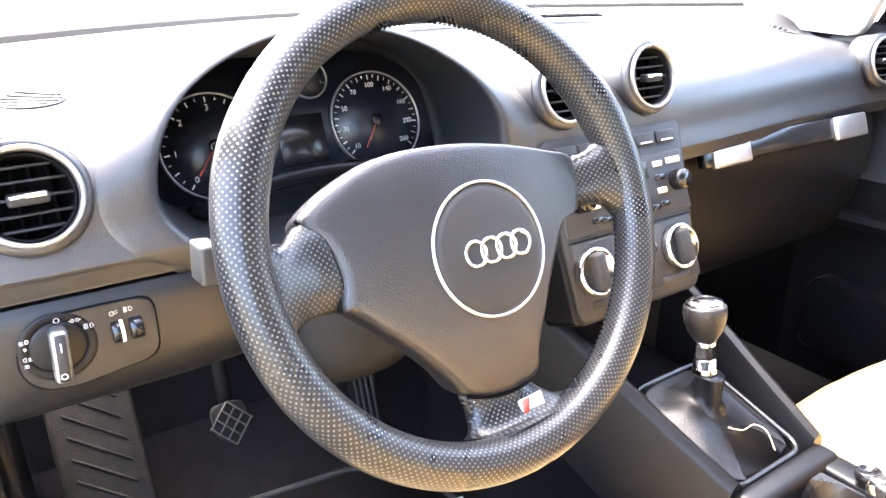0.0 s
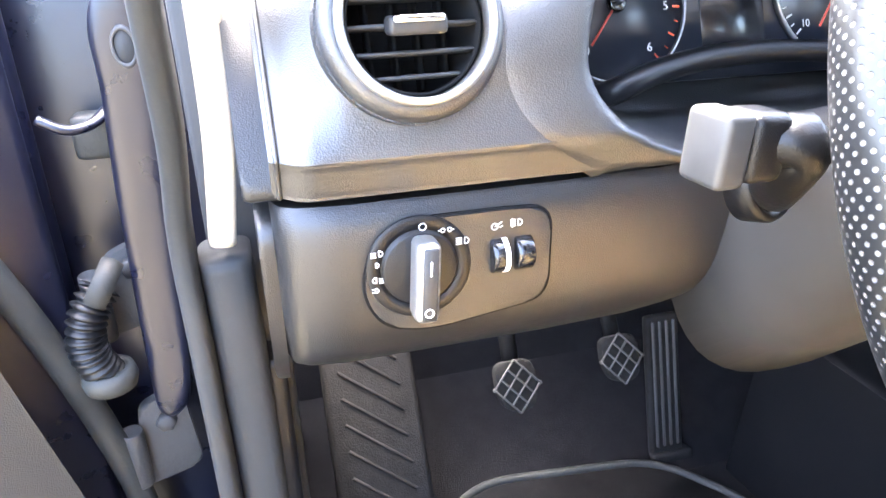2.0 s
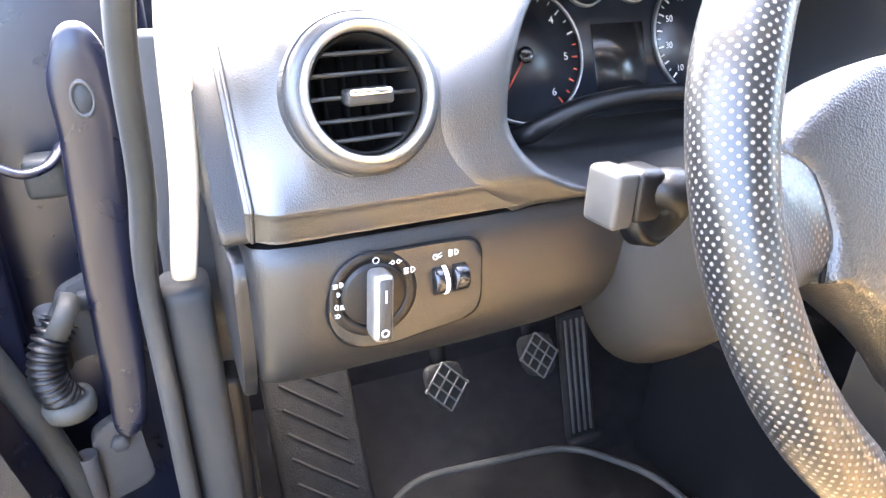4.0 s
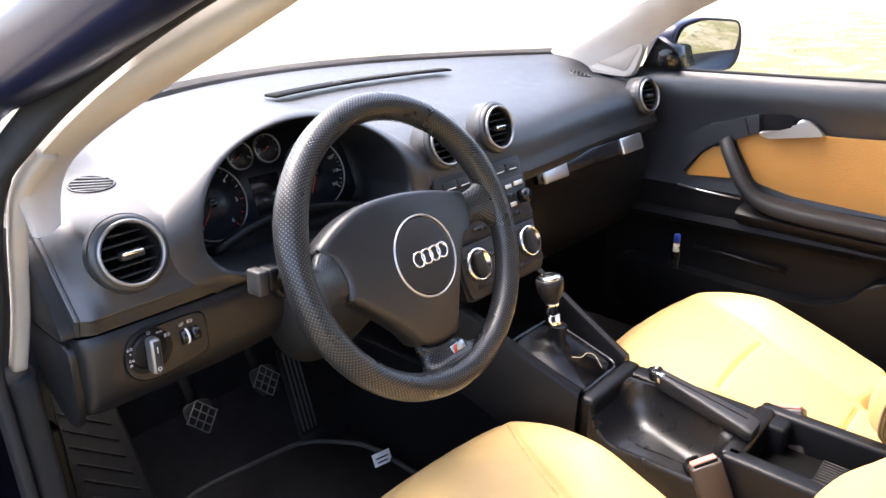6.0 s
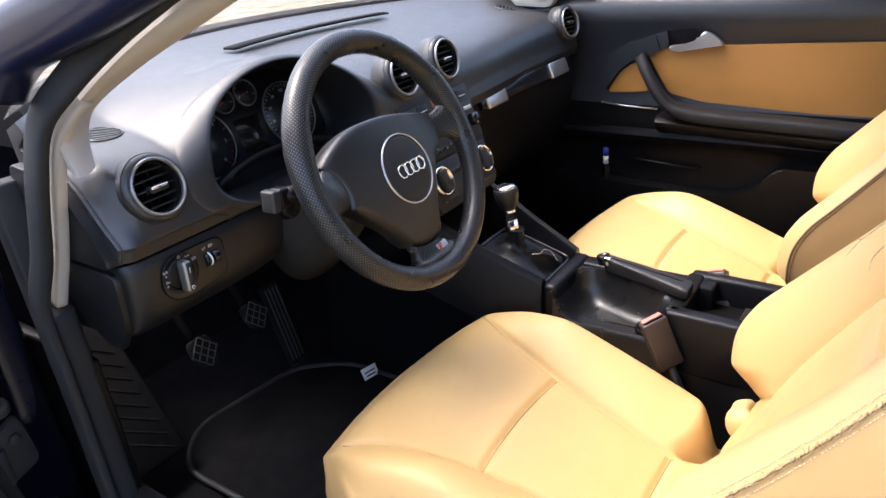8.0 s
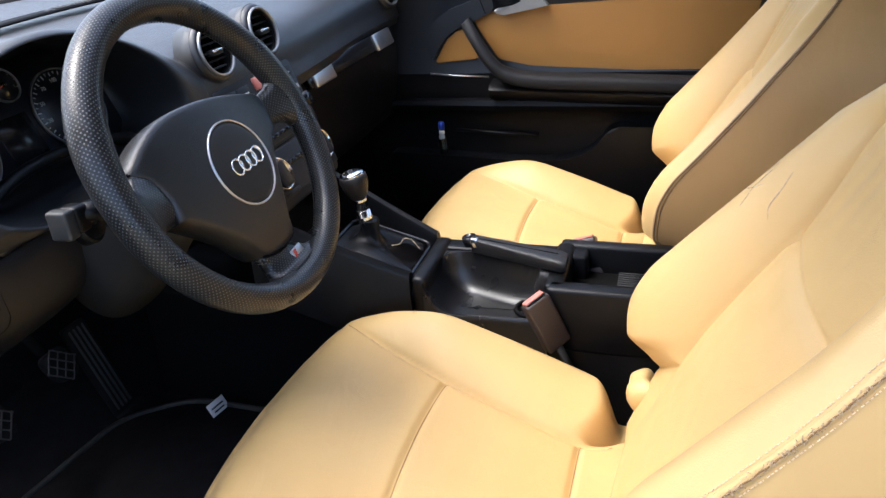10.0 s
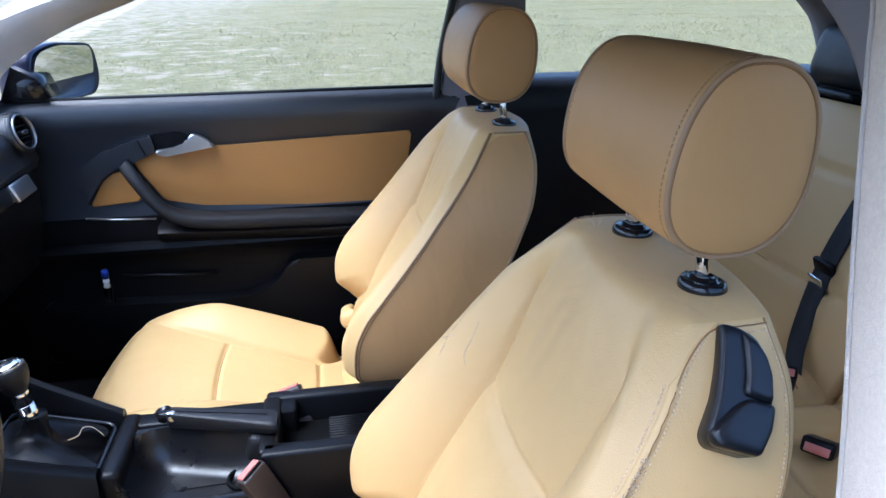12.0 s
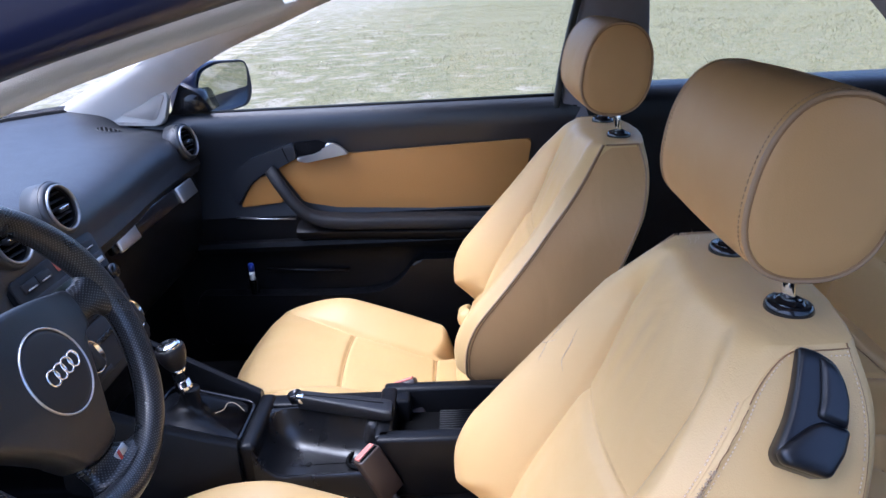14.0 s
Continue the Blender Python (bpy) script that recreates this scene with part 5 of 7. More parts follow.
def build_seat(name_label, shift, nose, near_piping, sink, head_y):
    seat = thing("car_seat", name_label, "car seat", group="front seats")
    T = Matrix.Translation(shift)
    # cushion: quilted top skin, skirt and base
    nu, nv = 180, 160
    rings = []
    for j in range(nv + 1):
        row = [seat_cushion_point(-1 + 2 * i / nu, j / nv, nose) for i in range(nu + 1)]
        l, r = row[0], row[-1]
        rings.append([*row, Vector((r.x + 0.005, r.y, r.z - 0.02)), Vector((r.x + 0.006, r.y, r.z - 0.06)), Vector((r.x - 0.010, r.y, 0.27)), Vector((l.x + 0.010, l.y, 0.27)), Vector((l.x - 0.006, l.y, l.z - 0.06)), Vector((l.x - 0.005, l.y, l.z - 0.02))])
    first = rings[0]
    tip = []
    for k in range(1, 7):
        a = math.pi / 2 * k / 6
        tip.append([Vector((p.x * (1 - 0.03 * math.sin(a)), p.y + 0.016 * math.sin(a) * (1 if p.z > 0.3 else 0.4) - 0.020 * (k == 6), max(0.27, p.z - 0.030 * (1 - math.cos(a)) - 0.07 * (k == 6)))) for p in first])
    bm = bm_loft([*tip[::-1], *rings])
    low = T @ Matrix.Translation((0, 0, -sink))
    bm.transform(low)
    part("cushion", bm, M_LEATHER, seat, "tan leather seat cushion with stitched bolsters")

    # backrest: front skin, flat side panels, rear face and a low crown
    nz, ns, nd = 180, 170, 12
    rings = []
    for j in range(nz + 1):
        z = 0.385 + (BACK_TOP - 0.385) * j / nz
        ring = [back_point(-1 + 2 * i / ns, z) for i in range(ns + 1)]
        ring += [side_point(1, z, k / nd) for k in range(1, nd + 1)]
        w, yr = table(BACK_W, z), table(BACK_REAR, z)
        ring += [Vector((f * w, yr - 0.022 * (1 - f * f) - 0.006, z)) for f in (0.96, 0.75, 0.4, 0.0, -0.4, -0.75, -0.96)]
        ring += [side_point(-1, z, k / nd) for k in range(nd, 0, -1)]
        rings.append(ring)
    last = rings[-1]
    mid_y = 0.5 * (table(BACK_SEAM, BACK_TOP) + table(BACK_REAR, BACK_TOP))
    for k in range(1, 15):
        f = k / 14.4
        c, s_ = 1 - 0.16 * f - 0.84 * f ** 1.7, math.sin(math.pi / 2 * f)
        rings.append([Vector((p.x * (0.55 + 0.45 * c), mid_y + (p.y - mid_y) * c, p.z + 0.003 * s_)) for p in last])
    # soften the shoulder between the front skin and the crown
    grid = np.array([[tuple(p) for p in ring[:ns + 1]] for ring in rings])
    rows = np.array([smooth01(0.835, 0.880, 0.385 + (BACK_TOP - 0.385) * j / nz) for j in range(len(rings))])
    rows[-1] = 0.0
    cols = np.array([smooth01(1.0, 0.93, abs(-1 + 2 * i / ns)) for i in range(ns + 1)])
    w8 = 0.5 * (rows[:, None] * cols[None, :])[1:-1, 1:-1, None]
    for _ in range(110):
        mean = 0.25 * (grid[:-2, 1:-1] + grid[2:, 1:-1] + grid[1:-1, :-2] + grid[1:-1, 2:])
        grid[1:-1, 1:-1] += w8 * (mean - grid[1:-1, 1:-1])
    for ring, row in zip(rings, grid):
        ring[:ns + 1] = [Vector(p) for p in row]
    bm = bm_loft(rings)
    bm.transform(T)
    part("backrest", bm, M_LEATHER, seat, "tan leather backrest with wide side bolsters")

    # leather side panels, a little proud of the body between the two piped edges
    for sd in (-1, 1):
        sheet = []
        for j in range(91):
            z = 0.40 + (BACK_TOP - 0.004 - 0.40) * j / 90
            d0 = 0.012 + corner(z)
            sheet.append([T @ side_point(sd, z, d0 + (0.985 - d0) * k / 20, 0.0009) for k in range(21)] + [T @ side_point(sd, z, 0.985 - (0.985 - d0) * k / 4, -0.002) for k in range(5)])
        # the passenger seat's panels take the browner leather that stands for their shade
        part("side_panel", bm_loft(sheet), M_SIDE if near_piping else M_LEATHER, seat, "leather side panel with shade in its browner colour" if near_piping else "", angle=50)

    # seams: thin lines of gathered leather in the grooves
    def cushion_line(fx, fv, n=44):
        pts = []
        for k in range(n):
            t = k / (n - 1)
            v = fv(t)
            pts.append(low @ (seat_cushion_point(fx(t, v) / cushion_half(v), v, nose) + Vector((0, 0, 0.0002))))
        return pts
    for sd in (-1, 1):
        part("seam", bm_tube(cushion_line(lambda t, v: sd * table(LOBE, v), lambda t: 0.06 + 0.88 * t), 0.0010, n=6), M_SEAM, seat)
    part("seam", bm_tube(cushion_line(lambda t, v: (2 * t - 1) * 0.97 * table(LOBE, 0.47), lambda t: 0.455 + 0.02 * ((2 * t - 1) * 0.5) ** 2), 0.0010, n=6), M_SEAM, seat)
    part("seam", bm_tube(cushion_line(lambda t, v: (2 * t - 1) * 0.97 * table(LOBE, 0.855), lambda t: 0.855), 0.0010, n=6), M_SEAM, seat)
    for sd in (-1, 1):
        zs = [0.53 + 0.335 * k / 47 for k in range(48)]
        part("seam", bm_tube([T @ back_point(sd * back_seam_x(z) / table(BACK_W, z), z, 0.0012) for z in zs], 0.0013, n=6), M_SEAM, seat)
    # piping along the edges of the side panels, with a dark gap on each side of it
    zs = [0.44 + (BACK_TOP - 0.44) * k / 60 for k in range(61)]
    for sd in (-1, 1):
        if sd < 0 and not near_piping:
            continue
        edge = [T @ (back_point(sd, z, 0.0008) + Vector((sd * 0.0006, 0, 0))) for z in zs]
        part("piping", bm_tube(edge, 0.0021, n=8), M_PIPING, seat)
        part("seam", bm_tube([T @ side_point(sd, z, 0.028, 0.0010) for z in zs], 0.0009, n=6), M_SEAM, seat)
        rear = [T @ side_point(sd, z, 1.0, 0.0006) for z in zs[::-1]]
        over = [T @ side_point(sd, BACK_TOP, k / 12, 0.0006) for k in range(1, 12)]
        part("piping", bm_tube(over + rear, 0.0018, n=8), M_PIPING, seat)
        part("seam", bm_tube([T @ side_point(sd, z, 0.960, 0.0001) for z in zs], 0.0006, n=6), M_SEAM, seat)
    # leather tucked between cushion and backrest
    for sd in (-1, 1):
        fold = []
        for k in range(13):
            f = k / 12
            c = Vector((sd * (0.160 + 0.058 * f), -0.626 + 0.010 * math.sin(3 * f), 0.418 + 0.010 * math.sin(2.4 * f)))
            r = 0.017 * (1 + 0.16 * math.sin(9 * f)) * math.sqrt(max(0.02, 1 - f ** 4))
            fold.append([T @ (c + Vector((0, 1.15 * r * math.cos(2 * math.pi * q / 20), 1.25 * r * math.sin(2 * math.pi * q / 20) * (1 + 0.10 * math.cos(6 * math.pi * q / 20)))) ) for q in range(20)])
        part("tuck", bm_loft(fold), M_LEATHER, seat)
    # headrest: a padded roll with flat stitched ends
    hc = Vector((0.0, head_y, 1.030))
    prof = []
    for q in range(56):
        a = 2 * math.pi * q / 56
        ca, sa = math.cos(a), math.sin(a)
        e = 0.84
        y = 0.060 * math.copysign(abs(ca) ** e, ca)
        z = 0.078 * math.copysign(abs(sa) ** e, sa)
        y += -0.10 * z * 0.35 + 0.010 * (z / 0.077) * (ca > 0) * -1 * abs(ca)
        prof.append((y, z))
    rings = []
    for x, s in ((-0.1200, 0.02), (-0.1198, 0.4), (-0.1188, 0.75), (-0.1172, 0.90), (-0.1150, 0.955), (-0.1145, 0.968), (-0.1120, 0.990), (-0.106, 1.0), (-0.05, 1.016), (0.0, 1.022), (0.05, 1.016), (0.106, 1.0), (0.1120, 0.990), (0.1145, 0.968), (0.1150, 0.955), (0.1172, 0.90), (0.1188, 0.75), (0.1198, 0.4), (0.1200, 0.02)):
        rings.append([hc + Vector((x, y * s, z * s)) for y, z in prof])
    bm = bm_loft(rings)
    bm.transform(T)
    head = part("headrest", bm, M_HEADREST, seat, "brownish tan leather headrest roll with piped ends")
    for x in (-0.1145, 0.1145):
        part("headrest_piping", bm_tube([T @ (hc + Vector((x * 1.004, y * 0.975, z * 0.975))) for y, z in prof], 0.0021, n=8, closed=True), M_PIPING, head)
        part("headrest_seam", bm_tube([T @ (hc + Vector((x * 1.012, y * 0.945, z * 0.945))) for y, z in prof], 0.0011, n=6, closed=True), M_SEAM, head)
    st = bmesh.new()
    for x in (-0.1075, 0.1075):
        for q in range(0, 56):
            (y, z), (y2, z2) = prof[q], prof[(q + 1) % 56]
            for a, b in ((0.05, 0.36), (0.55, 0.86)):
                bm_tube([T @ (hc + Vector((x, (y + (y2 - y) * a) * 1.0, (z + (z2 - z) * a) * 1.0))), T @ (hc + Vector((x, y + (y2 - y) * b, z + (z2 - z) * b)))], 0.0006, n=4, bm=st)
    tagged(part("headrest_stitching", st, M_PIPING, head), kind="stuff")
    for x in (-0.072, 0.072):
        p = part("headrest_post", bm_tube([T @ Vector((x, -0.917, 0.86)), T @ Vector((x, -0.908, 0.93)), T @ Vector((x, -0.902, 1.0))], 0.0062, n=16), M_CHROME, seat, "chrome post")
        part("collar", bm_lathe([(0.019, -0.008), (0.0212, -0.003), (0.0215, 0.001), (0.0195, 0.0055), (0.016, 0.0065), (0.0125, 0.0050), (0.0115, 0.009), (0.0075, 0.0105)], T @ pose(x, -0.911, 0.909, 6, 0, 0), 32), M_BLACK, p, "black plastic collar")
        part("notch", bm_box((0.006, 0.004, 0.004), T @ pose(x + 0.016, -0.905, 0.914, 6, 0, 0), 0.001, 1), M_TRIM, p)
    return seat


driver_seat = build_seat("tan leather driver's seat with a torn side seam", (-0.358, 0.0, 0.0), 0.015, False, 0.0, -0.905)
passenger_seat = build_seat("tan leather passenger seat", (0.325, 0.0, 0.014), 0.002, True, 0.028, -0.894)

# ---------------------------------------------------------------- passenger door


def build_passenger_door():
    d = thing("passenger_door", "black car door trim with tan leather insert", "car door")
    X = 0.700
    # lower and upper panels as one shaped skin: y runs along the door, z up
    zs = [0.20, 0.30, 0.44, 0.47, 0.52, 0.555, 0.585, 0.62, 0.655, 0.70, 0.76, 0.83, 0.86, 0.90, 0.920, 0.927, 0.916]
    off = [0.02, 0.012, 0.006, 0.010, 0.012, 0.010, -0.012, -0.004, -0.006, 0.004, 0.006, 0.004, -0.006, -0.008, 0.004, 0.018, 0.034]
    rings = []
    for k in range(40):
        y = 0.16 - 1.12 * k / 39
        rings.append([Vector((X + o, y, z)) for z, o in zip(zs, off)] + [Vector((X + 0.11, y, 0.93)), Vector((X + 0.11, y, 0.20))])
    cut = 8
    part("lower_panel", bm_loft([[*r[:cut + 1], Vector((X + 0.11, r[0].y, 0.655)), Vector((X + 0.11, r[0].y, 0.20))] for r in rings]), M_TRIM, d, angle=60)
    part("upper_panel", bm_loft([[*r[cut:len(zs)], Vector((X + 0.11, r[0].y, 0.88)), Vector((X + 0.11, r[0].y, 0.655))] for r in rings]), M_DOORTRIM, d, "dark soft upper door panel", angle=60)

    def plate(name, poly, depth, mat, x, bevel=0.003, r=0.015, label=""):
        m = Matrix(((0, 0, -1, x), (1, 0, 0, 0), (0, 1, 0, 0), (0, 0, 0, 1)))
        return part(name, bm_prism(rounded(poly, r, 6), depth, m, bevel, 3), mat, d, label, angle=35)

    # leather insert, front corner piece behind the pull
    plate("insert", [(-0.150, 0.815), (-0.36, 0.812), (-0.80, 0.828), (-0.770, 0.650), (-0.690, 0.652), (-0.30, 0.672), (-0.215, 0.690), (-0.165, 0.770)], 0.010, M_INSERT, X + 0.005, 0.006, 0.012, "tan leather insert")
    plate("insert_corner", [(-0.048, 0.682), (-0.165, 0.692), (-0.140, 0.756), (-0.118, 0.765), (-0.085, 0.740)], 0.010, M_INSERT, X + 0.005, 0.004, 0.010, "tan leather corner piece")
    # arch above the corner piece, reaching to the lever
    plate("arch_panel", [(-0.030, 0.735), (-0.050, 0.779), (-0.096, 0.811), (-0.175, 0.837), (-0.206, 0.846), (-0.212, 0.806), (-0.190, 0.796), (-0.150, 0.778), (-0.118, 0.770), (-0.090, 0.750), (-0.064, 0.718), (-0.046, 0.690)],
          0.016, M_DOORTRIM, X + 0.001, 0.005, 0.006)
    part("arch_joint", bm_tube([(X - 0.0152, -0.178, 0.834), (X - 0.0152, -0.190, 0.800)], 0.0012, n=6), M_DEEP, d)
    plate("lever_recess", [(-0.208, 0.800), (-0.208, 0.845), (-0.268, 0.849), (-0.290, 0.836), (-0.300, 0.812)], 0.006, M_CARPET, X + 0.0005, 0.002, 0.006)
    lev = rounded([(-0.212, 0.802), (-0.236, 0.796), (-0.345, 0.814), (-0.326, 0.832), (-0.310, 0.842), (-0.293, 0.845), (-0.283, 0.826), (-0.253, 0.815), (-0.214, 0.810)], 0.006, 4)
    part("lever", bm_prism(lev, 0.012, Matrix(((0, 0, -1, 0.690), (1, 0, 0, 0), (0, 1, 0, 0), (0, 0, 0, 1))), 0.004, 3), M_ALU, d, "satin silver door lever", angle=50)
    # pull handle and armrest
    pull = curve_through([Vector((0.680, -0.140, 0.785)), Vector((0.655, -0.165, 0.755)), Vector((0.640, -0.205, 0.700)), Vector((0.640, -0.245, 0.665)), Vector((0.645, -0.32, 0.648)), Vector((0.650, -0.50, 0.640)), Vector((0.660, -0.70, 0.630)), Vector((0.675, -0.80, 0.625))], 44)
    rings = []
    for k, p in enumerate(pull):
        q = pull[min(k + 1, 43)] - pull[max(k - 1, 0)]
        q.normalize()
        w = smooth01(12, 24, k)
        across = Vector((1, 0, 0))
        lift = q.cross(across) if q.cross(across).z > 0 else across.cross(q)
        rx, rz, e = 0.016 + 0.016 * w, 0.015 + 0.002 * w, 1 - 0.45 * w
        c = p + Vector((0.012 * w, 0, -0.001 * w))
        ring = []
        for i in range(24):
            t = 2 * math.pi * i / 24
            ca, sa = math.cos(t), math.sin(t)
            ring.append(c + across * rx * math.copysign(abs(ca) ** e, ca) + lift.normalized() * rz * math.copysign(abs(sa) ** e, sa))
        rings.append(ring)
    part("pull_handle", bm_loft(rings), M_ARM, d, "matt black pull handle and armrest", angle=60)
    rings = []
    for k in range(30):
        y = -0.20 - 0.62 * k / 29
        z = 0.640 - 0.024 * k / 29
        rings.append([Vector((0.71, y, z + 0.004)), Vector((0.648, y, z)), Vector((0.636, y, z - 0.012)), Vector((0.642, y, z - 0.030)), Vector((0.668, y, z - 0.044)), Vector((0.71, y, z - 0.052))])
    part("armrest", bm_loft(rings), M_TRIM, d, angle=60)
    part("accent_strip", bm_tube([(0.690, -0.035, 0.657), (0.686, -0.10, 0.652), (0.684, -0.19, 0.649)], 0.0022, n=6), M_ALU, d, "thin silver strip")
    # ledge and map pocket
    rings = []
    for k in range(30):
        y = 0.10 - 0.80 * k / 29
        rings.append([Vector((0.712, y, 0.600)), Vector((0.676, y, 0.590)), Vector((0.672, y, 0.578)), Vector((0.682, y, 0.562)), Vector((0.712, y, 0.556))])
    part("ledge", bm_loft(rings), M_TRIM, d, angle=40)
    pocket = [(0.10, 0.30), (0.10, 0.452), (-0.05, 0.446), (-0.30, 0.437), (-0.40, 0.444), (-0.455, 0.475), (-0.490, 0.530), (-0.80, 0.530), (-0.80, 0.30)]
    plate("map_pocket", pocket, 0.050, M_TRIM, X + 0.012, 0.006, 0.03)
    part("pocket_rail", bm_tube([(0.700, -0.09, 0.505), (0.695, -0.20, 0.500), (0.700, -0.31, 0.493)], 0.005, n=8), M_TRIM, d)
    return d


build_passenger_door()

bottle = thing("small_bottle", "small clear bottle with a blue cap in the door pocket", "bottle")
part("body", bm_lathe([(0.010, 0), (0.013, 0.003), (0.013, 0.045), (0.006, 0.058), (0.006, 0.066)], pose(0.664, -0.060, 0.452), 24), M_CLEAR, bottle)
part("label", bm_lathe([(0.0070, 0.040), (0.0088, 0.044), (0.0075, 0.058), (0.0066, 0.064)], pose(0.664, -0.060, 0.452), 20), M_PAPER, bottle, "white label on the neck")
part("cap", bm_lathe([(0.008, 0), (0.008, 0.016), (0.006, 0.020), (0, 0.020)], pose(0.664, -0.060, 0.518), 20), M_BLUECAP, bottle, "blue cap")

label_tag = tagged(part("paper_label", bm_box((0.040, 0.0016, 0.046), pose(-0.160, 0.146, 0.236, -30, 0, -12), 0.0006, 1), M_PAPER), "small white printed paper tag on the floor", "label")
for k in range(4):
    part("print_bar", bm_box((0.028 - 0.004 * (k % 2), 0.0005, 0.003), pose(-0.160, 0.146, 0.236, -30, 0, -12) @ pose(0, -0.0012, 0.012 - 0.008 * k)), M_SOFT, label_tag)

# ---------------------------------------------------------------- cabin shell


def strut(name, pts, w, h, mat, label, category, parent=None, up=(0, 0, 1), n=24):
    """A curved pillar trim of rounded oblong section along points."""
    line = curve_through(pts, n)
    rings = []
    for i, p in enumerate(line):
        t = (line[min(i + 1, n - 1)] - line[max(i - 1, 0)]).normalized()
        side = t.cross(Vector(up)).normalized()
        over = side.cross(t)
        ring = []
        for q in range(20):
            a = 2 * math.pi * q / 20
            ca, sa = math.cos(a), math.sin(a)
            ring.append(p + side * w * math.copysign(abs(ca) ** 0.6, ca) + over * h * math.copysign(abs(sa) ** 0.6, sa))
        rings.append(ring)
    ob = part(name, bm_loft(rings), mat, parent)
    if parent is None:
        tagged(ob, label, category, kind="structure")
    return ob


def pane(name, bm, mat, label, category):
    """A sheet of glass whose front looks into the cabin; it lets the daylight through."""
    bmesh.ops.recalc_face_normals(bm, faces=bm.faces)
    f = bm.faces[:][len(bm.faces) // 2]
    if f.normal.dot(Vector((0, -0.4, 0.85)) - f.calc_center_median()) < 0:
        bmesh.ops.reverse_faces(bm, faces=bm.faces)
    me = bpy.data.meshes.new(name)
    bm.to_mesh(me)
    bm.free()
    me.materials.append(mat)
    me.polygons.foreach_set("use_smooth", [True] * len(me.polygons))
    ob = new(name, me)
    ob.visible_shadow = False
    return tagged(ob, label, category, kind="structure")


def build_shell():
    # floor, firewall and inner sills
    tagged(part("floor", bm_box((1.46, 2.6, 0.04), pose(0, -0.45, 0.20), 0.004, 1), M_CARPET), "black carpeted car floor", "floor", kind="structure")
    fw = bm_loft([[Vector((x, 0.30, 0.215)), Vector((x, 0.52, 0.30)), Vector((x, 0.62, 0.50)), Vector((x, 0.62, 0.90)), Vector((x, 0.66, 0.90)), Vector((x, 0.66, 0.20)), Vector((x, 0.30, 0.20))] for x in (-0.73, 0.73)])
    tagged(part("wall_front", fw, M_CARPET, angle=30), "carpeted front bulkhead and toe board", "wall", kind="structure")
    # roof and roof lining
    rings = []
    for k in range(25):
        y = -0.36 - 1.55 * k / 24
        z = 1.275 + 0.06 * math.sin(math.pi * min(1, 0.15 + k / 26))
        rings.append([Vector((x, y, z - 0.075 * (abs(x) / 0.62) ** 4)) for x in [-0.62 + 1.24 * q / 20 for q in range(21)]] + [Vector((x, y, z + 0.035 - 0.075 * (abs(x) / 0.62) ** 4)) for x in [0.62 - 1.24 * q / 20 for q in range(21)]])
    tagged(part("roof", bm_loft(rings), M_HEAD), "roof lining, darkened to cut bounced light", "roof", kind="structure")
    rings = [[p + Vector((0, 0, 0.045)) for p in r] for r in rings]
    tagged(part("roof_skin", bm_loft(rings), M_NAVY), "navy painted roof", "roof", kind="structure")

    # driver's side A-pillar: pale trim, rubber seal, painted frame
    def ribbon(inner, outer, back, mat, label, bulge):
        """A pillar trim between two edges, with a soft crease along its middle and some thickness."""
        n = 30
        a, b = curve_through(inner, n), curve_through(outer, n)
        rings = []
        for p, q in zip(a, b):
            mid = p.lerp(q, 0.5) + Vector(bulge)
            rings.append([p, p.lerp(mid, 0.5) + Vector(bulge) * 0.35, mid, mid.lerp(q, 0.5) + Vector(bulge) * 0.35, q, q + Vector(back), p + Vector(back)])
        return tagged(part("pillar_trim", bm_loft(rings), mat, angle=60), label, "pillar", kind="structure")

    low_o = [Vector(p) for p in ((-0.731, 0.137, 0.719), (-0.722, 0.100, 0.80), (-0.717, 0.055, 0.90))]
    outer = [Vector(p) for p in ((-0.704, 0.024, 0.903), (-0.706, 0.030, 0.950), (-0.688, -0.010, 0.990), (-0.664, -0.100, 1.046), (-0.642, -0.220, 1.100), (-0.616, -0.364, 1.153), (-0.618, -0.452, 1.177), (-0.627, -0.532, 1.196))]
    inner = [Vector(p) for p in ((-0.674, 0.030, 0.906), (-0.658, 0.054, 0.938), (-0.636, 0.060, 0.966), (-0.622, -0.030, 1.012), (-0.614, -0.160, 1.062), (-0.602, -0.350, 1.134), (-0.604, -0.440, 1.163), (-0.614, -0.520, 1.184))]
    ribbon(inner, outer, (0.006, 0.030, 0.012), M_PILLAR, "pale grey fabric windscreen pillar trim", (-0.006, -0.010, -0.002))
    strut("pillar_trim", [p + Vector((0.008, 0, 0)) for p in low_o] + [p + Vector((0.006, 0.004, 0.0)) for p in outer[1:3]], 0.009, 0.009, M_PILLAR, "pale grey fabric door pillar trim", "pillar", up=(1, 0, 0), n=30)
    low = [Vector((-0.748, 0.150, 0.30)), Vector((-0.748, 0.140, 0.60))]
    seal = low + [p + Vector((-0.017, -0.003, 0.002)) for p in low_o] + [p + Vector((-0.014, 0.0, 0.018)) for p in outer[1:]]
    strut("door_seal", seal, 0.017, 0.008, M_SEAL, "grey rubber door seal", "seal", up=(1, 0, 0), n=60)
    line = [p + Vector((-0.034, 0.026, 0.066)) for p in outer[1:3]] + [outer[3] + Vector((-0.038, 0.004, 0.044))] + [p + Vector((-0.038, 0.0, 0.034)) for p in outer[4:]] + [Vector((-0.685, -0.64, 1.255)), Vector((-0.680, -0.78, 1.272))]
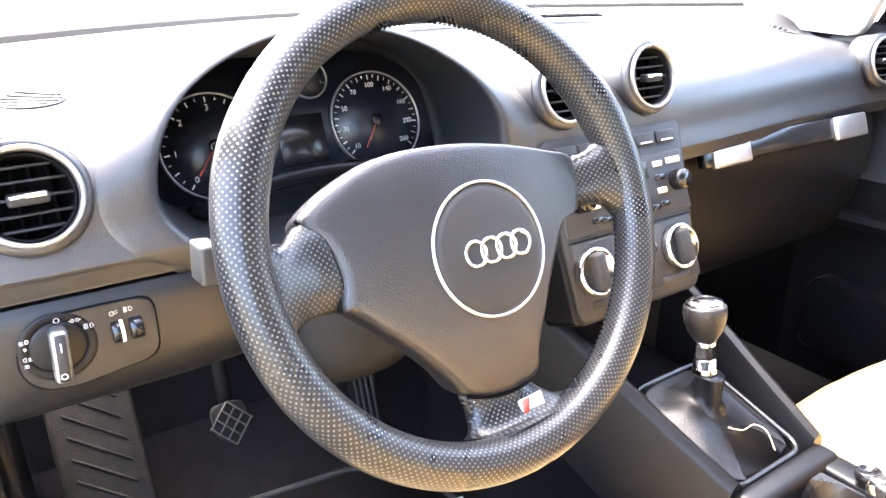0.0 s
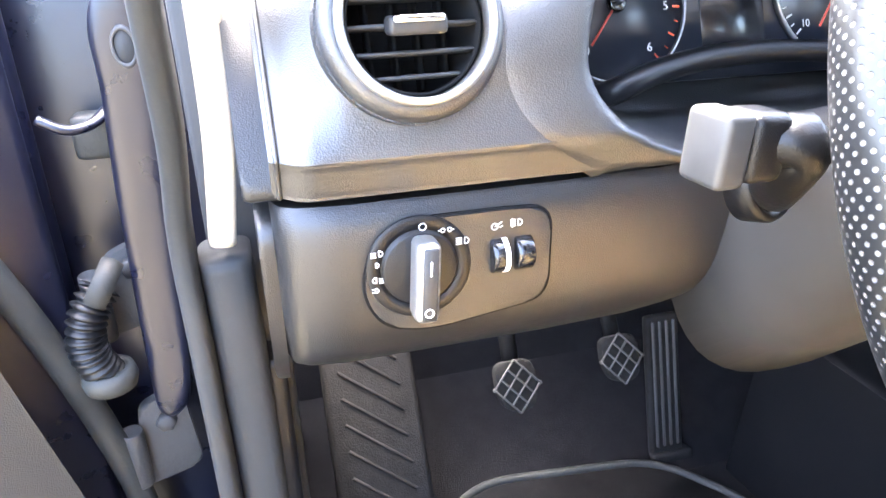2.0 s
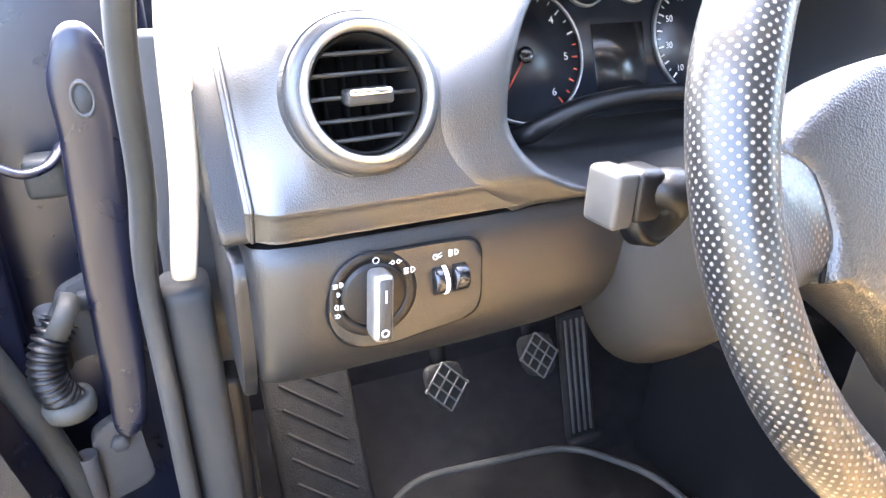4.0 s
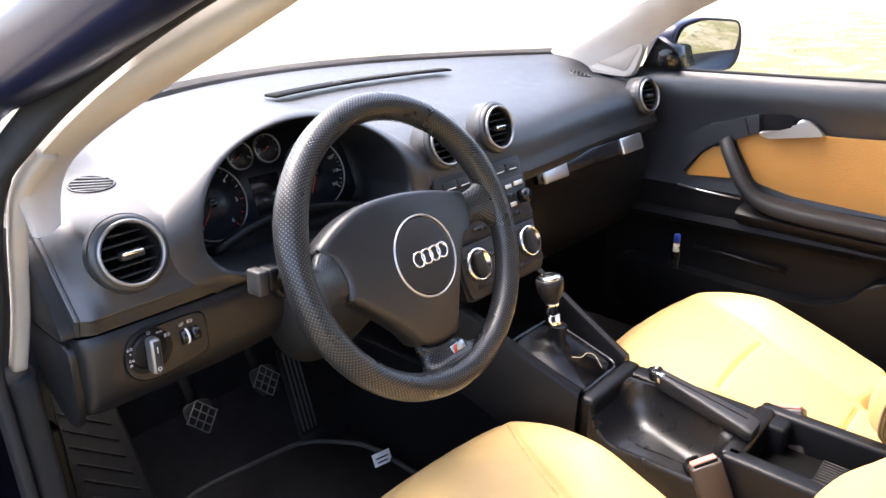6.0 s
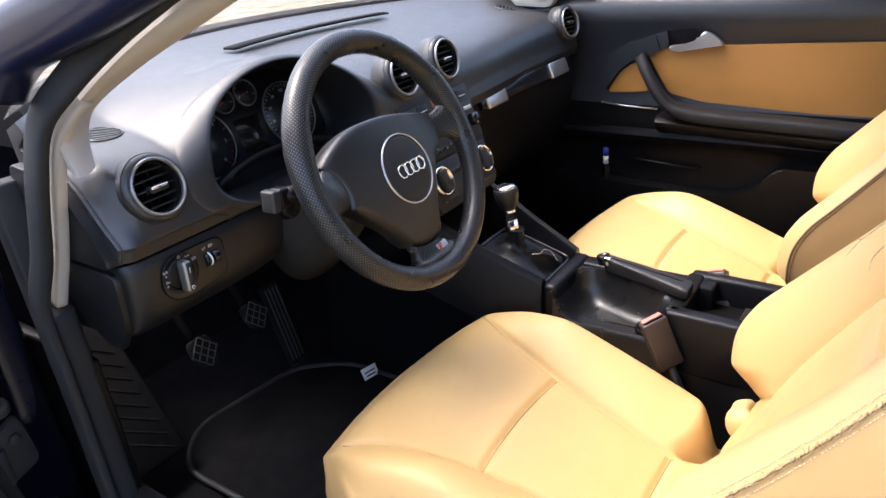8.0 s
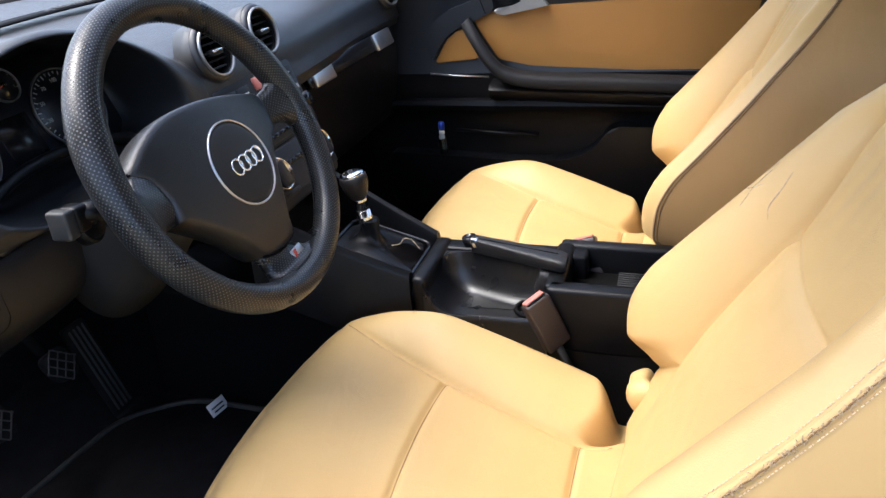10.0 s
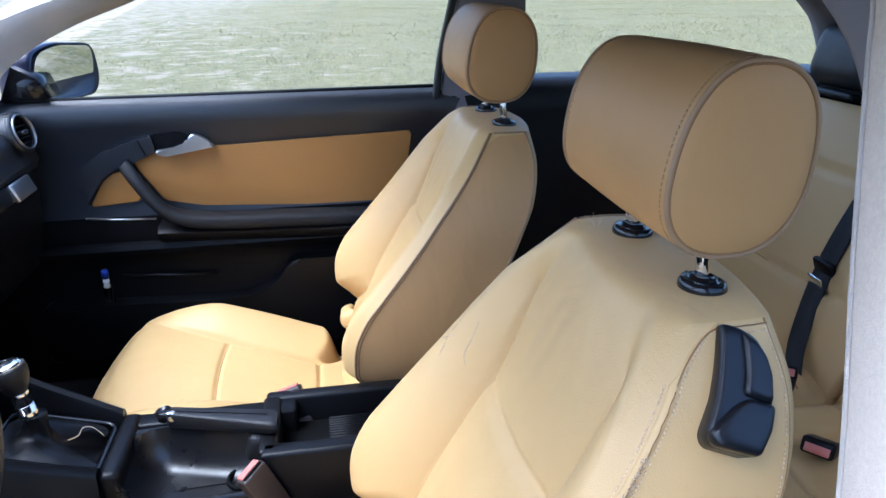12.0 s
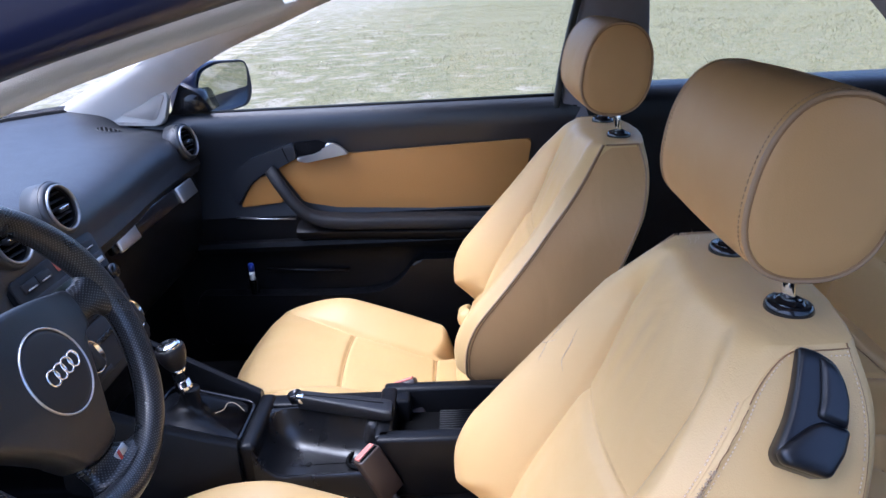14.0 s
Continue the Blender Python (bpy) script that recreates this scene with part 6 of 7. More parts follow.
    strut("pillar_frame", line, 0.034, 0.026, M_NAVY, "navy painted door frame", "pillar", up=(1, 0, 0), n=60)
    strut("jamb_strip", [Vector((-0.722, 0.165, 0.25)), Vector((-0.722, 0.160, 0.50)), Vector((-0.724, 0.150, 0.705))], 0.022, 0.018, M_SEAL, "grey jamb trim strip", "seal", up=(1, 0, 0))

    tagged(part("jamb_panel", bm_box((0.050, 0.030, 0.70), pose(-0.712, 0.195, 0.53), 0.004, 2), M_SEAL), "dark grey jamb panel beside the dashboard", "side trim", kind="structure")
    # passenger's side A-pillar with the loudspeaker triangle
    r_in = [Vector(p) for p in ((0.668, 0.395, 0.930), (0.662, 0.270, 0.986), (0.644, 0.150, 1.042), (0.618, 0.040, 1.090), (0.588, -0.100, 1.137), (0.568, -0.280, 1.182), (0.552, -0.450, 1.214))]
    r_out = [Vector(p) for p in ((0.700, 0.108, 0.905), (0.682, 0.074, 0.976), (0.660, -0.004, 1.034), (0.641, -0.104, 1.083), (0.622, -0.226, 1.127), (0.604, -0.330, 1.166), (0.586, -0.460, 1.206))]
    ribbon(r_in, r_out, (0.030, 0.010, 0.012), M_PILLAR, "pale grey fabric windscreen pillar trim", (-0.014, -0.003, 0.003))
    m = Matrix(((0, 0, -1, 0.694), (1, 0, 0, 0), (0, 1, 0, 0), (0, 0, 0, 1)))
    tw = tagged(part("tweeter_cover", bm_prism(rounded([(0.250, 0.915), (0.100, 0.905), (0.072, 0.990), (0.158, 0.996)], 0.02), 0.022, m, 0.006, 3), M_PILLAR, angle=50), "pale grey triangular loudspeaker cover", "loudspeaker")
    part("mesh", bm_prism(rounded([(0.213, 0.940), (0.148, 0.987), (0.082, 0.981), (0.116, 0.919)], 0.012), 0.003, m @ pose(0, 0, 0.0205), 0.001), M_GRILLE, tw, "dotted loudspeaker mesh")

    # passenger's side B-pillar, beltline and rear quarter
    rings = []
    for k in range(16):
        z = 0.86 + 0.42 * k / 15
        x, y0, y1 = 0.706 - 0.36 * max(0, z - 0.93), -0.872 - 0.15 * (z - 0.92), -1.086 + 0.14 * (z - 0.92)
        rings.append([Vector(p) for p in ((x + 0.004, y0, z), (x - 0.008, y0 - 0.006, z), (x - 0.014, y0 - 0.05, z), (x - 0.014, y1 + 0.05, z), (x - 0.008, y1 + 0.006, z), (x + 0.004, y1, z), (x + 0.04, y1, z), (x + 0.04, y0, z))])
    tagged(part("pillar_trim", bm_loft(rings), M_DARKPILLAR, angle=60), "dark grey centre pillar trim", "pillar", kind="structure")
    strut("door_seal", [(0.704, -0.860, 0.90), (0.690, -0.872, 1.00), (0.655, -0.886, 1.09), (0.612, -0.905, 1.20), (0.585, -0.912, 1.26)], 0.008, 0.012, M_RUBBER, "black rubber door seal at the centre pillar", "seal", up=(1, 0, 0))
    rings = []
    zs = [0.25, 0.50, 0.62, 0.80, 0.86, 0.905, 0.932, 0.940]
    off = [0.0, 0.0, -0.02, 0.0, -0.005, -0.006, 0.01, 0.03]
    for k in range(20):
        y = -0.90 - 1.15 * k / 19
        rings.append([Vector((0.700 + o - 0.08 * k / 19, y, z)) for z, o in zip(zs, off)] + [Vector((0.80, y, 0.94)), Vector((0.80, y, 0.25))])
    tagged(part("quarter_trim", bm_loft(rings), M_TRIM, angle=50), "dark plastic rear quarter trim", "side trim", kind="structure")
    strut("pillar_trim", [(0.66, -1.97, 0.92), (0.64, -1.92, 1.03), (0.60, -1.83, 1.14), (0.55, -1.68, 1.24)], 0.10, 0.06, M_DARKPILLAR, "grey rear pillar trim", "pillar", up=(1, 0, 0))

    # roof rails, in the same darkened colour as the lining
    strut("roof_rail", [(0.60, -0.45, 1.215), (0.60, -0.80, 1.25), (0.59, -1.2, 1.255), (0.55, -1.5, 1.225)], 0.035, 0.05, M_HEAD, "roof rail trim in the darkened lining colour", "roof rail", up=(1, 0, 0))
    strut("roof_rail", [(-0.60, -0.60, 1.250), (-0.60, -0.85, 1.275), (-0.59, -1.2, 1.265), (-0.55, -1.5, 1.235)], 0.035, 0.05, M_HEAD, "roof rail trim in the darkened lining colour", "roof rail", up=(1, 0, 0))

    # driver's side centre pillar at the door opening
    strut("pillar_trim", [(-0.735, -0.895, 0.50), (-0.712, -0.898, 0.86), (-0.682, -0.905, 1.00), (-0.650, -0.912, 1.070), (-0.600, -0.920, 1.140), (-0.530, -0.930, 1.188), (-0.44, -0.940, 1.222), (-0.34, -0.95, 1.245)], 0.046, 0.026, M_GREYPILLAR, "lavender-grey fabric centre pillar trim", "pillar", up=(0, 1, 0))
    strut("pillar_frame", [(-0.745, -0.925, 0.40), (-0.745, -0.915, 0.90), (-0.740, -0.900, 1.08), (-0.728, -0.875, 1.18), (-0.70, -0.81, 1.255)], 0.034, 0.030, M_NAVY, "navy painted centre pillar", "pillar", up=(0, 1, 0))

    # sill and outer body below the door opening
    tagged(part("door_sill", bm_box((0.10, 1.20, 0.14), pose(-0.735, -0.40, 0.30), 0.02, 3), M_RUBBER), "dark ribbed door sill", "sill", kind="structure")
    tagged(part("outer_sill", bm_box((0.08, 2.6, 0.16), pose(-0.80, -0.3, 0.26), 0.03, 3), M_NAVY), "navy painted outer sill", "sill", kind="structure")
    tagged(part("outer_side", bm_box((0.06, 2.9, 0.60), pose(0.845, -0.45, 0.535), 0.025, 3), M_NAVY), "navy painted passenger side of the car", "body", kind="structure")
    # rear bulkhead and bonnet
    tagged(part("wall_rear", bm_box((1.30, 0.04, 0.70), pose(0, -1.95, 0.58)), M_CARPET), "dark boot wall", "wall", kind="structure")
    rings = []
    for k in range(12):
        y = 0.68 + 0.95 * k / 11
        z = 0.885 - 0.26 * (k / 11) ** 1.3
        rings.append([Vector((x, y, z - 0.10 * (abs(x) / 0.8) ** 3)) for x in [-0.80 + 1.6 * q / 16 for q in range(17)]] + [Vector((0.80, y, 0.4)), Vector((-0.80, y, 0.4))])
    tagged(part("bonnet", bm_loft(rings), M_NAVY, angle=60), "navy painted bonnet", "bonnet", kind="structure")
    cowl = bm_loft([[Vector((x, base_y(x) + a, z)) for a, z in ((0.0, 0.948), (0.03, 0.966), (0.06, 0.962), (0.16, 0.93), (0.16, 0.90), (0.0, 0.90))] for x in [-0.66 + 1.34 * q / 40 for q in range(41)]])
    tagged(part("cowl", cowl, M_DEEP, angle=40), "black windscreen cowl", "cowl", kind="structure")

    # the rest of the body closes the cabin behind the driver
    tagged(part("outer_side", bm_box((0.06, 1.06, 0.68), pose(-0.800, -1.47, 0.58), 0.025, 3), M_NAVY), "navy painted rear quarter on the driver's side", "body", kind="structure")
    tagged(part("lower_side", bm_box((0.03, 1.02, 0.66), pose(-0.752, -1.45, 0.57), 0.006, 2), M_TRIM), "dark inner side of the rear cabin", "side trim", kind="structure")
    tagged(part("tailgate", bm_box((1.54, 0.07, 0.66), pose(0, -2.01, 0.60), 0.03, 3), M_NAVY), "navy painted tailgate", "body", kind="structure")
    tagged(part("front_bumper", bm_box((1.58, 0.16, 0.40), pose(0, 1.66, 0.43), 0.06, 4), M_NAVY), "navy painted front bumper", "body", kind="structure")
    tagged(part("front_wing", bm_box((0.06, 0.64, 0.46), pose(0.845, 1.30, 0.60), 0.025, 3), M_NAVY), "navy painted front wing on the passenger's side", "body", kind="structure")
    strut("pillar_trim", [(-0.66, -1.97, 0.92), (-0.64, -1.92, 1.03), (-0.60, -1.83, 1.14), (-0.55, -1.68, 1.24)], 0.10, 0.06, M_DARKPILLAR, "grey rear pillar trim", "pillar", up=(1, 0, 0))

    # panes
    rings = []
    for k in range(17):
        t = k / 16
        rings.append([Vector((x * (1 - 0.13 * t), base_y(x) + 0.015 + (-0.36 - base_y(x) - 0.015) * t, 0.958 + (1.275 - 0.958) * t + 0.03 * math.sin(math.pi * t))) for x in [-0.70 + 1.39 * q / 24 for q in range(25)]])
    b = bm_loft(rings, closed=False, caps=False)
    pane("windscreen", b, M_SCREEN, "slightly dusty clear windscreen", "windscreen")
    b = bm_loft([[Vector((0.722, 0.10, 0.925)), Vector((0.722, -0.87, 0.925))], [Vector((0.70, -0.10, 1.06)), Vector((0.70, -0.92, 1.06))], [Vector((0.635, -0.40, 1.20)), Vector((0.62, -0.99, 1.22))]], closed=False, caps=False)
    pane("window_1", b, M_GLASS, "clear passenger door window", "window")
    b = bm_loft([[Vector((0.715, -0.95, 0.93)), Vector((0.66, -1.93, 0.935))], [Vector((0.62, -1.05, 1.22)), Vector((0.57, -1.70, 1.22))]], closed=False, caps=False)
    pane("window_2", b, M_GLASS, "clear rear side window", "window")
    b = bm_loft([[Vector((-0.715, -1.00, 0.925)), Vector((-0.66, -1.93, 0.93))], [Vector((-0.62, -1.05, 1.22)), Vector((-0.57, -1.70, 1.22))]], closed=False, caps=False)
    pane("window_3", b, M_GLASS, "clear rear side window behind the driver", "window")
    b = bm_loft([[Vector((-0.64, -1.99, 0.93)), Vector((0.64, -1.99, 0.93))], [Vector((-0.54, -1.90, 1.24)), Vector((0.54, -1.90, 1.24))]], closed=False, caps=False)
    pane("window_4", b, M_GLASS, "clear tailgate window", "window")
    part("weatherstrip", bm_tube([(0.716, 0.10, 0.926), (0.718, -0.4, 0.927), (0.718, -0.87, 0.929)], 0.0042, n=8), M_RUBBER)
    tagged(bpy.data.objects["weatherstrip"], "black window weatherstrip", "seal", kind="structure")


M_GREYPILLAR = material("grey_centre_pillar", (0.17, 0.165, 0.18), 0.85, color2=(0.20, 0.195, 0.21), scale=12, bump=0.2, bump_scale=1500, voronoi=True)
M_GRILLE = material("speaker_mesh", (0.34, 0.315, 0.28), 0.8, bump=0.3, bump_scale=420, voronoi=True)
M_DARKPILLAR = material("dark_pillar_trim", (0.13, 0.127, 0.142), 0.8, color2=(0.16, 0.155, 0.172), scale=10, bump=0.3, bump_scale=900)
M_BELTFAB = material("woven_belt_fabric", (0.56, 0.495, 0.41), 0.9, color2=(0.62, 0.55, 0.46), scale=300, bump=0.30, bump_scale=800, voronoi=True)
build_shell()


def build_mirror():
    m = thing("side_mirror", "navy blue side mirror with an oval glass", "side mirror")
    c = Vector((0.886, 0.002, 0.969))
    prof = rounded([(-0.158, -0.062), (0.088, -0.066), (0.118, -0.026), (0.106, 0.056), (-0.062, 0.070), (-0.150, 0.054)], 0.035, 6)
    def ring(s, y):
        return [c + Vector((x * s, y - 0.22 * x * s, z * s)) for x, z in prof]
    def tilted(s, y):
        return [p + Vector((0, -0.16 * (p.z - c.z) + 0.004, 0)) for p in ring(s, y)]
    part("housing", bm_loft([ring(0.93, -0.002), ring(1.0, -0.010), ring(1.03, 0.0), ring(1.02, 0.03), ring(0.9, 0.07), ring(0.6, 0.095), ring(0.1, 0.10)]), M_NAVY, m)
    part("mirror_glass", bm_loft([tilted(0.92, -0.004), tilted(0.92, -0.0085), tilted(0.01, -0.0085)]), M_MIRROR, m, "mirror glass showing the field", angle=20)
    part("foot", bm_loft([[Vector((0.70 + dx, y, z)) for y, z in ((0.09, 0.928), (-0.005, 0.930), (0.010, 0.975), (0.055, 1.000))] for dx in (0.0, 0.09)]), M_BLACK, m)


M_MIRROR = material("mirror_glass", (0.5, 0.52, 0.50), 0.02, metal=1.0)
build_mirror()


def build_front_belt():
    b = thing("front_seat_belt", "pale grey woven seat belt along the centre pillar", "seat belt")
    inner = [Vector(p) for p in ((-0.540, -0.905, 1.215), (-0.582, -0.893, 1.157), (-0.596, -0.888, 1.114), (-0.623, -0.880, 1.018), (-0.663, -0.868, 0.892), (-0.690, -0.860, 0.74), (-0.700, -0.858, 0.55))]
    outer = [Vector(p) for p in ((-0.580, -0.893, 1.222), (-0.624, -0.880, 1.162), (-0.646, -0.873, 1.124), (-0.680, -0.863, 1.044), (-0.716, -0.853, 0.938), (-0.738, -0.847, 0.78), (-0.745, -0.845, 0.57))]
    rings = []
    for p, q in zip(curve_through(inner, 40), curve_through(outer, 40)):
        n = Vector((-0.3, 1.0, 0)).normalized() * 0.0014
        rings.append([p, p.lerp(q, 0.08) + n * 1.3, p.lerp(q, 0.5) + n, p.lerp(q, 0.92) + n * 1.3, q, q - n, p - n])
    part("webbing", bm_loft(rings), M_BELTFAB, b)
    for edge in (inner, outer):
        part("selvedge", bm_tube(curve_through([p + Vector((-0.0006, 0.0016, 0)) for p in edge], 40), 0.0016, n=6), M_BELTGREY, b)


build_front_belt()

# ---------------------------------------------------------------- pedals and footwell


def build_pedals():
    def pad(name, c, w, h, label):
        p = thing(name, label, "pedal", group="foot pedals")
        m = pose(*c, -28, 0, 0) @ pose(0, 0, 0, 90, 0, 0)
        poly = rounded([(-w / 2, h / 2), (w / 2, h / 2), (w * 0.46, -h / 2), (-w * 0.26, -h / 2), (-w / 2, -h * 0.15)], 0.014)
        part("plate", bm_prism(poly, 0.014, m, 0.004), M_PEDAL, p, angle=40)
        for k in range(4):
            for sgn in (-1, 1):
                o = (k - 1.5) * 0.0145
                L = 0.046
                part("tread_rib", bm_box((L, 0.0022, 0.003), m @ pose(o * 0.7, o * 0.7 * sgn * -1, 0.0142, 0, 0, 48 * sgn), 0.0008, 1), M_PEDALWEAR, p)
        part("arm", bm_tube([m @ Vector((0, 0.0, 0)), Vector(c) + Vector((0.01, 0.06, 0.05)), Vector(c) + Vector((0.015, 0.11, 0.20)), Vector(c) + Vector((0.015, 0.12, 0.32))], 0.011, n=10, flat=0.6), M_DEEP, p)
    pad("clutch_pedal", (-0.430, 0.335, 0.402), 0.050, 0.060, "black clutch pedal with diamond rubber tread")
    pad("brake_pedal", (-0.286, 0.345, 0.406), 0.050, 0.058, "black brake pedal with diamond rubber tread")
    g = thing("accelerator_pedal", "long ribbed black accelerator pedal", "pedal", group="foot pedals")
    m = pose(-0.192, 0.372, 0.325, -16, 0, 0) @ pose(0, 0, 0, 90, 0, 0)
    part("plate", bm_box((0.050, 0.205, 0.014), m, 0.005, 2), M_PEDAL, g)
    for k in range(4):
        part("rib", bm_box((0.0035, 0.180, 0.004), m @ pose(-0.016 + 0.0105 * k, 0.004, 0.008), 0.001, 1), M_PEDALWEAR, g)
    part("foot", bm_box((0.062, 0.022, 0.022), m @ pose(0.004, -0.105, 0.004), 0.005, 2), M_PEDAL, g)
    mat = thing("floor_mat", "black carpet floor mat in the driver's footwell", "floor mat")
    poly = rounded([(-0.56, -0.20), (-0.14, -0.20), (-0.14, 0.22), (-0.22, 0.33), (-0.47, 0.36), (-0.56, 0.28)], 0.05)
    part("carpet", bm_prism(poly, 0.012, pose(0, 0, 0.222), 0.005), M_CARPET, mat)
    part("edging", bm_tube([(x, y, 0.234) for x, y in poly], 0.006, n=8, closed=True), M_RUBBER, mat)
    fr = thing("foot_rest", "dark ribbed foot rest", "foot rest")
    part("pad", bm_box((0.11, 0.02, 0.30), pose(-0.600, 0.360, 0.40, -35, 0, 0), 0.008, 2), M_PEDAL, fr)
    for k in range(8):
        part("rib", bm_box((0.090, 0.004, 0.004), pose(-0.600, 0.360, 0.40, -35, 0, 0) @ pose(0, -0.0095, -0.11 + 0.03 * k, 0, 38, 0), 0.0015, 2), M_PEDAL, fr)


build_pedals()
tagged(part("kick_panel", bm_box((0.02, 0.36, 0.42), pose(-0.703, 0.33, 0.40), 0.006, 2), M_TRIM), "dark ribbed kick panel", "side trim", kind="structure")
tagged(part("kick_panel", bm_box((0.03, 0.62, 0.72), pose(0.735, 0.36, 0.56), 0.006, 2), M_TRIM), "dark plastic passenger footwell side", "side trim", kind="structure")
tagged(part("lower_side", bm_box((0.03, 1.9, 0.40), pose(0.775, -0.9, 0.34), 0.006, 2), M_TRIM), "dark inner side of the cabin", "side trim", kind="structure")

# ---------------------------------------------------------------- open driver's door


def build_driver_door():
    d = thing("driver_door", "open navy car door with dark inner trim", "car door")
    # the door swings out about its front edge; local x runs rearward along the door, local y outward
    ang = 62
    H = pose(-0.830, 0.245, 0.0, 0, 0, 180 + 90 - ang)
    # build local: x along door from hinge, y thickness (inside is +y side), z up
    def box(name, size, at, mat, bevel=0.01, label=""):
        return part(name, bm_box(size, H @ pose(*at), bevel, 3), mat, d, label)
    box("skin", (1.05, 0.05, 0.62), (0.53, -0.055, 0.60), M_JAMB, 0.02, "navy painted door shell")
    box("inner_shell", (1.02, 0.03, 0.58), (0.53, -0.020, 0.60), M_JAMB, 0.01, "navy painted inner shell")
    poly = rounded([(0.02, 0.30), (0.95, 0.30), (0.98, 0.90), (0.22, 0.90), (0.10, 0.70)], 0.03)
    m = H @ Matrix(((1, 0, 0, 0), (0, 0, -1, 0.045), (0, 1, 0, 0), (0, 0, 0, 1)))
    part("trim", bm_prism(poly, 0.05, m @ pose(0, 0, -0.0), 0.012, 3), M_DOORGREY, d, "dark grey plastic door trim", angle=40)
    part("trim_joint", bm_tube([H @ Vector(p) for p in ((0.05, 0.047, 0.40), (0.20, 0.049, 0.405), (0.50, 0.049, 0.42))], 0.003, n=6), M_DEEP, d)
    part("edge_seal", bm_tube([H @ Vector(p) for p in curve_through([(0.0, 0.0, 0.28), (0.01, 0.0, 0.45), (0.06, 0.0, 0.66), (0.15, 0.0, 0.90)], 16)], 0.012, n=10), M_RUBBER, d)
    strip = [Vector((0.03, -0.03, 0.90)), Vector((0.20, -0.03, 1.02)), Vector((0.45, -0.03, 1.15)), Vector((0.70, -0.03, 1.22))]
    part("window_frame", bm_tube([H @ p for p in curve_through(strip, 12)], 0.020, n=10), M_BLACK, d)
    return d


M_DOORGREY = material("grey_door_trim", (0.0125, 0.0122, 0.0120), 0.6, color2=(0.0165, 0.0162, 0.0160), scale=8, bump=0.2, bump_scale=900, voronoi=True)
build_driver_door()


def build_hinge_area():
    hp = tagged(part("hinge_pillar", bm_box((0.34, 0.05, 0.90), pose(-0.885, 0.335, 0.47), 0.015, 3), M_JAMB), "dusty navy painted hinge pillar", "pillar", kind="structure")
    fin = rounded([(-0.776, 0.886), (-0.758, 0.888), (-0.747, 0.868), (-0.744, 0.830), (-0.751, 0.771), (-0.758, 0.685), (-0.767, 0.580), (-0.774, 0.548), (-0.789, 0.535), (-0.800, 0.545),
                   (-0.798, 0.638), (-0.794, 0.742), (-0.789, 0.813), (-0.790, 0.850)], 0.012, 4)
    face = Matrix(((1, 0, 0, 0), (0, 0, -1, 0.212), (0, 1, 0, 0), (0, 0, 0, 1)))
    tagged(part("wing_edge", bm_loft([[face @ Vector((-0.773 + (x + 0.773) * k, 0.70 + (z - 0.70) * (1 - (1 - k) * 0.25), h)) for x, z in fin] for k, h in ((1.0, 0.0), (1.0, 0.005), (0.97, 0.0085), (0.88, 0.0115), (0.6, 0.0135), (0.3, 0.014), (0.02, 0.014))]), M_JAMB), "navy painted edge of the front wing", "body", kind="structure")
    plug = thing("wing_plug", "oval rubber plug in the navy wing edge", "plug")
    part("rim", bm_lathe([(0.0062, 0.0), (0.0062, 0.002), (0.0078, 0.002), (0.0085, 0.0)], face @ pose(-0.768, 0.836, 0.0135) @ Matrix.Diagonal((1, 1.7, 1, 1)), 28), M_DUSTY, plug)
    part("disc", bm_lathe([(0.0066, 0.0), (0.0060, 0.001), (0.0, 0.0014)], face @ pose(-0.768, 0.836, 0.0135) @ Matrix.Diagonal((1, 1.7, 1, 1)), 28), M_SEAL, plug)
    tagged(part("front_wing", bm_box((0.05, 1.1, 0.50), pose(-0.86, 0.95, 0.66), 0.02, 3), M_NAVY), "navy painted front wing", "body", kind="structure")
    bl = thing("cable_bellows", "ribbed grey rubber cable bellows", "bellows")
    pts = curve_through([(-0.818, 0.204, 0.664), (-0.828, 0.197, 0.650), (-0.834, 0.193, 0.630), (-0.833, 0.193, 0.612), (-0.827, 0.197, 0.594)], 64)
    part("tube", bm_tube(pts, [0.0125 + 0.0024 * math.sin(k * math.pi / 2.2) for k in range(64)], n=18), M_TRIM, bl)
    part("cuff", bm_lathe([(0.012, -0.008), (0.019, -0.008), (0.021, 0.0), (0.019, 0.008), (0.012, 0.008)], frame_pose(Vector((-0.817, 0.205, 0.666)), (0, 1, 0), (0.5, 0.2, 0.8)), 24), M_RUBBER, bl)
    part("cuff", bm_lathe([(0.012, -0.008), (0.019, -0.008), (0.021, 0.0), (0.019, 0.008), (0.012, 0.008)], pose(-0.826, 0.198, 0.590), 24), M_RUBBER, bl)
    for z, tall in ((0.640, 0.085), (0.485, 0.10)):
        plate = rounded([(-0.030, -tall / 2), (0.026, -tall / 2 + 0.01), (0.018, tall / 2), (-0.020, tall / 2 - 0.015)], 0.010)
        h = part("hinge", bm_prism(plate, 0.012, pose(-0.806, 0.262, z, 90, 0, 8), 0.004, 3), M_DUSTY, hp, "dusty grey metal hinge bracket", angle=50)
        part("pin", bm_lathe([(0.009, -0.03), (0.010, -0.028), (0.010, 0.028), (0.009, 0.03)], pose(-0.832, 0.240, z - 0.01), 16), M_DUSTY, h)
        part("bolt", bm_lathe([(0.009, 0), (0.009, 0.007), (0.007, 0.009), (0, 0.009)], pose(-0.803, 0.251, z + 0.018, 90, 0, 0), 6), M_DUSTY, h)
    ck = thing("door_check", "grey metal door check arm between door and pillar", "door check")
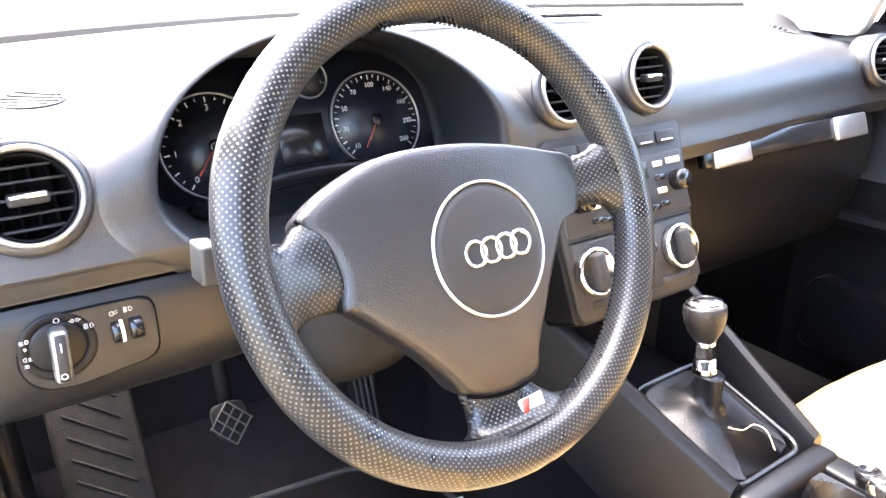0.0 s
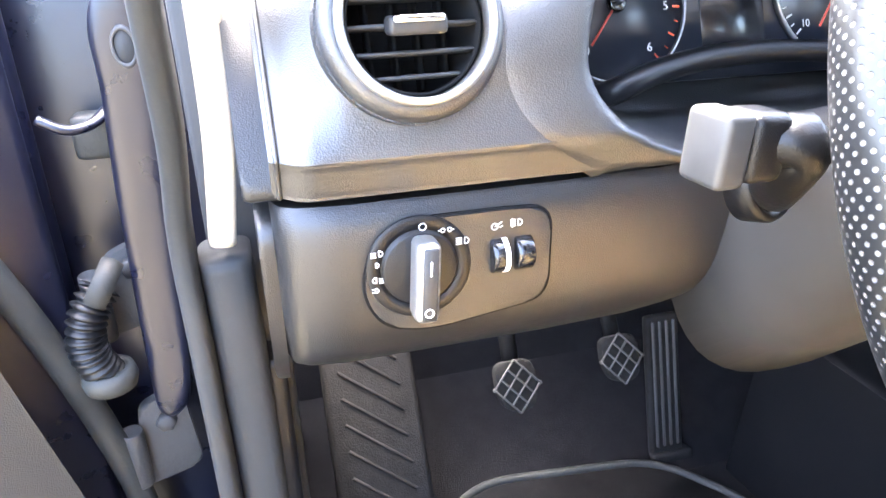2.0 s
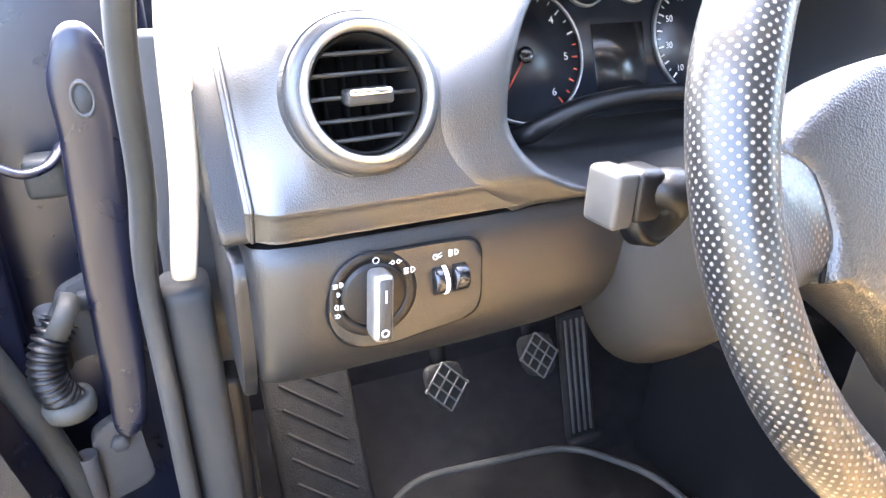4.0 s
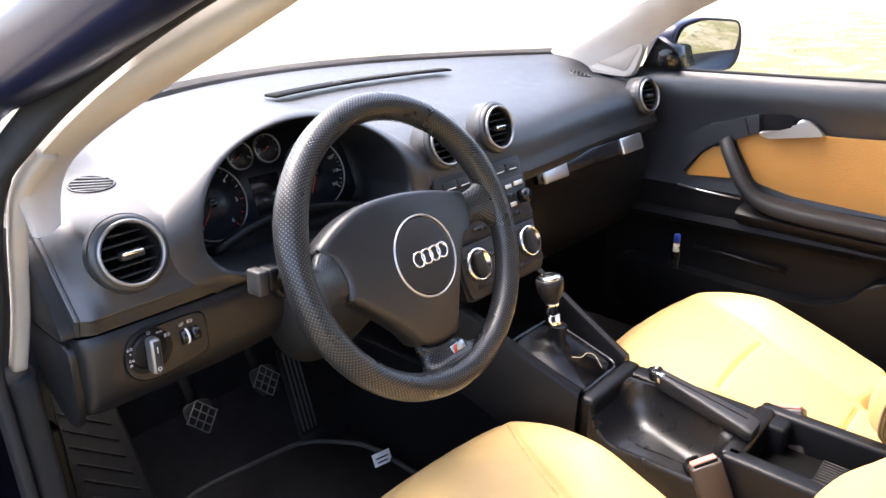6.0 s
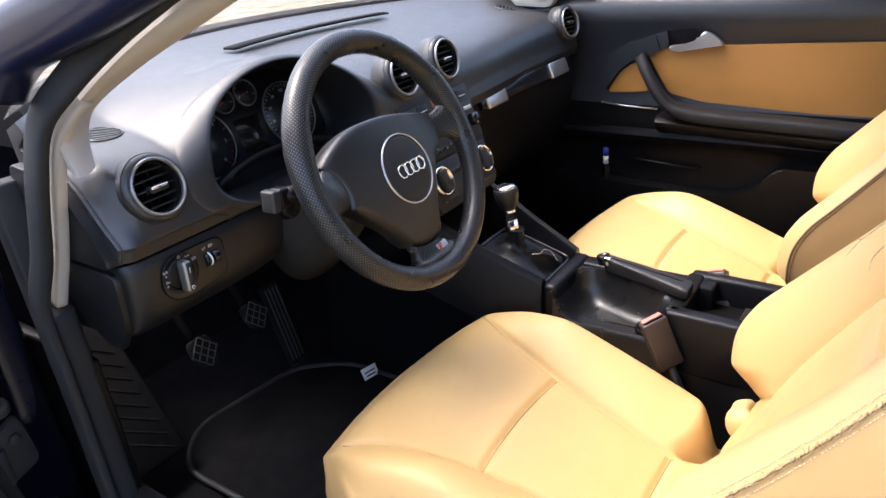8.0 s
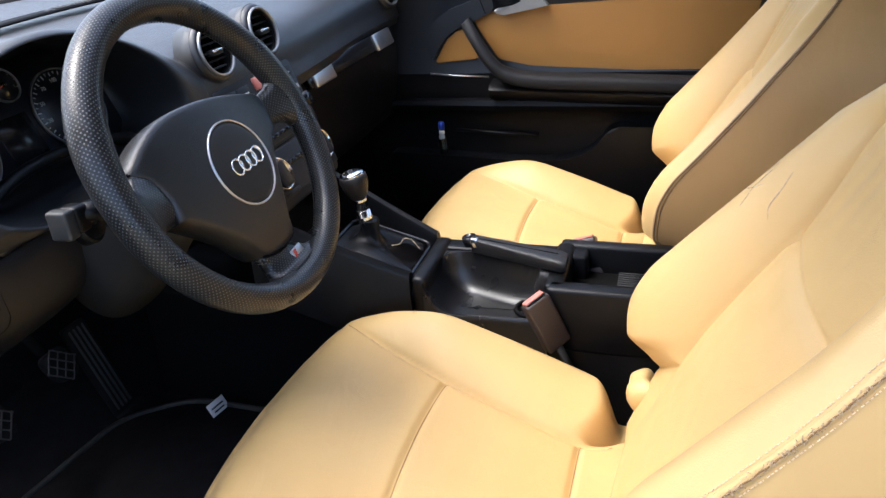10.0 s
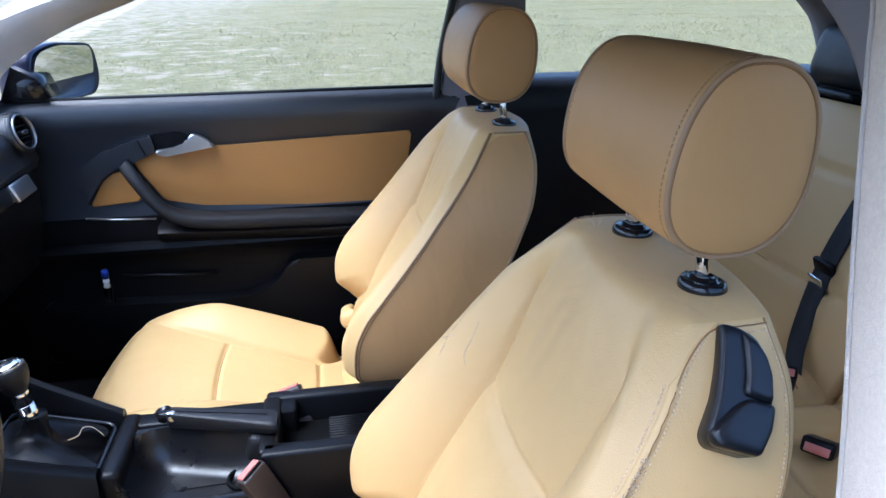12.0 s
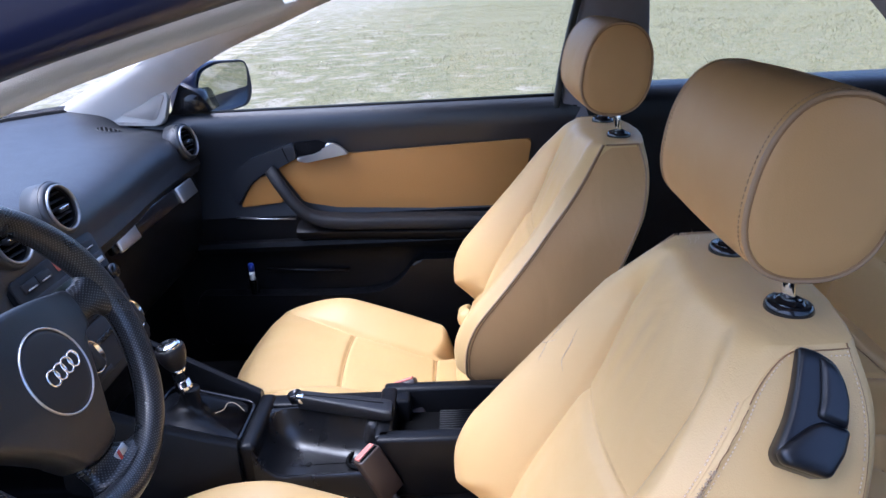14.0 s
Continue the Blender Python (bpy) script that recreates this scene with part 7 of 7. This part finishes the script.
    part("arm", bm_tube(curve_through([(-0.795, 0.27, 0.787), (-0.805, 0.245, 0.778), (-0.822, 0.235, 0.776), (-0.840, 0.235, 0.785)], 16), 0.005, n=12, flat=0.7), M_JAMB, ck)
    part("housing", bm_box((0.030, 0.03, 0.034), pose(-0.812, 0.275, 0.762), 0.005, 2), M_RUBBER, ck)


build_hinge_area()

# ---------------------------------------------------------------- rear seat


def build_rear_seat():
    r = thing("rear_bench", "tan leather rear bench seat with stitched pillows", "bench seat")
    up = Vector((0, -0.22, 0.50))
    out = Vector((0, 0.50, 0.22)).normalized()

    def pillow(name, origin, along, face, x0, x1, seams, thick, puff):
        n = 60
        rows = []
        for j in range(n + 1):
            h = j / n
            row = []
            for i in range(n + 1):
                f = i / n
                x = x0 + (x1 - x0) * f
                b = puff * (1 - (2 * f - 1) ** 6) * (1 - (2 * h - 1) ** 8)
                side = abs(2 * f - 1)
                b += 0.022 * math.exp(-((side - 0.78) / 0.13) ** 2) * smooth01(0.05, 0.3, h) * smooth01(1.0, 0.8, h)
                for k in seams:
                    b -= 0.009 * math.exp(-((h - k - 0.03 * side * side) / 0.014) ** 2)
                b -= 0.008 * math.exp(-((side - 0.60) / 0.020) ** 2)
                b += 0.003 * noise.noise(Vector((x * 6, h * 4, 1.7)))
                row.append(origin + along * h + face * b + Vector((x, 0, 0)))
            back = [origin + along * h - face * thick + Vector((x, 0, 0)) for x in (x1 - 0.01, x0 + 0.01)]
            rows.append([*row, *back])
        part(name, bm_loft(rows), M_LEATHER, r)
        for k in seams:
            line = []
            for i in range(31):
                f = 0.04 + 0.92 * i / 30
                side = abs(2 * f - 1)
                b = puff * (1 - (2 * f - 1) ** 6) - 0.0085 + 0.022 * math.exp(-((side - 0.78) / 0.13) ** 2) - 0.008 * math.exp(-((side - 0.60) / 0.020) ** 2)
                line.append(origin + along * (k + 0.03 * side * side) + face * b + Vector((x0 + (x1 - x0) * f, 0, 0)))
            part("seam", bm_tube(line, 0.0012, n=6), M_SEAM, r)
    for x0, x1 in ((-0.60, -0.02), (0.0, 0.60)):
        pillow("cushion", Vector((0, -1.05, 0.470)), Vector((0, -0.46, -0.035)), Vector((0, 0, 1)), x0, x1, (0.40, 0.78), 0.14, 0.030)
        pillow("backrest", Vector((0, -1.455, 0.42)), up * 0.99, out, x0, x1, (0.34, 0.74), 0.10, 0.026)
    for x in (-0.43, 0.43):
        b = bm_box((0.26, 0.11, 0.145), pose(x, -1.775, 0.995, 12, 0, 0), 0.045, 5)
        head = part("headrest", b, M_BLKLEATHER, r, "dark leather rear headrest")
        part("base", bm_box((0.12, 0.07, 0.016), pose(x, -1.735, 0.915, 12, 0, 0), 0.006, 3), M_TRIM, head, "black plastic headrest base")


build_rear_seat()
tagged(part("parcel_shelf", bm_box((1.25, 0.30, 0.02), pose(0, -1.88, 0.92), 0.006, 2), M_CARPET), "dark parcel shelf", "shelf", kind="structure")


# ---------------------------------------------------------------- details on the driver's seat


def build_seat_details():
    lev = thing("backrest_lever", "black plastic backrest release lever on the driver's seat", "lever")
    m = frame_pose(Vector((-0.5310, -0.8890, 0.8560)), (-0.276, -0.905, -0.327), (0.64, -0.40, 0.76)) @ Matrix.Diagonal((0.84, 0.96, 1, 1))
    poly = rounded([(-0.032, 0.058), (-0.016, 0.0595), (0.002, 0.056), (0.013, 0.046), (0.023, 0.029), (0.028, 0.006), (0.029, -0.016), (0.022, -0.039), (-0.020, -0.042), (-0.0275, -0.034), (-0.0245, -0.004), (-0.0265, 0.024)], 0.006, 6)

    def dome(outline, cx, cy, layers):
        return bm_loft([[m @ Vector((cx + (x - cx) * k, cy + (y - cy) * k, h)) for x, y in outline] for k, h in layers])
    part("bezel", dome(poly, 0.0, 0.0, ((1.0, -0.016), (1.0, 0.007), (0.975, 0.0110), (0.92, 0.0128), (0.80, 0.0132), (0.5, 0.0130), (0.02, 0.0130))), M_LEVER, lev)
    flap = rounded([(-0.014, 0.055), (0.000, 0.052), (0.012, 0.042), (0.021, 0.027), (0.026, 0.004), (-0.002, 0.004), (-0.003, 0.020), (-0.008, 0.038)], 0.005, 6)
    part("flap", dome(flap, 0.010, 0.026, ((1.0, 0.006), (1.0, 0.0128), (0.97, 0.0150), (0.90, 0.0168), (0.70, 0.0178), (0.4, 0.0180), (0.02, 0.0180))), M_LEVER, lev, "gloss black pull flap")
    lip = rounded([(-0.0272, -0.034), (-0.018, -0.019), (-0.006, -0.004), (0.004, 0.0035), (0.0285, 0.0045), (0.0288, -0.016), (0.0218, -0.0388), (-0.0198, -0.0418)], 0.005, 6)
    part("finger_lip", dome(lip, 0.004, -0.020, ((1.0, 0.004), (1.0, 0.0125), (0.975, 0.0155), (0.92, 0.0175), (0.80, 0.0185), (0.5, 0.0190), (0.02, 0.0190))), M_LEVER, lev)

    seat_at = Vector((-0.358, 0, 0))

    def front(s, z, lift=0.0):
        return seat_at + back_point(s, z, lift)

    def side(z, d, lift=0.0):
        return seat_at + side_point(-1, z, d, lift)

    # the worn edge seam: a pale band with a row of stitches on each side
    rng = random.Random(5)
    zs = [0.42 + (BACK_TOP - 0.42) * k / 110 for k in range(111)]
    band = []
    for z in zs:
        k = corner(z)
        if k > 0.004:
            band.append([side(z, k - 0.006, 0.0002), side(z, k, 0.0008), side(z, k + 0.008, 0.0012), side(z, k + 0.016, 0.0014), side(z, k + 0.032, 0.0014), side(z, k + 0.038, 0.0002)])
        else:
            band.append([front(-0.986, z, 0.0002), front(-0.989, z, 0.0010), front(-0.995, z, 0.0016), side(z, 0.012, 0.0016), side(z, 0.040, 0.0016), side(z, 0.046, 0.0002)])
    part("seam_band", bm_loft(band, closed=False, caps=False), M_LEATHER, driver_seat, "worn leather band along the seam")

    def stitch_row(path, bm):
        run, step = 0.0, 0.0037
        for p, q in zip(path, path[1:]):
            length = (q - p).length
            while run < length:
                d = (q - p) / length
                bm_tube([p + d * run, p + d * min(run + 0.0024, length)], 0.00062, n=4, bm=bm)
                run += step
            run -= length

    low = [0.42 + 0.448 * k / 90 for k in range(91)]
    turn = [0.868 + (BACK_TOP - 0.0035 - 0.868) * math.sin(math.pi / 2 * k / 20) for k in range(21)]
    along = [(BACK_TOP - 0.0035, 0.30 + 0.70 * k / 20) for k in range(1, 21)]
    st = bmesh.new()
    stitch_row([front(-0.980, z, 0.0012) for z in low], st)
    stitch_row([side(z, 0.060 + corner(z), 0.0016) for z in low + turn[1:]] + [side(z - 0.0040, d, 0.0016) for z, d in along], st)
    stitch_row([side(0.44 + (BACK_TOP - 0.445) * k / 80, 0.955, 0.0016) for k in range(81)], st)
    tagged(part("edge_stitching", st, M_STITCH, driver_seat, "pale twin stitching"), kind="stuff")
    # the seam goes on across the top of the side panel and down its rear edge
    over = [side(z, 0.020 + corner(z), 0.0013) for z in turn] + [side(z, d, 0.0010) for z, d in along]
    down = [side(BACK_TOP - (BACK_TOP - 0.44) * k / 60, 0.985, 0.0004) for k in range(61)]
    part("shoulder_seam", bm_tube(over, 0.0007, n=6), M_SEAM, driver_seat)
    part("rear_seam", bm_tube(down, 0.0007, n=6), M_SEAM, driver_seat)
    # the torn stretch of the seam: ragged fibres and a dark slit between the rows
    fr = bmesh.new()
    for k in range(600):
        z = 0.60 + 0.225 * (1 - rng.random() ** 1.3)
        a = side(z, 0.018 + rng.gauss(0, 0.010), 0.0020)
        b = a + Vector((rng.gauss(0, 0.0014), rng.gauss(0, 0.0010), rng.gauss(0, 0.0014)))
        bm_tube([a, b], 0.00042, n=3, bm=fr)
    tagged(part("fraying", fr, M_TEAR, driver_seat, "frayed leather fibres"), kind="stuff")
    slit = [side(0.56 + 0.305 * k / 90, 0.018 + 0.004 * math.sin(k * 1.7), 0.0018) for k in range(91)]
    part("torn_seam", bm_tube(slit, [0.0004 + 0.0005 * abs(math.sin(k * 0.9)) * math.sin(math.pi * k / 90) for k in range(91)], n=5), M_SEAM, driver_seat, "torn open seam")
    # loose threads along the top edge
    th = bmesh.new()
    for k in range(14):
        p = seat_at + Vector((0.128 - 0.030 * rng.random(), -0.868 - 0.03 * rng.random(), 0.900 + 0.008 * rng.random()))
        bm_tube([p, p + Vector((rng.gauss(0, 0.003), rng.gauss(0, 0.003), 0.005 + 0.003 * rng.random()))], 0.00018, n=3, bm=th)
    tagged(part("loose_threads", th, M_STITCH, driver_seat), kind="stuff")
    # cracks and creases in the leather of the far bolster
    cracks = [[(0.93, 0.735), (0.88, 0.738), (0.84, 0.743), (0.80, 0.752)], [(0.84, 0.743), (0.81, 0.735), (0.78, 0.722)], [(0.84, 0.743), (0.85, 0.760), (0.86, 0.775)], [(0.74, 0.775), (0.70, 0.752), (0.68, 0.735), (0.64, 0.722)]]
    for line in cracks:
        pts = [front(a, b, 0.0002) for a, b in line]
        part("crack", bm_tube(curve_through(pts, 14), [0.0002 + 0.0005 * math.sin(math.pi * k / 13) for k in range(14)], n=5), M_TEAR, driver_seat, "dark crack in the leather")


build_seat_details()


# ---------------------------------------------------------------- grass round the car


def build_grass(name, count, mat, label, seed, tall, region, bare):
    """Single blades, thick on the meadow and thin on the bare strip beside the car."""
    rng = np.random.default_rng(seed)
    x0, x1, y0, y1 = region
    x = x0 + (x1 - x0) * rng.random(count) ** 2.2
    y = y0 + (y1 - y0) * rng.random(count)
    patch = np.sin(1.7 * x + 0.9 * y) * np.sin(1.1 * y - 0.7 * x + 1.0) + 0.7 * np.sin(3.9 * x - 2.3 * y + 2.0) * np.sin(3.1 * y + 1.7 * x) + 0.5 * np.sin(9.1 * x + 4.0) * np.sin(8.3 * y)
    cover = np.clip((x - 2.8) / 5.5, 0, 1) * np.clip((5.0 - y) / 8.0, 0, 1)
    keep = patch + 1.6 * cover + 0.35 * rng.standard_normal(count) > bare
    x, y = x[keep], y[keep]
    n = len(x)
    far = 1 + 0.10 * np.clip(np.hypot(x, y) - 3, 0, 14)
    turn, h = rng.random(n) * 6.283, tall * (0.4 + 1.1 * rng.random(n) ** 1.5) * np.minimum(far, 1.35)
    w = 0.0022 * far
    lean = rng.standard_normal((2, n)) * 0.8 * h
    z = np.array([ground_z(p, q) for p, q in zip(x.tolist(), y.tolist())]) - 0.004
    vs = np.empty((n, 3, 3))
    vs[:, 0] = np.stack([x - w * np.cos(turn), y - w * np.sin(turn), z], 1)
    vs[:, 1] = np.stack([x + w * np.cos(turn), y + w * np.sin(turn), z], 1)
    vs[:, 2] = np.stack([x + lean[0], y + lean[1], z + h], 1)
    me = bpy.data.meshes.new(name)
    me.vertices.add(3 * n)
    me.vertices.foreach_set("co", vs.ravel())
    me.loops.add(3 * n)
    me.loops.foreach_set("vertex_index", np.arange(3 * n))
    me.polygons.add(n)
    me.polygons.foreach_set("loop_start", np.arange(0, 3 * n, 3))
    me.materials.append(mat)
    me.update(calc_edges=True)
    me.validate()
    tagged(new(name, me), label, "grass", kind="stuff")


build_grass("grass", 330000, M_BLADE, "short pale green meadow grass", 4, 0.034, (1.4, 42.0, -30.0, 22.0), 0.75)
build_grass("dry_grass", 120000, M_STRAW, "dry straw-coloured grass tufts", 9, 0.045, (1.4, 24.0, -20.0, 18.0), 0.85)
build_grass("front_grass", 50000, M_STRAW, "sparse dry tufts on the sandy ground", 11, 0.055, (-8.0, 16.0, 2.6, 22.0), 1.05)


def build_woods():
    """A far row of trees at the meadow's edge: trunks with limbs, and crowns of many small leaf clumps."""
    rng = random.Random(21)
    leaf_v, leaf_f, bark = [], [], bmesh.new()
    for k in range(34):
        az = radians(109 + 30 * k / 33 + rng.gauss(0, 0.4))
        far = 60 + rng.gauss(0, 3)
        x, y = far * math.sin(az), far * math.cos(az)
        z, tall = ground_z(x, y), 6.5 + 3.0 * rng.random()
        bm_tube([(x, y, z - 0.1), (x + rng.gauss(0, 0.15), y, z + 0.35 * tall), (x + rng.gauss(0, 0.3), y + rng.gauss(0, 0.3), z + 0.8 * tall)], [0.22, 0.16, 0.05], n=7, bm=bark)
        for _ in range(4):
            a, h = rng.random() * 6.283, z + tall * (0.25 + 0.4 * rng.random())
            bm_tube([(x, y, h), (x + 1.2 * math.cos(a), y + 1.2 * math.sin(a), h + 0.9)], [0.08, 0.02], n=5, bm=bark)
        lobes = [(rng.gauss(0, 1.1), rng.gauss(0, 1.1), tall * (0.06 + 0.85 * rng.random() ** 1.4), 0.8 + 0.7 * rng.random()) for _ in range(16)]
        for _ in range(900):
            lx, ly, lz, lr = lobes[rng.randrange(len(lobes))]
            d = Vector((rng.gauss(0, 1), rng.gauss(0, 1), rng.gauss(0, 1))).normalized() * lr * rng.random() ** 0.4
            c = Vector((x + lx, y + ly, z + lz)) + d
            u = Vector((rng.gauss(0, 1), rng.gauss(0, 1), rng.gauss(0, 1))).normalized() * 0.16
            v = Vector((rng.gauss(0, 1), rng.gauss(0, 1), rng.gauss(0, 1))).normalized() * 0.16
            i = len(leaf_v)
            leaf_v += [c - u, c + v, c + u, c - v]
            leaf_f.append((i, i + 1, i + 2, i + 3))
    woods = tagged(link_mesh("far_woods", leaf_v, leaf_f, M_FOLIAGE, smooth=False), "dark green trees at the far edge of the meadow", "trees", kind="stuff")
    part("trunks", bark, M_BARK, woods)


M_FOLIAGE = material("far_foliage", (0.045, 0.060, 0.022), 0.8, color2=(0.080, 0.095, 0.035), scale=0.6, mix=0.9)
M_BARK = material("tree_bark", (0.10, 0.08, 0.06), 0.9, color2=(0.06, 0.05, 0.04), scale=6, bump=0.4, bump_scale=20)
build_woods()


# ---------------------------------------------------------------- rear cabin details


def build_rear_details():
    for at, turn, lean in (((-0.002, -1.362, 0.500), 52, -38), ((-0.198, -1.288, 0.508), 40, -62)):
        b = thing("rear_belt_buckle", "black belt buckle with a red button on the rear seat", "seat belt buckle", group="rear belt buckles")
        m = pose(*at, 0, 0, turn) @ pose(0, 0, 0, lean, 0, 0)
        part("housing", bm_box((0.045, 0.025, 0.070), m, 0.005, 2), M_TRIM, b)
        part("button", bm_box((0.034, 0.013, 0.004), m @ pose(0, 0.003, 0.035), 0.001, 1), M_BUCKLERED, b, "faded red button")
    w = thing("rear_seat_belt", "black rear seat belt strap", "seat belt")
    pts = curve_through([(0.150, -1.680, 0.945), (0.138, -1.558, 0.720), (0.126, -1.508, 0.612), (0.084, -1.452, 0.515), (0.020, -1.400, 0.492)], 24)
    rings = []
    for p in pts:
        rings.append([p + Vector(d) for d in ((-0.023, 0.0, 0.006), (0.023, 0.0, 0.006), (0.023, 0.002, 0.008), (-0.023, 0.002, 0.008))])
    part("webbing", bm_loft(rings), M_BELT, w)
    part("tongue", bm_box((0.036, 0.005, 0.030), pose(0.126, -1.500, 0.616, -24, 0, 0), 0.002, 2), M_CHROME, w, "chrome belt tongue")
    part("tongue_grip", bm_box((0.052, 0.012, 0.030), pose(0.128, -1.514, 0.646, -24, 0, 0), 0.004, 2), M_TRIM, w, "black plastic tongue grip")
    h = thing("quarter_handle", "dark rear ashtray handle in the quarter trim", "handle")
    part("recess", bm_box((0.012, 0.13, 0.045), pose(0.668, -1.60, 0.875, 0, 0, 4), 0.010, 2), M_DEEP, h)
    part("flap", bm_box((0.010, 0.075, 0.022), pose(0.660, -1.59, 0.868, 0, 0, 4), 0.006, 2), M_ALU, h, "silver flap")


build_rear_details()
